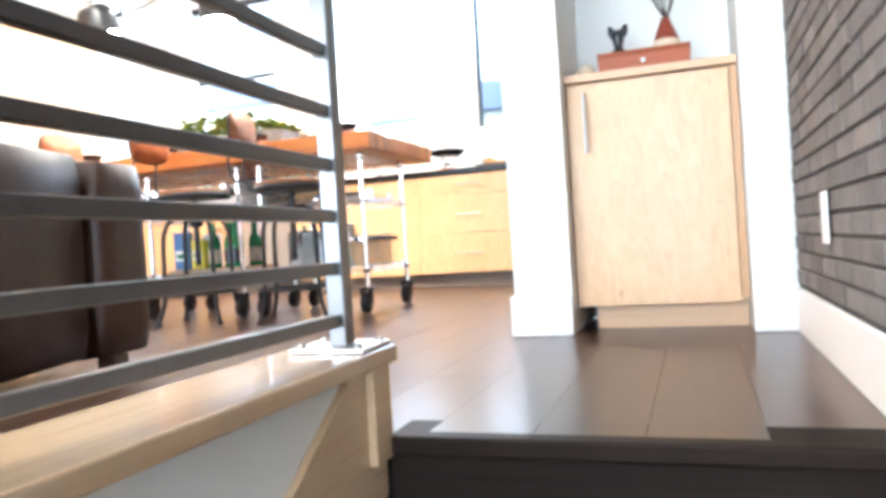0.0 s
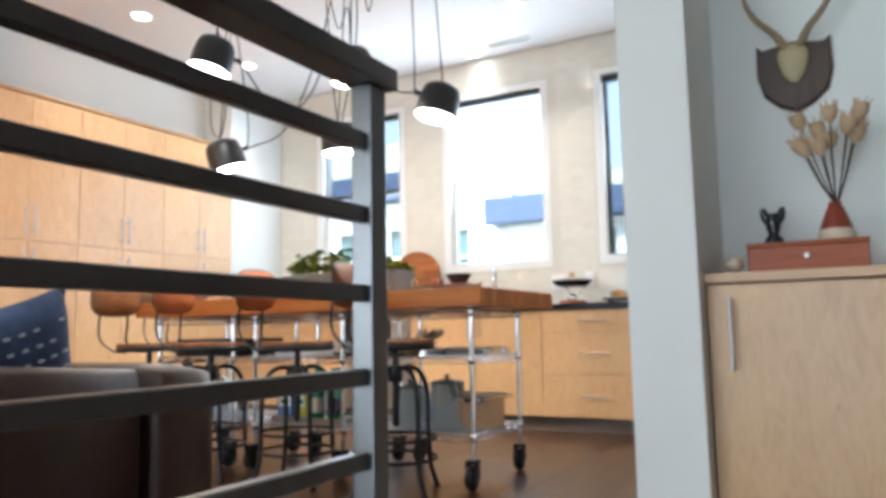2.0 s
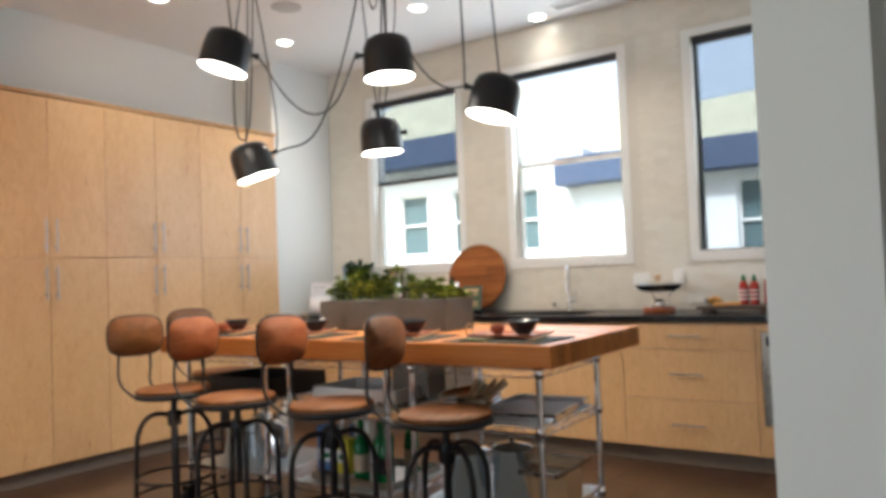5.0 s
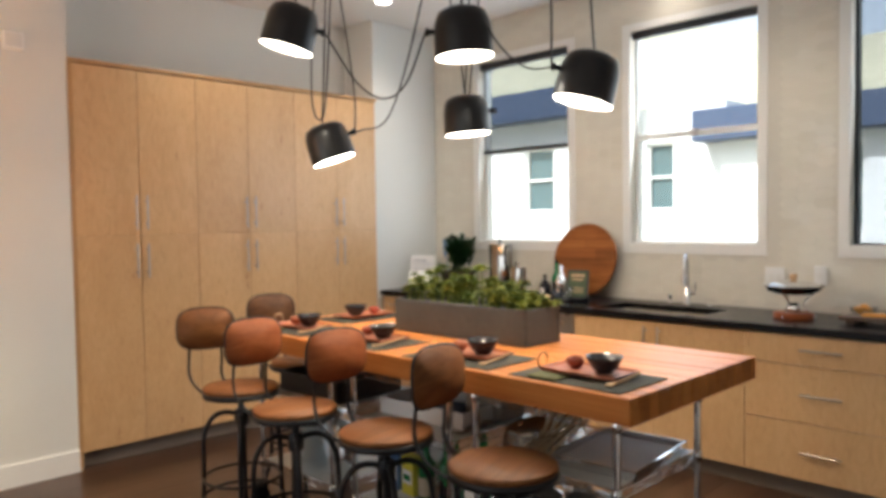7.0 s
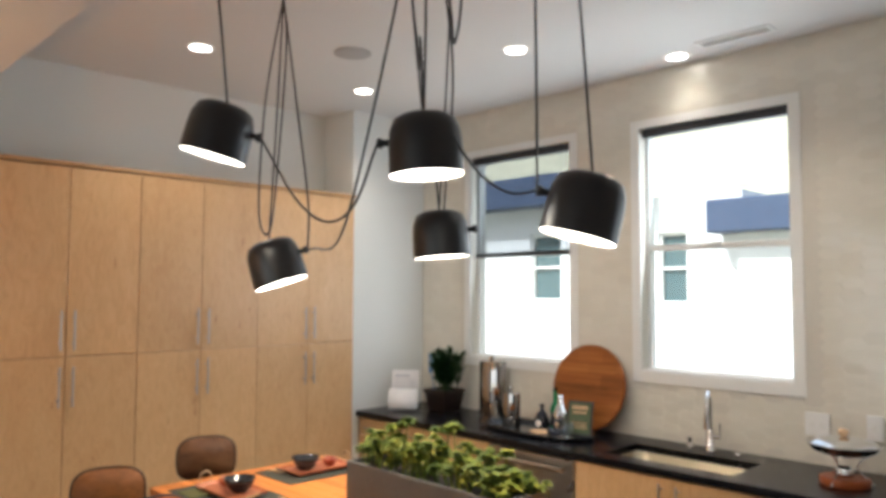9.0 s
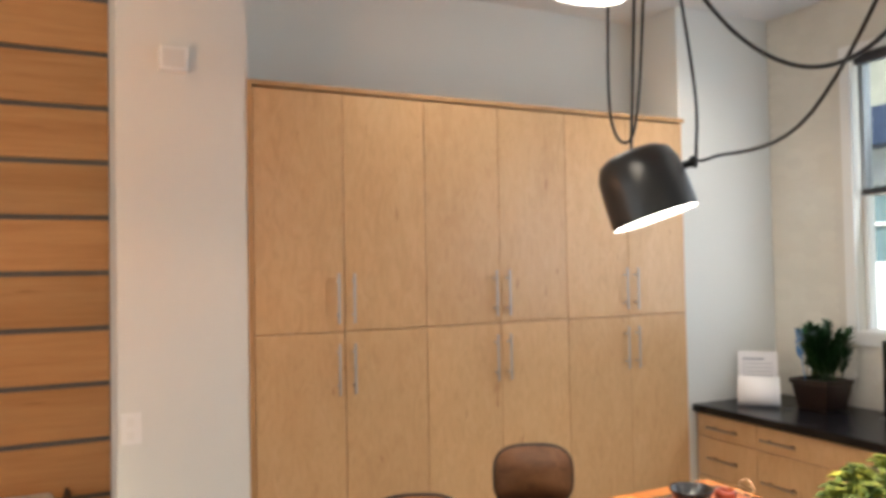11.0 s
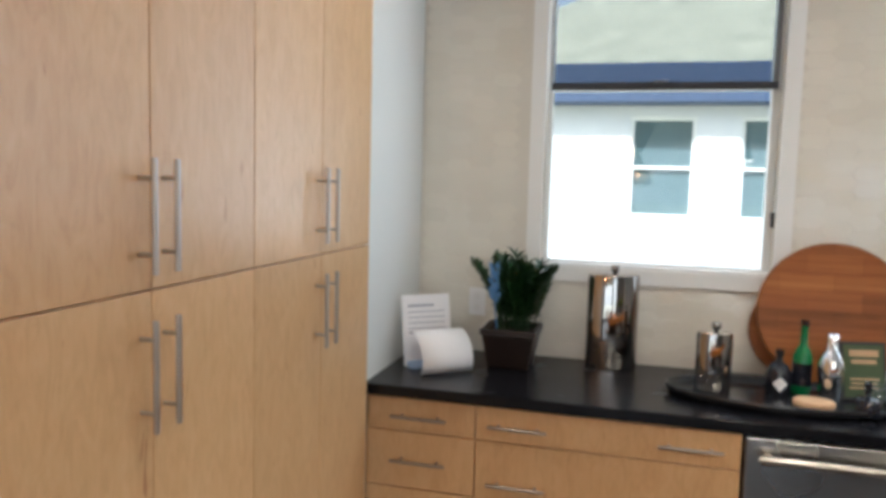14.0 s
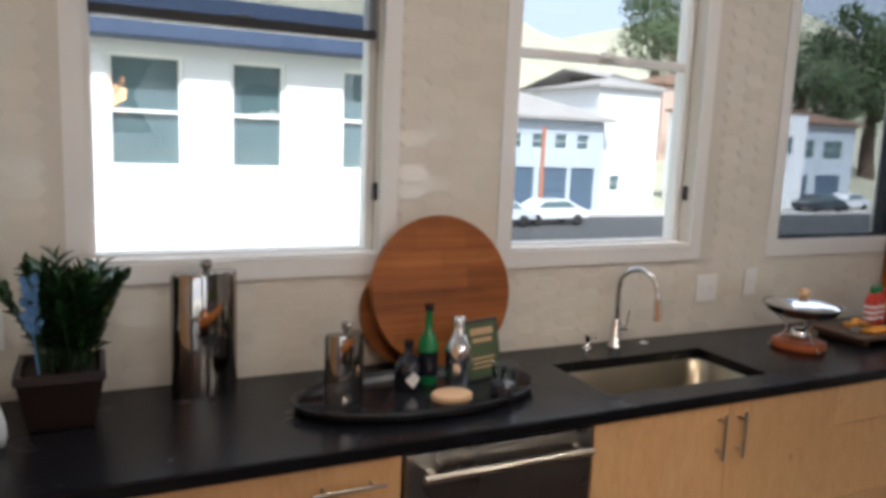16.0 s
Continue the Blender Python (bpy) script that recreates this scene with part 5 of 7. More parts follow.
bm = bmesh.new(); tube(bm, [(-0.26, -0.85, 0.39), (-0.26, 0.86, 0.39)], 0.012, 6); tube(bm, [(0.0, -0.85, 0.39), (0.0, 0.86, 0.39)], 0.012, 6); part("frame", bm, IRON, ch)

# ---- on the worktop ----
CZ = 0.9055
fc = thing("kitchen_faucet", pose(2.37, 6.02, CZ), "chrome gooseneck kitchen faucet with a side lever", "faucet")
bm = bmesh.new(); lathe(bm, [(0.028, 0), (0.028, 0.006), (0.022, 0.012), (0.020, 0.10), (0.014, 0.115)], 20)
part("base", bm, CHROME, fc)
bm = bmesh.new()
dr = Vector((0.35, -0.94, 0)).normalized()
arc = [Vector((0, 0, 0.10)), Vector((0, 0, 0.24))] + [Vector((0, 0, 0.24 + 0.085 * math.sin(a))) + dr * (0.085 - 0.085 * math.cos(a)) for a in [math.pi * i / 8 for i in range(1, 8)]] + [dr * 0.17 + Vector((0, 0, 0.22))]
tube(bm, arc, 0.0115, 12)
part("spout", bm, CHROME, fc, "curved chrome spout")
bm = bmesh.new(); tube(bm, [dr * 0.17 + Vector((0, 0, 0.219)), dr * 0.172 + Vector((0, 0, 0.14))], [0.0145, 0.017], 14)
part("spray_head", bm, CHROME, fc)
bm = bmesh.new(); tube(bm, [(0.018, 0, 0.075), (0.055, 0, 0.075)], 0.011, 10); tube(bm, [(0.052, 0, 0.078), (0.058, -0.005, 0.15)], 0.0045, 8)
part("lever", bm, CHROME, fc)
bm = bmesh.new(); lathe(bm, [(0.020, 0), (0.020, 0.005), (0.011, 0.010), (0.011, 0.045), (0.016, 0.048), (0.014, 0.058)], 16); tube(bm, [(0, 0, 0.052), (0, -0.05, 0.055)], 0.005, 8)
o = part("soap_pump", bm, CHROME); o.location = (2.245, 6.03, CZ); tagged(o, "short chrome soap dispenser beside the faucet", "soap dispenser")
bm = bmesh.new(); lathe(bm, [(0.02, 0), (0.02, 0.006), (0.012, 0.010)], 16)
o = part("air_gap", bm, CHROME); o.location = (2.52, 6.02, CZ); tagged(o, "small chrome cap beside the faucet", "cap")

brd = thing("round_board", pose(1.59, 6.088, CZ), "large round acacia wood board leaning on the tiles", "cutting board")
bm = bmesh.new(); R = 0.264
lathe(bm, [(R - 0.006, -0.014), (R, -0.008), (R, 0.008), (R - 0.006, 0.014)], 64, (0, -0.085, R + 0.006), Matrix.Rotation(radians(90 - 11), 3, "X"))
part("disc", bm, BOARD_WOOD, brd)
bm = bmesh.new(); R2 = 0.19
lathe(bm, [(R2 - 0.004, -0.007), (R2, 0), (R2 - 0.004, 0.007)], 48, (0, -0.045, R2 + 0.003), Matrix.Rotation(radians(90 - 7), 3, "X"))
o = part("back_board", bm, BOARD_WOOD); o.location = (1.50, 6.105, CZ); tagged(o, "smaller round wooden board behind the large one", "cutting board")


def flask(x, y, z, w, d, h, turn, label):
    """A tall oval polished hip-flask canister with a screw cap."""
    t = thing("steel_canister", pose(x, y, z, 0, 0, turn), label, "canister", "flask canisters")
    bm = bmesh.new()
    rings = []
    for zz, k in ((0, 0.97), (0.006, 1), (h - 0.008, 1), (h, 0.94)):
        ring = []
        for i in range(36):
            a = 2 * math.pi * i / 36
            ca, sa = math.cos(a), math.sin(a)
            xx = w / 2 * math.copysign(abs(ca) ** 0.75, ca) * k
            yy = d / 2 * math.copysign(abs(sa) ** 0.75, sa) * k - 0.25 * d * (1 - (xx / (w / 2)) ** 2) + 0.12 * d
            ring.append(bm.verts.new((xx, yy, zz)))
        rings.append(ring)
    skin(bm, rings)
    part("body", bm, FLASK_STEEL, t, "mirror-polished steel body")
    bm = bmesh.new(); lathe(bm, [(0.010, h), (0.010, h + 0.012), (0.016, h + 0.013), (0.016, h + 0.034), (0.012, h + 0.037)], 16, (0, -0.1 * d, 0))
    part("cap", bm, FLASK_STEEL, t, "round screw cap")


flask(0.80, 5.99, CZ, 0.20, 0.075, 0.375, 14, "tall mirror-polished steel flask canister")
flask(1.165, 5.76, CZ + 0.012, 0.125, 0.055, 0.205, 12, "small mirror-polished steel flask canister on the tray")
tr = thing("oval_tray", pose(1.40, 5.735, CZ), "long oval dark lacquer tray on the worktop", "tray")
bm = bmesh.new()
rings = []
for k, zz in ((0.90, 0.0), (0.97, 0.004), (1.0, 0.032), (0.985, 0.034), (0.955, 0.010), (0.5, 0.009), (0.02, 0.009)):
    rings.append([bm.verts.new((0.40 * k * math.cos(2 * math.pi * i / 48), 0.19 * k * math.sin(2 * math.pi * i / 48), zz)) for i in range(48)])
skin(bm, rings)
part("tray_body", bm, BOWL, tr)
TZ = CZ + 0.0105


def bottle(name, x, y, prof, mat, label, cat, extra=()):
    t = thing(name, pose(x, y, TZ), label, cat)
    bm = bmesh.new(); lathe(bm, prof, 20); part("body", bm, mat, t)
    for nm, pr, m2, lb in extra:
        bm = bmesh.new(); lathe(bm, pr, 20); part(nm, bm, m2, t, lb)
    return t


dark_bottle = bottle("dark_bottle", 1.385, 5.80, [(0.040, 0), (0.043, 0.006), (0.043, 0.07), (0.030, 0.10), (0.012, 0.115), (0.012, 0.135)], BLACK_GLASS, "squat dark bottle with a white diamond label", "bottle",
       (("cap", [(0.015, 0.1355), (0.015, 0.155)], BOWL, ""),))
bm = bmesh.new()
for k in range(6):
    a0, a1 = radians(-122 + 10.7 * k), radians(-122 + 10.7 * (k + 1))
    h0, h1 = 0.026 * (1 - abs(k - 3) / 3), 0.026 * (1 - abs(k - 2) / 3)
    bm.faces.new([bm.verts.new(p) for p in ((0.0442 * math.cos(a0), 0.0442 * math.sin(a0), 0.040 - h0), (0.0442 * math.cos(a1), 0.0442 * math.sin(a1), 0.040 - h1),
                                            (0.0442 * math.cos(a1), 0.0442 * math.sin(a1), 0.0401 + h1), (0.0442 * math.cos(a0), 0.0442 * math.sin(a0), 0.0401 + h0))])
part("label", bm, PAPER, dark_bottle, "plain white diamond label")
bottle("green_bottle", 1.465, 5.83, [(0.030, 0), (0.033, 0.005), (0.033, 0.13), (0.024, 0.155), (0.013, 0.175), (0.012, 0.235), (0.014, 0.240)], GREEN_GLASS, "green glass bottle with a dark label", "bottle",
       (("label", [(0.0337, 0.03), (0.0337, 0.11)], BLACK_GLASS, "dark label"), ("cap", [(0.0145, 0.2405), (0.0145, 0.262)], BOWL, "")))
bottle("shaker", 1.545, 5.775, [(0.030, 0), (0.036, 0.005), (0.043, 0.12), (0.040, 0.13), (0.024, 0.165), (0.018, 0.17), (0.018, 0.20), (0.013, 0.21)], CHROME, "polished steel cocktail shaker", "shaker",
       (("lid", [(0.019, 0.201), (0.019, 0.225), (0.012, 0.23)], CHROME, ""),))
bm = bmesh.new(); lathe(bm, [(0.05, 0), (0.052, 0.003), (0.052, 0.018), (0.048, 0.021)], 28)
o = part("cork_coaster", bm, CORK); o.location = (1.475, 5.665, TZ); tagged(o, "stack of round cork coasters on the tray", "coaster")
o.scale = (1.25, 1, 1)
bm = bmesh.new(); lathe(bm, [(0.034, 0), (0.036, 0.004), (0.041, 0.09), (0.038, 0.09), (0.033, 0.008), (0.01, 0.008)], 22)
o = part("tumbler", bm, CLEAR); o.location = (1.665, 5.68, TZ); tagged(o, "clear glass tumbler on the tray", "glass")
bm = bmesh.new(); lathe(bm, [(0.034, 0), (0.036, 0.004), (0.037, 0.055), (0.028, 0.06), (0.006, 0.062), (0.006, 0.085), (0.013, 0.10), (0.002, 0.112)], 20)
o = part("lidded_jar", bm, BLACK_GLASS); o.location = (1.62, 5.61, TZ); tagged(o, "small dark lidded jar on the tray", "jar")
fr_ = thing("framed_card", pose(1.66, 5.80, TZ, -12, 0, 14), "small framed card with tan lettering on green", "picture frame")
block("frame", (-0.078, 0.078, -0.006, 0.006, 0, 0.20), DARK_BAR, fr_, bevel=0.002)
block("card", (-0.068, 0.068, -0.008, -0.0065, 0.01, 0.19), plain("moss_card", (0.06, 0.09, 0.04), 0.6), fr_)
for k, (w, zz, h) in enumerate(((0.10, 0.15, 0.022), (0.085, 0.125, 0.014), (0.10, 0.07, 0.006), (0.09, 0.055, 0.006), (0.10, 0.04, 0.006))):
    block("print", (-w / 2, w / 2, -0.0095, -0.0082, zz, zz + h), CORK, fr_, "tan print")

# potted plant
pp = thing("potted_plant", pose(0.415, 5.90, CZ), "dark green leafy plant in a square brown pot", "plant")
bm = bmesh.new()
rings = []
for s_, zz in ((0.068, 0), (0.072, 0.004), (0.092, 0.125), (0.098, 0.127), (0.098, 0.15), (0.086, 0.15), (0.084, 0.13)):
    rings.append([bm.verts.new((s_ * sx, s_ * sy, zz)) for sx, sy in ((-1, -1), (1, -1), (1, 1), (-1, 1))])
for a, c in zip(rings, rings[1:]):
    for i in range(4):
        bm.faces.new((a[i], a[(i + 1) % 4], c[(i + 1) % 4], c[i]))
bm.faces.new(rings[0]); bm.faces.new(rings[-1])
part("pot", bm, POT, pp, "glazed square pot")
rnd = random.Random(5)
bms, bml = bmesh.new(), bmesh.new()


def leaf(bm, p, d, up, ln, wd, fold=0.25):
    d, up = d.normalized(), up.normalized()
    s_ = d.cross(up).normalized()
    n_ = s_.cross(d)
    A = [p, p + d * ln * 0.35 + s_ * wd * 0.5 + n_ * wd * fold, p + d * ln * 0.72 + s_ * wd * 0.4 + n_ * wd * fold * 0.6, p + d * ln - n_ * ln * 0.12,
         p + d * ln * 0.72 - s_ * wd * 0.4 + n_ * wd * fold * 0.6, p + d * ln * 0.35 - s_ * wd * 0.5 + n_ * wd * fold, p + d * ln * 0.38, p + d * ln * 0.72 - n_ * ln * 0.03]
    v = [bm.verts.new(q) for q in A]
    for q in ((0, 1, 6), (1, 2, 7, 6), (2, 3, 7), (0, 6, 5), (6, 7, 4, 5), (7, 3, 4)):
        f = bm.faces.new([v[i] for i in q]); f.smooth = True


for k in range(44):
    a, lean = rnd.uniform(0, 6.283), rnd.uniform(0.05, 0.55)
    h = rnd.uniform(0.15, 0.27)
    p0 = Vector((rnd.uniform(-0.05, 0.07), rnd.uniform(-0.05, 0.05), 0.13))
    d_ = Vector((math.cos(a) * math.sin(lean), math.sin(a) * math.sin(lean) * 0.85, math.cos(lean)))
    if (p0 + d_ * h).y > 0.14:
        d_.y *= 0.3
    line = bezier([p0, p0 + d_ * h * 0.5 + Vector((0, 0, 0.015)), p0 + d_ * h], 6)
    tube(bms, line, 0.003, 5)
    for i, q in enumerate(line[3:]):
        for s_ in (-1, 1):
            sd = d_.cross(Vector((0, 0, 1)))
            if sd.length < 0.01:
                sd = Vector((1, 0, 0))
            ld = (sd.normalized() * s_ + d_ * 0.9 + Vector((rnd.uniform(-.3, .3), rnd.uniform(-.3, .3), rnd.uniform(0, .4))))
            leaf(bml, q, ld, Vector((0, 0, 1)) + sd * 0.3, rnd.uniform(0.045, 0.065), rnd.uniform(0.020, 0.028))
    leaf(bml, line[-1], d_, Vector((rnd.uniform(-1, 1), rnd.uniform(-1, 1), 0.3)), 0.05, 0.02)
part("stem", bms, LEAF_DARK, pp)
tagged(part("leaves", bml, LEAF_DARK, pp, "glossy dark green leaves"), kind="stuff")
block("soil", (-0.084, 0.084, -0.084, 0.084, 0.10, 0.134), SOIL, pp)
bm = bmesh.new()
tube(bm, [(-0.045, -0.05, 0.13), (-0.055, -0.065, 0.26)], 0.003, 5)
for k in range(26):
    leaf(bm, Vector((-0.055 + rnd.uniform(-.012, .012), -0.065 + rnd.uniform(-.01, .01), 0.245 + 0.0052 * k)), Vector((rnd.uniform(-1, 1), rnd.uniform(-1, 0.3), 1.0)), Vector((0, -1, 0)), 0.030, 0.017)
part("blue_sprig", bm, plain("blue_sprig", (0.12, 0.28, 0.55), 0.6), pp, "blue flower sprig")

pp.scale = (1.1, 1.1, 1.05)

# desk calendar
cal = thing("desk_calendar", pose(0.105, 5.79, CZ, 0, 0, 40), "white desk calendar with its lower page curled forward", "calendar")
bm = bmesh.new(); box(bm, -0.092, 0.092, -0.002, 0.002, 0, 0.255)
c_ = part("back_sheet", bm, PAPER, cal, "white printed sheet"); c_.rotation_euler = (radians(-10), 0, 0)
bm = bmesh.new()
rows_ = [[bm.verts.new((x, y, z)) for x in (-0.088, 0.10)] for y, z in ((-0.010, 0.120), (-0.035, 0.135), (-0.065, 0.138), (-0.10, 0.125), (-0.13, 0.098), (-0.148, 0.062), (-0.150, 0.03), (-0.14, 0.004))]
for a, c in zip(rows_, rows_[1:]):
    f = bm.faces.new((a[0], a[1], c[1], c[0])); f.smooth = True
o = part("curled_page", bm, PAPER, cal, "curled white page")
md = o.modifiers.new("thickness", "SOLIDIFY"); md.thickness = 0.002
block("block_pad", (-0.085, 0.085, -0.05, -0.004, 0.0, 0.018), plain("pale_blue_card", (0.45, 0.58, 0.78), 0.7), cal, "pale blue lower edge")
for k in range(4):
    block("print", (-0.07, 0.07, -0.0035, -0.0022, 0.13 + 0.02 * k, 0.134 + 0.02 * k), GREY_INK, c_, "grey printed lines")
block("print", (-0.07, 0.03, -0.0035, -0.0022, 0.21, 0.22), GREY_INK, c_, "grey printed lines")

cal.scale = (1.12, 1.12, 1.08)

# chafing pan on its burner
cp = thing("fondue_pan", pose(3.12, 5.775, CZ), "steel pan with a wooden lid knob over a burner", "pan")
bm = bmesh.new(); lathe(bm, [(0.085, 0.135), (0.13, 0.150), (0.150, 0.178), (0.155, 0.180), (0.146, 0.176), (0.12, 0.155), (0.02, 0.140)], 36); part("pan_bowl", bm, BOWL, cp, "black pan bowl")
bm = bmesh.new(); lathe(bm, [(0.148, 0.1785), (0.158, 0.181), (0.158, 0.185), (0.148, 0.184)], 36, caps=False); part("rim", bm, STEEL, cp, "steel rim")
bm = bmesh.new(); lathe(bm, [(0.144, 0.181), (0.12, 0.195), (0.06, 0.207), (0.01, 0.209)], 36); part("lid", bm, CHROME, cp, "shallow steel lid")
bm = bmesh.new(); lathe(bm, [(0.012, 0.21), (0.022, 0.222), (0.022, 0.24), (0.012, 0.247)], 16); part("knob", bm, CORK, cp, "turned wooden knob")
for k in range(3):
    a = radians(120 * k + 20)
    bm = bmesh.new(); tube(bm, bezier([(0.115 * math.cos(a), 0.115 * math.sin(a), 0.004), (0.05 * math.cos(a), 0.05 * math.sin(a), 0.08), (0.11 * math.cos(a), 0.11 * math.sin(a), 0.148)], 5), 0.004, 6)
    part("trivet_leg", bm, CHROME, cp)
bm = bmesh.new(); lathe(bm, [(0.036, 0.035), (0.038, 0.04), (0.036, 0.075), (0.020, 0.085)], 18); part("burner", bm, CHROME, cp, "small steel burner")
bm = bmesh.new(); lathe(bm, [(0.10, 0.0), (0.105, 0.006), (0.105, 0.030), (0.09, 0.034)], 28); part("base", bm, RED_WOOD, cp, "round red-brown wooden base")

# serving board with sauces and fruit
sb = thing("serving_board", pose(3.60, 5.80, CZ), "long dark wooden serving board on short feet", "serving board")
block("plank", (-0.22, 0.22, -0.13, 0.13, 0.022, 0.042), DARK_WOOD, sb, bevel=0.006)
for x in (-0.17, 0.17):
    block("foot", (x - 0.02, x + 0.02, -0.11, 0.11, 0.0, 0.0215), DARK_WOOD, sb, bevel=0.003)
SZ = CZ + 0.0425
for k, (x, y) in enumerate(((3.635, 5.83), (3.695, 5.84))):
    t = thing("sauce_bottle", pose(x, y, SZ), "red chilli sauce bottle with a green cap", "bottle", "sauce bottles")
    bm = bmesh.new(); lathe(bm, [(0.026, 0), (0.028, 0.005), (0.028, 0.115), (0.018, 0.14), (0.012, 0.145)], 18); part("body", bm, RED, t)
    bm = bmesh.new(); lathe(bm, [(0.013, 0.1455), (0.013, 0.165), (0.004, 0.185)], 12); part("cap", bm, GREEN_GLASS, t, "green pointed cap")
    for j in range(3):
        bm = bmesh.new(); lathe(bm, [(0.0286, 0.03 + 0.025 * j), (0.0286, 0.042 + 0.025 * j)], 18); part("print", bm, PAPER, t, "white print bars")
t = thing("red_packet", pose(3.80, 5.86, SZ, -6, 0, -8), "upright red and orange food packet", "packet")
block("bag", (-0.055, 0.055, -0.018, 0.018, 0, 0.15), RED, t, bevel=0.008)
block("print", (-0.04, 0.04, -0.0195, -0.0182, 0.05, 0.10), ORANGE, t, "orange print patch")
bl = thing("fruit_dish", pose(3.47, 5.78, SZ), "small clear dish with orange slices", "dish")
bm = bmesh.new(); lathe(bm, [(0.035, 0), (0.06, 0.02), (0.065, 0.045), (0.062, 0.045), (0.055, 0.02), (0.03, 0.005)], 24); part("dish", bm, CLEAR, bl)
rnd = random.Random(8)
for k in range(6):
    bm = bmesh.new(); lathe(bm, [(0.002, -0.014), (0.014, -0.009), (0.018, 0), (0.014, 0.009), (0.002, 0.014)], 10, (rnd.uniform(-.03, .03), rnd.uniform(-.03, .03), 0.022 + 0.011 * (k // 2)))
    part("fruit", bm, ORANGE, bl)
t = thing("bread_sticks", pose(3.56, 5.74, SZ), "few golden bread sticks on the serving board", "bread")
for k in range(5):
    bm = bmesh.new(); tube(bm, [(-0.08, -0.03 + 0.012 * k, 0.008), (0.07, -0.035 + 0.017 * k, 0.009)], 0.0075, 7); part("stick", bm, ORANGE, t)
bm = bmesh.new(); lathe(bm, [(0.03, 0), (0.032, 0.003), (0.034, 0.07), (0.031, 0.07), (0.028, 0.006), (0.01, 0.006)], 20)
o = part("glass_cup", bm, CLEAR); o.location = (3.95, 5.72, CZ); tagged(o, "small clear glass on the worktop", "glass")
bm = bmesh.new(); box(bm, -0.012, 0.012, -0.18, 0.18, 0, 0.42, 0.008, 2)
o = part("upright_board", bm, BOARD_WOOD); o.matrix_world = pose(4.10, 5.90, CZ, 0, 0, 12); tagged(o, "reddish wooden board standing on edge", "cutting board")

# ---- on the table ----
PZ = TZ1 + 0.0006
pl = thing("planter_box", pose(2.27, 4.07, PZ), "long grey zinc planter box full of yellow-green succulents", "planter")
LX, WY, HZ = 0.415, 0.125, 0.158
for nm, b_ in (("side_panel", (-LX, LX, -WY, -WY + 0.012, 0, HZ)), ("side_panel", (-LX, LX, WY - 0.012, WY, 0, HZ)), ("end_panel", (-LX, -LX + 0.012, -WY + 0.0125, WY - 0.0125, 0, HZ)), ("end_panel", (LX - 0.012, LX, -WY + 0.0125, WY - 0.0125, 0, HZ))):
    block(nm, b_, CONCRETE, pl, bevel=0.003, seg=1)
block("soil", (-LX + 0.0125, LX - 0.0125, -WY + 0.0125, WY - 0.0125, 0.01, HZ - 0.02), SOIL, pl)
rnd = random.Random(21)
bml = bmesh.new()
clumps = [(-0.36, 0.075), (-0.27, 0.11), (-0.18, 0.075), (-0.08, 0.12), (0.02, 0.135), (0.10, 0.085), (0.20, 0.10), (0.29, 0.06), (0.37, 0.035)]
for k in range(165):
    x, y = rnd.uniform(-LX + 0.02, LX - 0.02), rnd.uniform(-WY + 0.01, WY - 0.01)
    near_ = min(clumps, key=lambda c: abs(c[0] - x))
    h = near_[1] * (rnd.uniform(1.05, 1.45) if k % 6 == 0 else rnd.uniform(0.4, 1.05)) * (1 - 0.25 * abs(x - near_[0]) / 0.05)
    top_ = Vector((x + rnd.uniform(-0.03, 0.03), y * 0.95 + rnd.uniform(-0.015, 0.015), HZ - 0.012 + max(0.015, h)))
    tube(bml, [(x, y, HZ - 0.03), top_], 0.003, 4)
    n_ = rnd.randint(5, 7)
    big = rnd.uniform(0.65, 1.15)
    for ring_, (tl, ln) in enumerate(((0.2, 0.040), (0.75, 0.028))):
        for i in range(n_):
            a = 2 * math.pi * i / n_ + ring_ * 0.5 + rnd.uniform(-.25, .25)
            d_ = Vector((math.cos(a), math.sin(a), tl))
            leaf(bml, top_ - Vector((0, 0, 0.004 - 0.006 * ring_)), d_, Vector((0, 0, 1)), ln * big * rnd.uniform(0.8, 1.2), 0.030 * big, 0.4)
tagged(part("foliage", bml, LEAF, pl, "yellow-green rosettes of fleshy leaves"), kind="stuff")


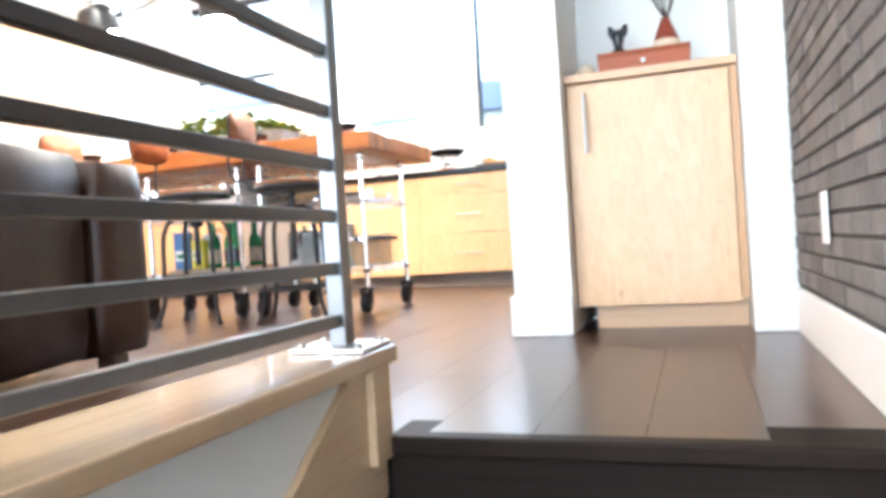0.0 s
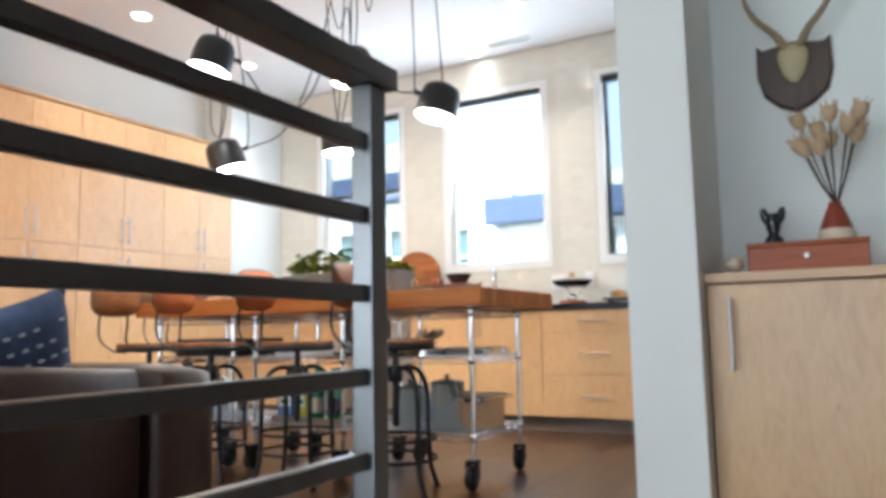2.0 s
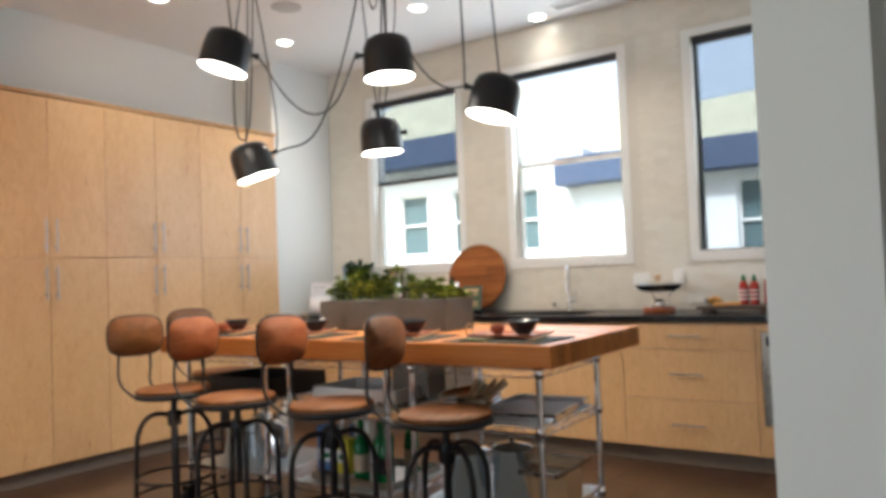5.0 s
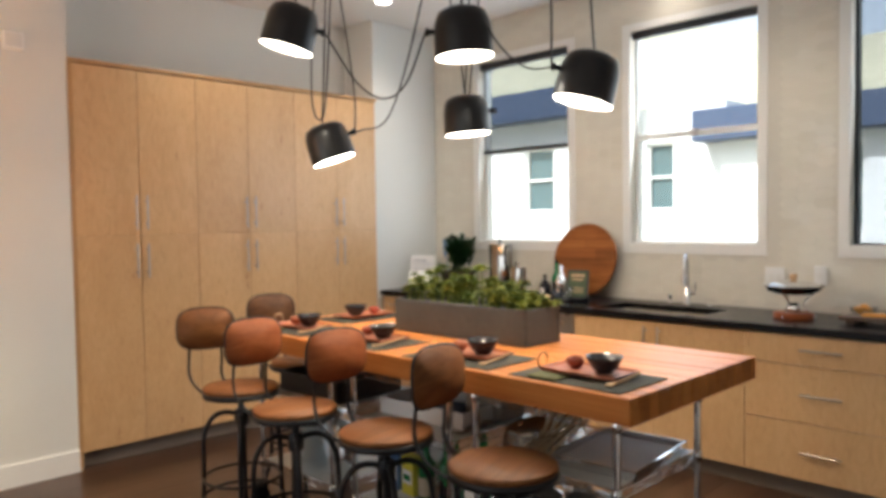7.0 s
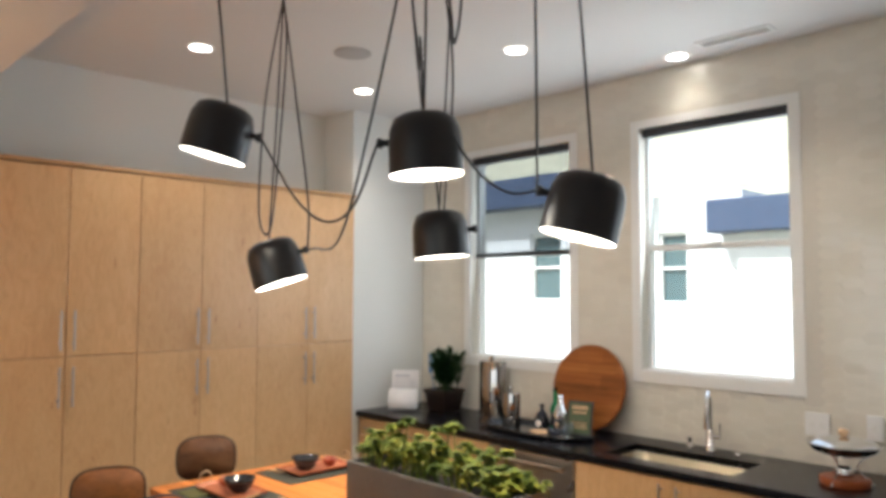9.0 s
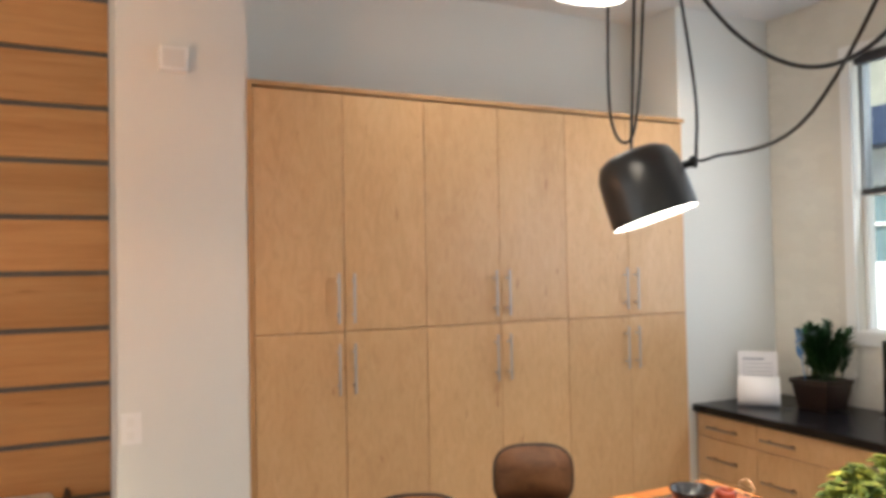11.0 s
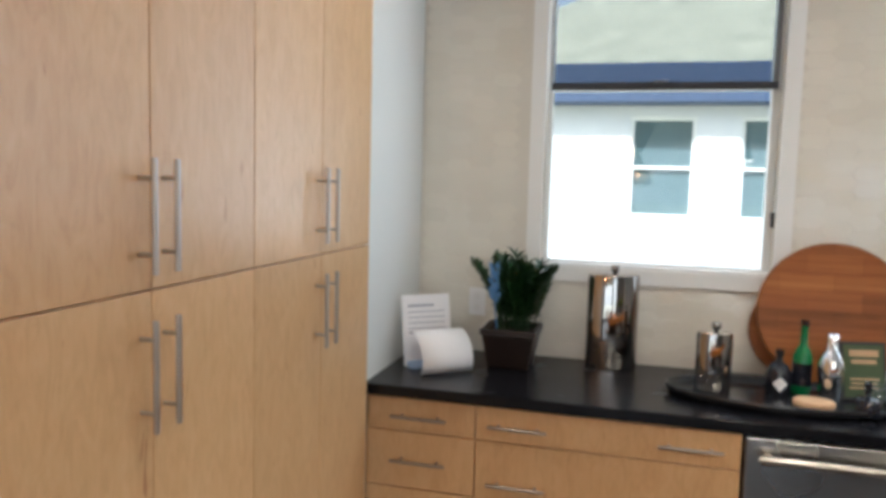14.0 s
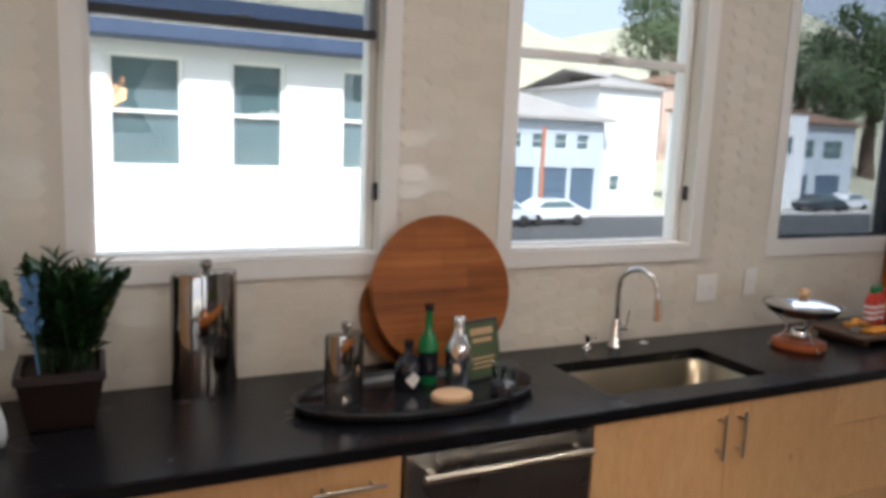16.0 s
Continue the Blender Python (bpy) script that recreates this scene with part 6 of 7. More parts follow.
def setting(x, y, turn, full, label):
    m = thing("placemat", pose(x, y, PZ, 0, 0, turn), label + " cloth placemat on the table", "placemat", "place settings")
    bm = bmesh.new(); box(bm, -0.225, 0.225, -0.15, 0.15, 0, 0.004, 0.0015, 1); part("mat", bm, MAT_CLOTH, m)
    zz = PZ + 0.0045
    R_ = Matrix.Rotation(radians(turn), 3, "Z")
    def at(dx, dy, h=0.0):
        v = R_ @ Vector((dx, dy, 0))
        return pose(x + v.x, y + v.y, zz + h, 0, 0, turn)
    n_ = thing("napkin", at(-0.085, -0.10), "folded olive green napkin lying on the placemat", "napkin", "place settings")
    bm = bmesh.new(); box(bm, -0.06, 0.06, -0.045, 0.045, 0, 0.008, 0.003, 1); part("cloth", bm, NAPKIN, n_)
    p = thing("plate", at(0.0, 0.015), "rectangular terracotta plate on the placemat", "plate", "place settings")
    bm = bmesh.new()
    rings = []
    for s_, z_ in ((0.85, 0.009), (0.95, 0.012), (1.0, 0.022), (0.97, 0.023), (0.9, 0.015), (0.5, 0.014)):
        rings.append([bm.verts.new((0.15 * s_ * sx * (1 if abs(k) else 0.9), 0.085 * s_ * sy, z_)) for sx, sy, k in ((-1, -1, 1), (1, -1, 1), (1, 1, 1), (-1, 1, 1))])
    for a, c in zip(rings, rings[1:]):
        for i in range(4):
            bm.faces.new((a[i], a[(i + 1) % 4], c[(i + 1) % 4], c[i]))
    bm.faces.new(rings[0]); bm.faces.new(rings[-1])
    part("dish", bm, PLATE, p)
    b_ = thing("bowl", at(0.06, 0.02, 0.0155), "small black glazed bowl on the terracotta plate", "bowl", "place settings")
    bm = bmesh.new(); lathe(bm, [(0.028, 0), (0.03, 0.004), (0.046, 0.02), (0.062, 0.05), (0.064, 0.058), (0.060, 0.058), (0.044, 0.024), (0.02, 0.012)], 28)
    part("bowl_body", bm, BOWL, b_)
    r_ = thing("tea_cup", at(-0.065, 0.03, 0.0155), "small round red-brown cup on the plate", "cup", "place settings")
    bm = bmesh.new(); lathe(bm, [(0.016, 0), (0.028, 0.012), (0.032, 0.026), (0.028, 0.038), (0.024, 0.038), (0.026, 0.026), (0.015, 0.008)], 20)
    part("cup_body", bm, TERRA if full else PLATE, r_)
    s_ = thing("spoon", at(0.155, 0.0, 0.002), "bent tan wooden spoon leaning beside the bowl", "spoon", "place settings")
    bm = bmesh.new(); tube(bm, bezier([(0.0, -0.08, 0.004), (0.01, -0.02, 0.012), (0.03, 0.04, 0.028)], 5), 0.004, 6); lathe(bm, [(0.002, -0.004), (0.016, 0), (0.014, 0.004)], 12, (0.0, -0.095, 0.004), None, 1, 1.3)
    part("handle", bm, CORK, s_)
    k_ = thing("napkin_ring", at(-0.185, 0.0, 0.001), "curled tan rattan napkin ring", "napkin ring", "place settings")
    bm = bmesh.new(); tube(bm, [(0.0, 0.028 * math.cos(a), 0.031 + 0.028 * math.sin(a)) for a in [2 * math.pi * i / 16 for i in range(16)]], 0.003, 6, True)
    part("loop", bm, CORK, k_)


setting(3.20, 3.635, 0, True, "slate grey")
setting(2.65, 3.63, 2, False, "slate grey woven")
setting(2.04, 3.64, -2, True, "slate grey")
setting(1.46, 3.64, 1, False, "slate grey woven")
setting(1.36, 4.13, -90, True, "slate grey turned sideways")

# ---- on the carts ----
PALE_SPOON = wood("pale_spoon_wood", (0.42, 0.30, 0.17), (0.52, 0.39, 0.24), (0.60, 0.47, 0.31), "y", 0.4)
SH = (0.247, 0.607)   # tops of the lower and middle wire shelves


def tray(x, y, z, w, d, h, mat, label, turn=0, fill=None):
    t = thing("metal_tray", pose(x, y, z, 0, 0, turn), label, "tray", "trays on the carts")
    bm = bmesh.new()
    box(bm, -w / 2, w / 2, -d / 2, d / 2, 0, 0.004)
    for q in ((-w / 2, w / 2, -d / 2, -d / 2 + 0.006), (-w / 2, w / 2, d / 2 - 0.006, d / 2), (-w / 2, -w / 2 + 0.006, -d / 2, d / 2), (w / 2 - 0.006, w / 2, -d / 2, d / 2)):
        box(bm, *q, 0.002, h)
    part("pan", bm, mat, t)
    if fill:
        block("liner", (-w / 2 + 0.012, w / 2 - 0.012, -d / 2 + 0.012, d / 2 - 0.012, 0.0045, 0.012), fill, t, "pale liner")


tray(3.20, 3.84, SH[1], 0.34, 0.44, 0.032, CHROME, "silver baking tray with a pale liner on the cart", 6, PAPER)
tray(2.31, 3.84, SH[1], 0.50, 0.34, 0.072, WHITE, "deep white tray with a dark blue lining", 3, CLOTH_BLUE)
tray(1.57, 3.81, SH[1], 0.50, 0.40, 0.10, IRON, "black roasting pan on the middle shelf", 0)
tray(2.34, 3.80, SH[0] + 0.0, 0.48, 0.40, 0.03, STEEL, "flat steel tray under jars and bottles", 0)


def platter(x, y, z, rx, ry, turn, tilt, label):
    """A shallow oval steel platter with a broad rolled rim."""
    t = thing("serving_platter", pose(x, y, z, tilt, 0, turn), label, "platter", "steel platters on the cart")
    bm = bmesh.new()
    rows = []
    for k, zz in ((0.72, 0.0), (0.80, 0.004), (0.98, 0.016), (1.0, 0.019), (0.97, 0.018), (0.79, 0.007), (0.70, 0.003), (0.05, 0.003)):
        rows.append([bm.verts.new((rx * k * math.cos(2 * math.pi * i / 36), ry * k * math.sin(2 * math.pi * i / 36), zz)) for i in range(36)])
    skin(bm, rows)
    part("dish", bm, FLASK_STEEL, t, "polished steel dish")


for k in range(4):
    platter(2.91 + 0.008 * k, 3.78 - 0.012 * k, SH[1] + 0.001 + 0.0215 * k, 0.115, 0.20, 4 * k - 6, 0, "polished oval steel platter in a stack on the middle shelf")
for k in range(3):
    platter(2.55, 3.66 + 0.10 * k, SH[1] + 0.001, 0.075, 0.045, 20 * k, 0, "small oval steel dish on the middle shelf")
cr = thing("fabric_bin", pose(2.50, 3.96, SH[1]), "taupe fabric storage bin on the middle shelf", "bin")
bm = bmesh.new(); box(bm, -0.11, 0.11, -0.08, 0.08, 0, 0.18, 0.012, 2); part("bin_body", bm, plain("taupe_cloth", (0.25, 0.21, 0.17), 0.9, fine=200, relief=0.4), cr)
bm = bmesh.new(); box(bm, -0.114, 0.114, -0.084, 0.084, 0.1805, 0.192, 0.004, 1); part("rim", bm, DARK_WOOD, cr, "dark rim")
for k, (x, y, r_, h) in enumerate(((2.93, 3.72, 0.095, 0.19), (3.125, 3.76, 0.088, 0.215), (1.44, 3.72, 0.085, 0.18))):
    t = thing("stock_pot", pose(x, y, SH[0]), "polished steel stock pot on the lower shelf", "pot", "stock pots")
    bm = bmesh.new(); lathe(bm, [(r_ - 0.005, 0), (r_, 0.006), (r_, h), (r_ + 0.004, h + 0.002), (r_ - 0.003, h + 0.002), (r_ - 0.006, 0.01), (0.01, 0.01)], 32); part("pot_body", bm, CHROME, t)
    for s_ in (-1, 1):
        bm = bmesh.new(); tube(bm, bezier([(s_ * r_, -0.03, h * 0.8), (s_ * (r_ + 0.03), 0, h * 0.8), (s_ * r_, 0.03, h * 0.8)], 5), 0.004, 6); part("handle", bm, STEEL, t)
    bm = bmesh.new(); lathe(bm, [(r_ + 0.004, h + 0.003), (r_ - 0.004, h + 0.010), (r_ * 0.5, h + 0.020), (0.012, h + 0.023), (0.012, h + 0.035), (0.018, h + 0.042), (0.004, h + 0.048)], 28); part("lid", bm, FLASK_STEEL, t, "steel lid")

t = thing("wooden_crate", pose(3.285, 3.84, SH[0]), "small pale wooden crate on the lower shelf", "crate")
bm = bmesh.new()
for q in ((-0.07, 0.07, -0.08, -0.07), (-0.07, 0.07, 0.07, 0.08), (-0.08, -0.07, -0.08, 0.08), (0.07, 0.08, -0.08, 0.08)):
    box(bm, *q, 0, 0.13)
box(bm, -0.07, 0.07, -0.07, 0.07, 0.001, 0.008)
part("crate_body", bm, MAPLE_X, t)
tray(3.285, 3.84, SH[0] + 0.1302, 0.17, 0.34, 0.02, CHROME, "shallow steel tray lying on the wooden crate")
t = thing("utensil_bundle", pose(3.27, 3.83, SH[0] + 0.152), "bundle of pale wooden spoons laid on a steel tray", "utensils")
for k in range(6):
    bm = bmesh.new(); tube(bm, [(-0.16, -0.045 + 0.018 * k, 0.006), (0.12, -0.06 + 0.022 * k, 0.008 + 0.002 * (k % 2))], 0.006, 6); part("utensil", bm, PALE_SPOON, t)
t = thing("fork_bundle", pose(3.01, 3.70, SH[1] + 0.062, 0, 0, 0), "loose bundle of tan wooden forks leaning on the platters", "utensils")
rnd = random.Random(31)
for k in range(14):
    bm = bmesh.new()
    x0, y0 = 0.008 * (k - 7) + rnd.uniform(-0.004, 0.004), -0.12 + rnd.uniform(-0.02, 0.02)
    x1, y1 = 0.013 * (k - 7), 0.15 + rnd.uniform(-0.03, 0.03)
    zt = 0.008 + 0.012 * (k % 3)
    tube(bm, bezier([(x0, y0, zt - 0.06), (x0 + 0.002, 0.0, zt - 0.01), (x1, y1 * 0.75, zt + 0.035)], 4), [0.0075, 0.007, 0.006, 0.0045, 0.004, 0.0045, 0.006, 0.0085, 0.009], 6)
    part("fork", bm, PALE_SPOON, t)
rnd = random.Random(2)
for k, (x, y, mat, lb) in enumerate(((2.15, 3.67, BLUE, "blue and white carton"), (2.27, 3.67, plain("yellow_label", (0.62, 0.55, 0.05), 0.5), "yellow-green carton"), (2.21, 3.87, WHITE, "white carton"), (2.15, 3.90, BLUE, "tall blue carton"))):
    t = thing("carton", pose(x, y, SH[0] + 0.0305, 0, 0, rnd.uniform(-10, 10)), lb + " standing in the lower tray", "carton", "cartons on the cart")
    h = rnd.uniform(0.16, 0.22)
    block("box_body", (-0.045, 0.045, -0.03, 0.03, 0, h), mat, t, bevel=0.003)
    block("label_band", (-0.035, 0.035, -0.0315, -0.0302, 0.05, 0.11), PAPER, t, "white label band")
    block("print", (-0.025, 0.025, -0.0325, -0.0317, 0.065, 0.09), GREEN_GLASS, t, "green print bar")
for k, (x, y) in enumerate(((2.37, 3.66), (2.45, 3.70), (2.41, 3.80), (2.52, 3.66), (2.53, 3.84), (2.47, 3.92))):
    t = thing("wine_bottle", pose(x, y, SH[0] + 0.0045), "green glass bottle standing in the lower tray", "bottle", "bottles on the cart")
    bm = bmesh.new(); lathe(bm, [(0.034, 0), (0.036, 0.006), (0.036, 0.17), (0.026, 0.20), (0.014, 0.22), (0.014, 0.28), (0.016, 0.285)], 18); part("body", bm, GREEN_GLASS, t)
    bm = bmesh.new(); lathe(bm, [(0.0368, 0.05), (0.0368, 0.13)], 18); part("label", bm, (CREAM, BLACK_GLASS)[k % 2], t, "paper label")
for k, (x, y) in enumerate(((1.38, 3.93), (1.60, 3.80), (1.74, 3.72))):
    t = thing("steel_canister", pose(x, y, SH[0]), "steel canister on the lower shelf", "canister", "canisters on the cart")
    bm = bmesh.new(); lathe(bm, [(0.055, 0), (0.058, 0.005), (0.058, 0.19), (0.05, 0.2), (0.012, 0.204), (0.012, 0.22)], 24); part("body", bm, CHROME, t)

# ---- outside the windows ----
GZ = -2.9
bm = bmesh.new()
N = 24
vs = {}
for i in range(N + 1):
    for j in range(N + 1):
        x, y = -300 + 800 * (i / N), -200 + 800 * (j / N)
        hill = 60 * max(0.0, min(1.0, (y - 75) / 160)) ** 1.2 * (1.0 + 0.25 * math.sin(x * 0.03) + 0.15 * math.sin(x * 0.011 + 2))
        vs[i, j] = bm.verts.new((x, y, GZ - 0.02 + hill))
for i in range(N):
    for j in range(N):
        f = bm.faces.new((vs[i, j], vs[i + 1, j], vs[i + 1, j + 1], vs[i, j + 1])); f.smooth = True
structure(part("ground", bm, EARTH), "sunlit dry grass ground that rises to a far hill")
bm = bmesh.new(); box(bm, 5.5, 120, 20, 42, GZ - 0.01, GZ + 0.03)
structure(part("road", bm, ASPHALT), "grey asphalt street below the windows")
bm = bmesh.new(); box(bm, 5.5, 120, 42, 45, GZ - 0.01, GZ + 0.15)
structure(part("pavement", bm, plain("pale_concrete", (0.5, 0.48, 0.45), 0.9, scale=1)), "pale concrete pavement")


def house(name, x0, x1, y0, y1, z1, mat, label, openings, roof=None, roof_mat=ROOF, over=0.5, roof_h=1.5, z_base=GZ):
    """A building with its south face at y0; openings: x0, x1, z0, z1, kind."""
    h = tagged(thing(name, pose((x0 + x1) / 2, (y0 + y1) / 2, z_base), label, "building"), "", "")
    cx_, cy_ = (x0 + x1) / 2, (y0 + y1) / 2
    bm = bmesh.new()
    # the south wall is cut round its openings, column by column
    xs_ = sorted({x0, x1, *[o_[0] for o_ in openings], *[o_[1] for o_ in openings]})
    for a_, c_ in zip(xs_, xs_[1:]):
        cuts = sorted((o_[2], o_[3]) for o_ in openings if o_[0] <= a_ + 1e-6 and o_[1] >= c_ - 1e-6)
        zz = z_base
        for lo, hi in cuts + [(z1, z1)]:
            if lo > zz:
                box(bm, a_ - cx_, c_ - cx_, y0 - cy_, y0 + 0.2 - cy_, zz - z_base, lo - z_base)
            zz = hi
    box(bm, x0 - cx_, x1 - cx_, y0 + 0.5 - cy_, y1 - cy_, 0, z1 - z_base)
    box(bm, x0 - cx_, x0 + 0.2 - cx_, y0 + 0.2 - cy_, y0 + 0.5 - cy_, 0, z1 - z_base)
    box(bm, x1 - 0.2 - cx_, x1 - cx_, y0 + 0.2 - cy_, y0 + 0.5 - cy_, 0, z1 - z_base)
    part("wall", bm, mat, h)
    for a_, c_, lo, hi, kind in openings:
        w = part("garage_door" if kind == "g" else "window", bmesh.new(), GARAGE if kind == "g" else DARK_PANE, h, "dark blue garage door" if kind == "g" else "dark glazed window")
        bm = bmesh.new()
        box(bm, a_ - cx_, c_ - cx_, y0 + 0.12 - cy_, y0 + 0.14 - cy_, lo - z_base, hi - z_base)
        bm.to_mesh(w.data); bm.free()
        if kind != "g":
            bm = bmesh.new()
            t_ = 0.05
            for q in ((a_, c_, hi - t_, hi), (a_, c_, lo, lo + t_), (a_, a_ + t_, lo + t_, hi - t_), (c_ - t_, c_, lo + t_, hi - t_), (a_ + t_, c_ - t_, (lo + hi) / 2 - 0.02, (lo + hi) / 2 + 0.02)):
                box(bm, q[0] - cx_, q[1] - cx_, y0 + 0.06 - cy_, y0 + 0.119 - cy_, q[2] - z_base, q[3] - z_base)
            part("frame", bm, TRIM, w)
        else:
            bm = bmesh.new()
            for k in range(1, 4):
                zz = lo + (hi - lo) * k / 4
                box(bm, a_ - cx_, c_ - cx_, y0 + 0.10 - cy_, y0 + 0.119 - cy_, zz - 0.02 - z_base, zz + 0.02 - z_base)
            part("panel_rail", bm, FASCIA, w)
    if roof == "flat":
        bm = bmesh.new(); box(bm, x0 - over - cx_, x1 + over - cx_, y0 - over - cy_, y1 + 0.3 - cy_, z1 - z_base, z1 + roof_h - z_base, 0.02, 1)
        part("roof", bm, roof_mat, h, "deep eaves board")
    elif roof == "hip":
        bm = bmesh.new()
        e = [(x0 - over, y0 - over), (x1 + over, y0 - over), (x1 + over, y1 + over), (x0 - over, y1 + over)]
        lo_ = [bm.verts.new((x - cx_, y - cy_, z1 - z_base)) for x, y in e]
        mid_ = [bm.verts.new((x - cx_, y - cy_, z1 - z_base + 0.2)) for x, y in e]
        r0 = bm.verts.new((x0 + (y1 - y0) / 2 - cx_, 0, z1 - z_base + roof_h)); r1 = bm.verts.new((x1 - (y1 - y0) / 2 - cx_, 0, z1 - z_base + roof_h))
        for i in range(4):
            bm.faces.new((lo_[i], lo_[(i + 1) % 4], mid_[(i + 1) % 4], mid_[i]))
        bm.faces.new((mid_[0], mid_[1], r1, r0)); bm.faces.new((mid_[2], mid_[3], r0, r1)); bm.faces.new((mid_[1], mid_[2], r1)); bm.faces.new((mid_[3], mid_[0], r0))
        bm.faces.new(list(reversed(lo_)))
        part("roof", bm, roof_mat, h)
    return h


house("neighbour_house", -0.55, 4.35, 13.0, 19, 2.66, STUCCO, "white stucco neighbour house with a deep navy eaves board",
      [(0.68, 1.50, 1.22, 2.53, "w"), (2.03, 2.70, 1.22, 2.53, "w"), (3.42, 4.1, 1.22, 2.53, "w")], "flat", FASCIA, 0.35, 0.5)
house("neighbour_wing", -11.0, -0.56, 13.15, 19, 3.35, STUCCO, "taller white stucco wing with grey-green windows",
      [(-7.4, -6.5, 1.6, 2.86, "w"), (-4.67, -3.95, 1.6, 2.86, "w"), (-3.38, -2.7, 1.6, 2.86, "w"), (-1.98, -1.45, 1.58, 2.75, "w")], None)
fb = thing("eaves_board", pose(-6.5, 12.9, 3.35), "navy painted eaves board along the taller wing", "eaves")
block("board", (-4.6, 4.4, -0.25, 0.24, 0, 0.55), FASCIA, fb, bevel=0.01)
ops = [(24.6 + 1.75 * k, 25.6 + 1.75 * k, 1.3, 2.3, "w") for k in range(4)] + [(24.4, 26.6, GZ, 0.1, "g"), (27.0, 29.2, GZ, 0.1, "g"), (29.5, 31.4, GZ, 0.1, "g")]
house("street_house", 18.0, 32.0, 45, 55, 3.2, STUCCO_B, "pale blue-grey street house over dark garage doors", ops, "hip", ROOF, 0.6, 2.2)
house("white_house", 32.2, 37.5, 46, 56, 5.6, STUCCO, "white plastered two-storey street house", [(33.5, 34.4, -1.5, -0.4, "w")], "hip", ROOF, 0.4, 1.6)
house("corner_house", 48.3, 54.2, 47, 57, 4.9, STUCCO, "white two-storey corner house with small windows",
      [(49.0, 49.8, 1.5, 3.0, "w"), (50.9, 51.7, 1.5, 3.0, "w"), (52.0, 52.8, 1.5, 3.0, "w"), (51.0, 51.5, -1.4, -0.3, "w")], "flat", ROOF_BROWN, 0.2, 0.25)
house("balcony_house", 54.8, 63, 49, 58, 4.2, STUCCO_B, "cream house with dark openings under a brown roof",
      [(55.6, 58.0, 1.2, 2.9, "w"), (59.0, 61.6, 1.2, 2.9, "w"), (55.6, 57.4, GZ + 0.2, -0.2, "g"), (58.4, 61.6, GZ + 0.2, -0.2, "g")], "hip", ROOF_BROWN, 0.6, 1.6)
house("hill_house", 66, 78, 78, 88, 9.5, plain("pink_stucco", (0.62, 0.45, 0.38), 0.9), "pink stucco house up the hill behind trees", [(68, 70, 5, 7, "w"), (73, 75, 5, 7, "w")], "hip", ROOF_BROWN, 0.6, 2.0)
bm = bmesh.new(); tube(bm, [(24.3, 40.5, GZ), (24.3, 40.5, 2.6)], [0.14, 0.11], 10)
o = part("street_pole", bm, POLE); tagged(o, "rust-coloured street pole by the road", "pole")


def tree(name, x, y, z, h, r, seed, label):
    rn = random.Random(seed)
    t = thing(name, pose(x, y, z), label, "tree", "trees on the hillside")
    bm = bmesh.new()
    tube(bm, bezier([(0, 0, 0), (rn.uniform(-.3, .3), rn.uniform(-.3, .3), h * 0.3), (rn.uniform(-.5, .5), 0, h * 0.62)], 4), [0.05 * h * (1 - 0.07 * i) for i in range(9)], 8)
    tips = []
    for k in range(7):
        a, zz = rn.uniform(0, 6.28), h * rn.uniform(0.28, 0.6)
        e = Vector((math.cos(a) * r * 0.7, math.sin(a) * r * 0.7, zz + h * rn.uniform(0.12, 0.28)))
        tube(bm, bezier([(0, 0, zz), e * 0.5 + Vector((0, 0, zz * 0.5)), e], 3), [0.016 * h * (1 - 0.13 * i) for i in range(7)], 6)
        tips.append(e)
    part("trunk", bm, BARK, t)
    cl_ = [Vector((rn.gauss(0, r * 0.42), rn.gauss(0, r * 0.42), h * rn.uniform(0.42, 0.92))) for k in range(16)] + tips
    verts, faces = [], []
    for c_ in cl_:
        rc = r * rn.uniform(0.22, 0.42)
        for k in range(230):
            d_ = Vector((rn.gauss(0, 1), rn.gauss(0, 1), rn.gauss(0, 0.8))).normalized() * rc * rn.uniform(0.45, 1.0)
            p = c_ + d_
            u_ = Vector((rn.uniform(-1, 1), rn.uniform(-1, 1), rn.uniform(-1, 1))).normalized()
            w_ = u_.orthogonal().normalized()
            s_ = rn.uniform(0.10, 0.22) * r * 0.22
            b0 = len(verts)
            verts += [p - u_ * s_, p + w_ * s_ * 0.5, p + u_ * s_, p - w_ * s_ * 0.5]
            faces.append((b0, b0 + 1, b0 + 2, b0 + 3))
    me = bpy.data.meshes.new("crown")
    me.from_pydata([tuple(v) for v in verts], [], faces)
    me.materials.append(TREE_LEAF)
    c_ = new("crown", me)
    c_.parent = t
    tagged(c_, "uneven dark green crown", kind="stuff")
    return t


def hz(x, y):
    return GZ - 0.02 + 60 * max(0.0, min(1.0, (y - 75) / 160)) ** 1.2 * (1.0 + 0.25 * math.sin(x * 0.03) + 0.15 * math.sin(x * 0.011 + 2))


rnd = random.Random(77)
T0 = tree("tree", 81, 70, GZ, 20, 7.5, 1, "tall dark evergreen tree behind the street houses")
T1 = tree("tree", 92, 72, GZ, 23, 8.5, 2, "broad dark green tree behind the street houses")
for k, (x, y, s_) in enumerate(((62, 82, 0.55), (101, 74, 1.1), (72, 74, 0.75), (106, 84, 1.0), (60, 130, 0.9), (90, 100, 1.1), (74, 150, 0.9), (66, 165, 1.0), (100, 120, 1.2))):
    o = copy_thing((T0, T1)[k % 2], pose(x, y, hz(x, y) - 0.5, 0, 0, 67 * k))
    o.scale = (s_, s_, s_)


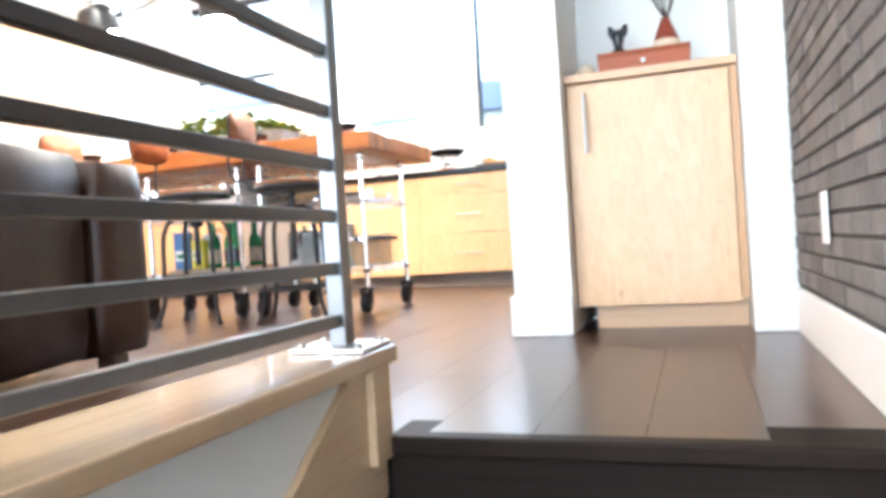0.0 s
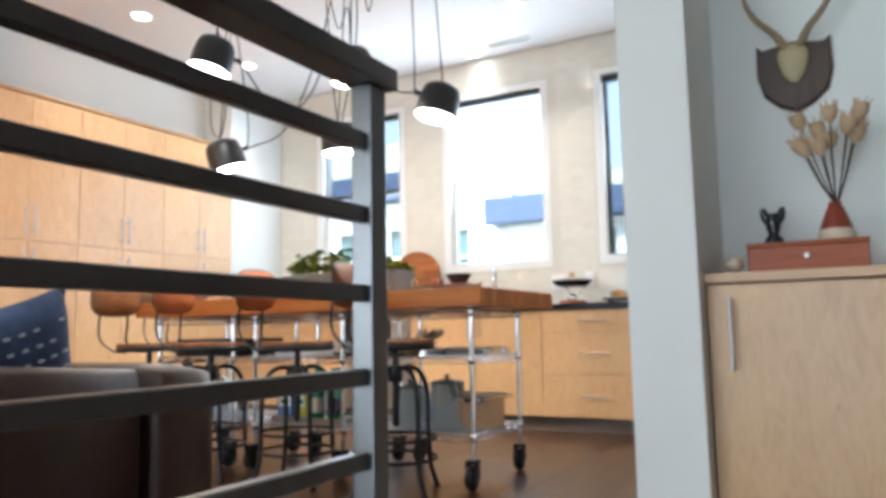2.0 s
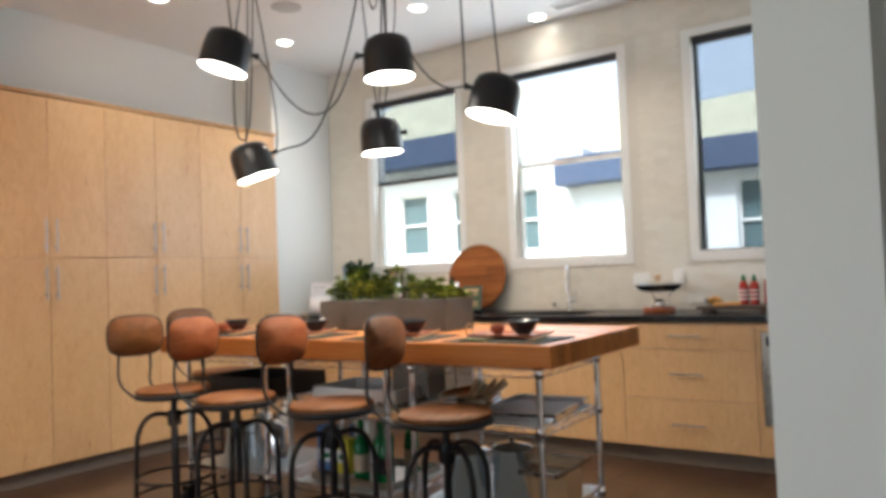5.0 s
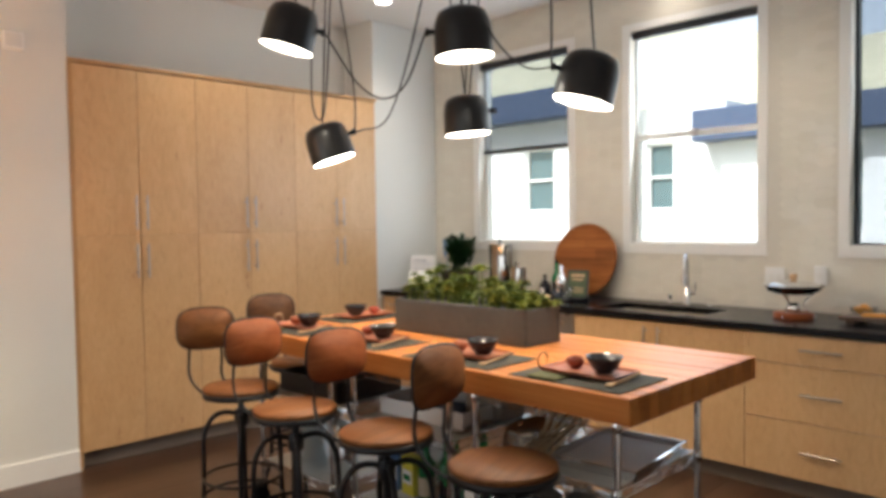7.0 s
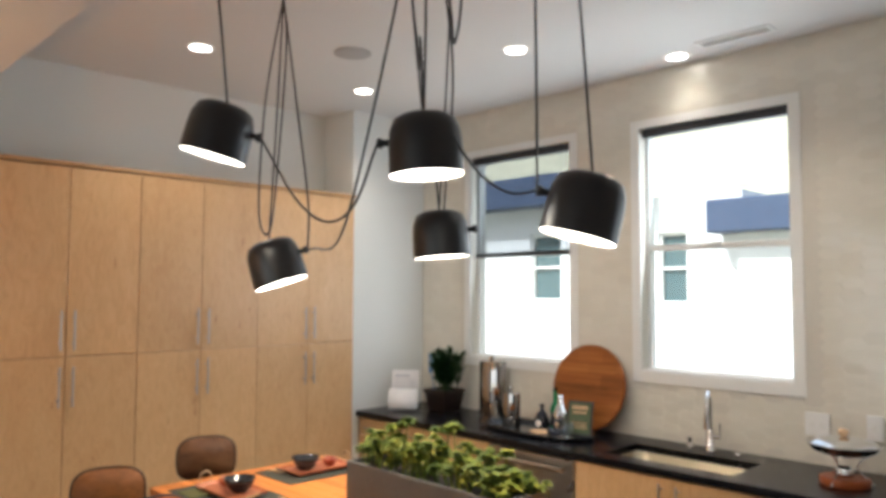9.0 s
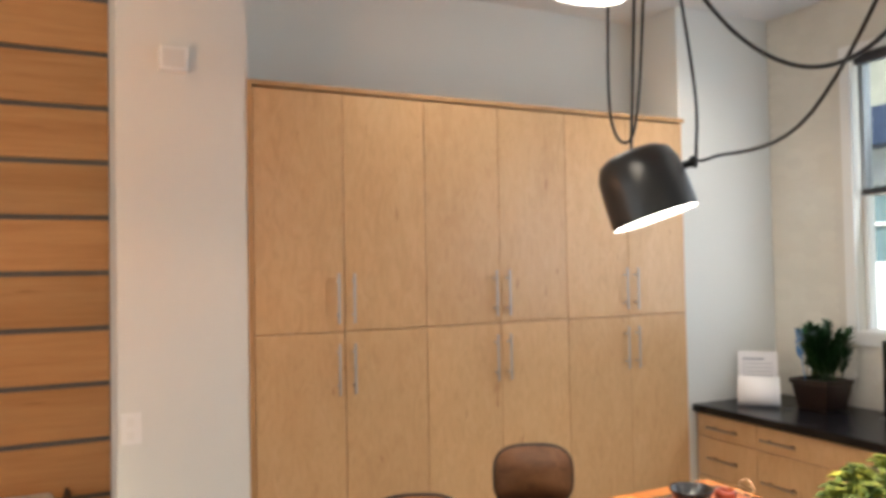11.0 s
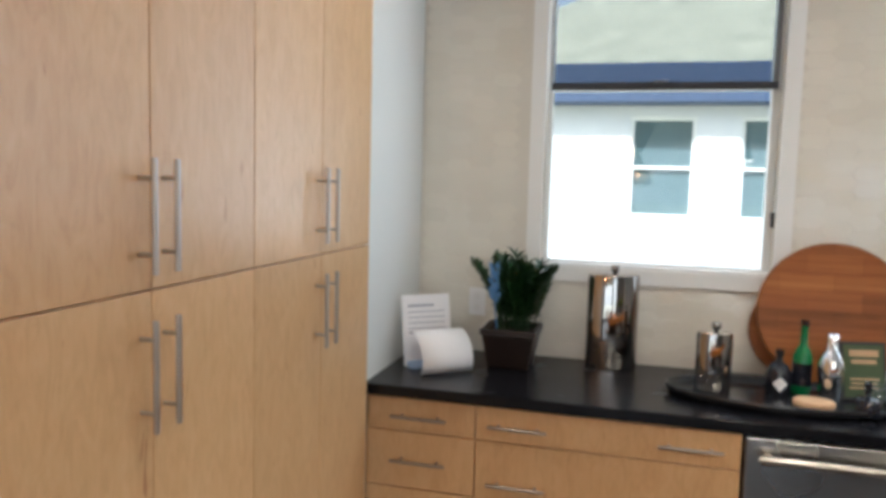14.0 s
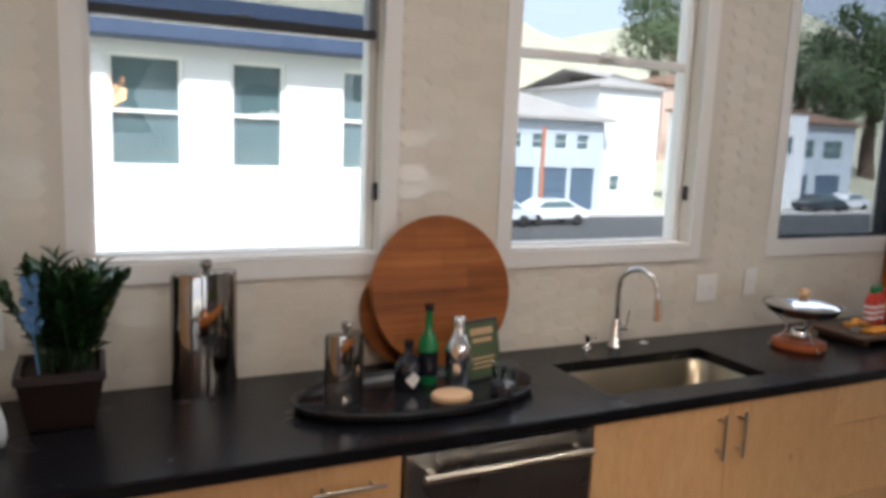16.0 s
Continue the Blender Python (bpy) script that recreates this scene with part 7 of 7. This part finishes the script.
def car(x, y, turn, mat, label):
    c = thing("car", pose(x, y, GZ + 0.03, 0, 0, turn), label, "car", "parked cars")
    side = [(-2.1, 0.35), (-2.15, 0.75), (-1.5, 0.95), (-0.9, 1.40), (0.7, 1.45), (1.5, 1.0), (2.05, 0.9), (2.15, 0.4)]
    bm = bmesh.new()
    a_ = [bm.verts.new((x_, -0.85 + (0.12 if z_ > 1.1 else 0), z_)) for x_, z_ in side]
    b_ = [bm.verts.new((x_, 0.85 - (0.12 if z_ > 1.1 else 0), z_)) for x_, z_ in side]
    n_ = len(side)
    for i in range(n_):
        bm.faces.new((a_[i], a_[(i + 1) % n_], b_[(i + 1) % n_], b_[i]))
    bm.faces.new(a_); bm.faces.new(list(reversed(b_)))
    bmesh.ops.bevel(bm, geom=bm.edges[:], offset=0.05, segments=2, affect="EDGES")
    part("body", bm, mat, c)
    bm = bmesh.new()
    for s_ in (-1, 1):
        v_ = [bm.verts.new((x_, s_ * y_, z_)) for x_, y_, z_ in ((-1.35, 0.862, 1.0), (-0.85, 0.77, 1.34), (0.65, 0.77, 1.38), (1.25, 0.862, 1.02))]
        bm.faces.new(v_)
    part("side_window", bm, DARK_PANE, c, "dark side glass")
    for x_ in (-1.35, 1.35):
        for s_ in (-1, 1):
            bm = bmesh.new(); lathe(bm, [(0.12, -0.1), (0.31, -0.1), (0.33, 0), (0.31, 0.1), (0.12, 0.1)], 20, (x_, s_ * 0.78, 0.33), Matrix.Rotation(radians(90), 3, "X"))
            wl = part("wheel", bm, TYRE, c)
    return c


car(56.5, 44.4, 8, CAR_WHITE, "white parked car on the street")
car(52.0, 43.4, 0, plain("dark_car_paint", (0.04, 0.05, 0.06), 0.2, relief=0, coat=0.6), "dark parked car on the street")
car(24.0, 39.0, 0, CAR_WHITE, "white parked car before the garages")
car(20.2, 38.6, 0, plain("silver_car_paint", (0.55, 0.57, 0.6), 0.25, relief=0, coat=0.6), "silver parked car before the garages")

# ---- pieces of floor and walls ----
rnd = random.Random(9)


def shared_box(name, sx, sy, sz, mat, bevel=0.0015):
    bm = bmesh.new()
    x, y, z = sx / 2, sy / 2, sz / 2
    top = [(-x + bevel, -y + bevel, z), (x - bevel, -y + bevel, z), (x - bevel, y - bevel, z), (-x + bevel, y - bevel, z)]
    side = [(-x, -y, z - bevel), (x, -y, z - bevel), (x, y, z - bevel), (-x, y, z - bevel)]
    low = [(-x, -y, -z), (x, -y, -z), (x, y, -z), (-x, y, -z)]
    r = [[bm.verts.new(p) for p in q] for q in (top, side, low)]
    bm.faces.new(r[0])
    for a, b_ in zip(r, r[1:]):
        for i in range(4):
            bm.faces.new((b_[i], b_[(i + 1) % 4], a[(i + 1) % 4], a[i]))
    bmesh.ops.recalc_face_normals(bm, faces=bm.faces)
    me = bpy.data.meshes.new(name)
    bm.to_mesh(me)
    bm.free()
    me.materials.append(mat)
    return me


# oak planks that run north to south
floor_ob = bpy.data.objects["floor"]
PW = 0.185
meshes = {}
rest = bmesh.new()
x = LX0
while x < KX1:
    y = YS + rnd.uniform(-1.6, 0)
    while y < YK:
        ln = rnd.choice((1.2, 1.5, 1.8, 2.1))
        y0, y1 = max(y, YS), min(y + ln, YK)
        y += ln
        xa, xb = x, min(x + PW, KX1)
        if xb > 4.43 and y0 < 1.245:
            if xa < 4.24:
                xb = 4.235
            elif y1 <= 1.26:
                continue
            else:
                y0 = 1.245
        if xa < 4.43 and xb > 4.24 and y0 < 1.24 and y1 > 1.24 and xa >= 4.2:
            y0 = 1.245
        if xa >= 4.2 and xa < 4.43 and y1 <= 1.25:
            continue
        if y1 - y0 < 0.02 or xb - xa < 0.02:
            continue
        key = (round(xb - xa, 3), round(y1 - y0, 3))
        if key not in meshes:
            meshes[key] = shared_box("plank", key[0] - 0.0008, key[1] - 0.0008, 0.0155, FLOOR_WOOD, 0.0006)
        o = new("plank", meshes[key])
        o.parent = floor_ob
        o.location = ((xa + xb) / 2, (y0 + y1) / 2, -0.0078 + rnd.uniform(-0.0002, 0.0002))
    x += PW
bm = bmesh.new(); box(bm, 4.483, LX1 - 0.002, 1.218, 1.262, -0.03, 0.0035, 0.006)
structure(part("stair_nosing", bm, STEP_WOOD), "dark wooden nosing at the stair head")

# picket tiles on the window wall
A, B, HH = 0.0615, 0.036, 0.0295
bm = bmesh.new()
def picket(bm, cx_, cz_, y, tx=0.0, tz=0.0, x_max=None):
    pts = [(-A, 0), (-B, -HH), (B, -HH), (A, 0), (B, HH), (-B, HH)]
    rows_ = []
    for k, dy in ((1.0, 0.0), (1.0, -0.0022), (0.975, -0.0028)):
        rows_.append([bm.verts.new((cx_ + px * k, y + dy + tx * px + tz * pz, cz_ + pz * k)) for px, pz in pts])
    for r0, r1 in zip(rows_, rows_[1:]):
        for i in range(6):
            bm.faces.new((r0[i], r0[(i + 1) % 6], r1[(i + 1) % 6], r1[i]))
    bm.faces.new(rows_[-1])
tiles_me = []
for k in range(12):
    b_ = bmesh.new()
    picket(b_, 0, 0, 0, rnd.uniform(-0.035, 0.035), rnd.uniform(-0.05, 0.05))
    bmesh.ops.recalc_face_normals(b_, faces=b_.faces)
    me = bpy.data.meshes.new("tile")
    b_.to_mesh(me)
    b_.free()
    me.materials.append(TILE)
    tiles_me.append(me)
rest = bmesh.new()
count = 0
ci = 0
x = 0.03
while x < 4.95:
    z = 0.946 + (HH + 0.0008 if ci % 2 else 0)
    while z < KZ - 0.03:
        if tile_free(x, z):
            near = 2.80 <= x <= 3.32 and z < 2.7 or (1.3 < x < 2.9 and z < 1.25)
            if near and count < 290:
                o = new("tile", tiles_me[rnd.randrange(12)])
                o.parent = wall_north
                o.location = (x, YK, z)
                count += 1
            else:
                picket(rest, x, z, YK, rnd.uniform(-0.035, 0.035), rnd.uniform(-0.05, 0.05))
        z += 2 * HH + 0.0008
    x += A + B + 0.0008
    ci += 1
tagged(part("tiles", rest, TILE, wall_north, "glazed cream picket tiles"), kind="stuff")

# charcoal bricks beside the stairs
brick_wall = bpy.data.objects["wall_east_backing"]
BL, BH = 0.185, 0.0502
bricks = [shared_box("brick", BH - 0.0075, BL - 0.008, d_, BRICK, 0.003) for d_ in (0.016, 0.019, 0.022)]
rest = bmesh.new()
count = 0
row = 0
z = 0.143
while z < LZ - 0.05:
    y = 2.50 - (BL / 2 if row % 2 else 0)
    if row % 2:
        o = new("brick", shared_box("brick", BH - 0.0075, BL / 2 - 0.008, 0.018, BRICK, 0.004))
        o.parent, o.matrix_basis = brick_wall, pose(LX1 + 0.002, 2.50 - BL / 4, z + BH / 2, 0, -90, 0)
        count += 1
    while y > -0.4:
        yc, zc = y - BL / 2, z + BH / 2
        if count < 290 and yc > 0.75 and z < 1.75:
            o = new("brick", bricks[rnd.randrange(3)])
            o.parent, o.matrix_basis = brick_wall, pose(LX1 + 0.002, yc, zc, 0, -90, 0)
            count += 1
        else:
            box(rest, LX1 - 0.006, LX1 + 0.012, y - BL + 0.004, y - 0.004, z + 0.0038, z + BH - 0.0038)
        y -= BL
    z += BH
    row += 1
while y > -3.4:
    y -= BL
zz = -2.5
row = 0
while zz < LZ - 0.1:
    y = (-0.4 if zz > 0.1 else 1.24) - (BL / 2 if row % 2 else 0)
    if zz < 0.13 - BH or zz > 0.14:
        while y > -3.3:
            box(rest, LX1 - 0.006, LX1 + 0.012, y - BL + 0.004, y - 0.004, zz + 0.0045, zz + BH - 0.0045)
            y -= BL
    zz += BH
    row += 1
tagged(part("bricks", rest, BRICK, brick_wall, "charcoal bricks"), kind="stuff")
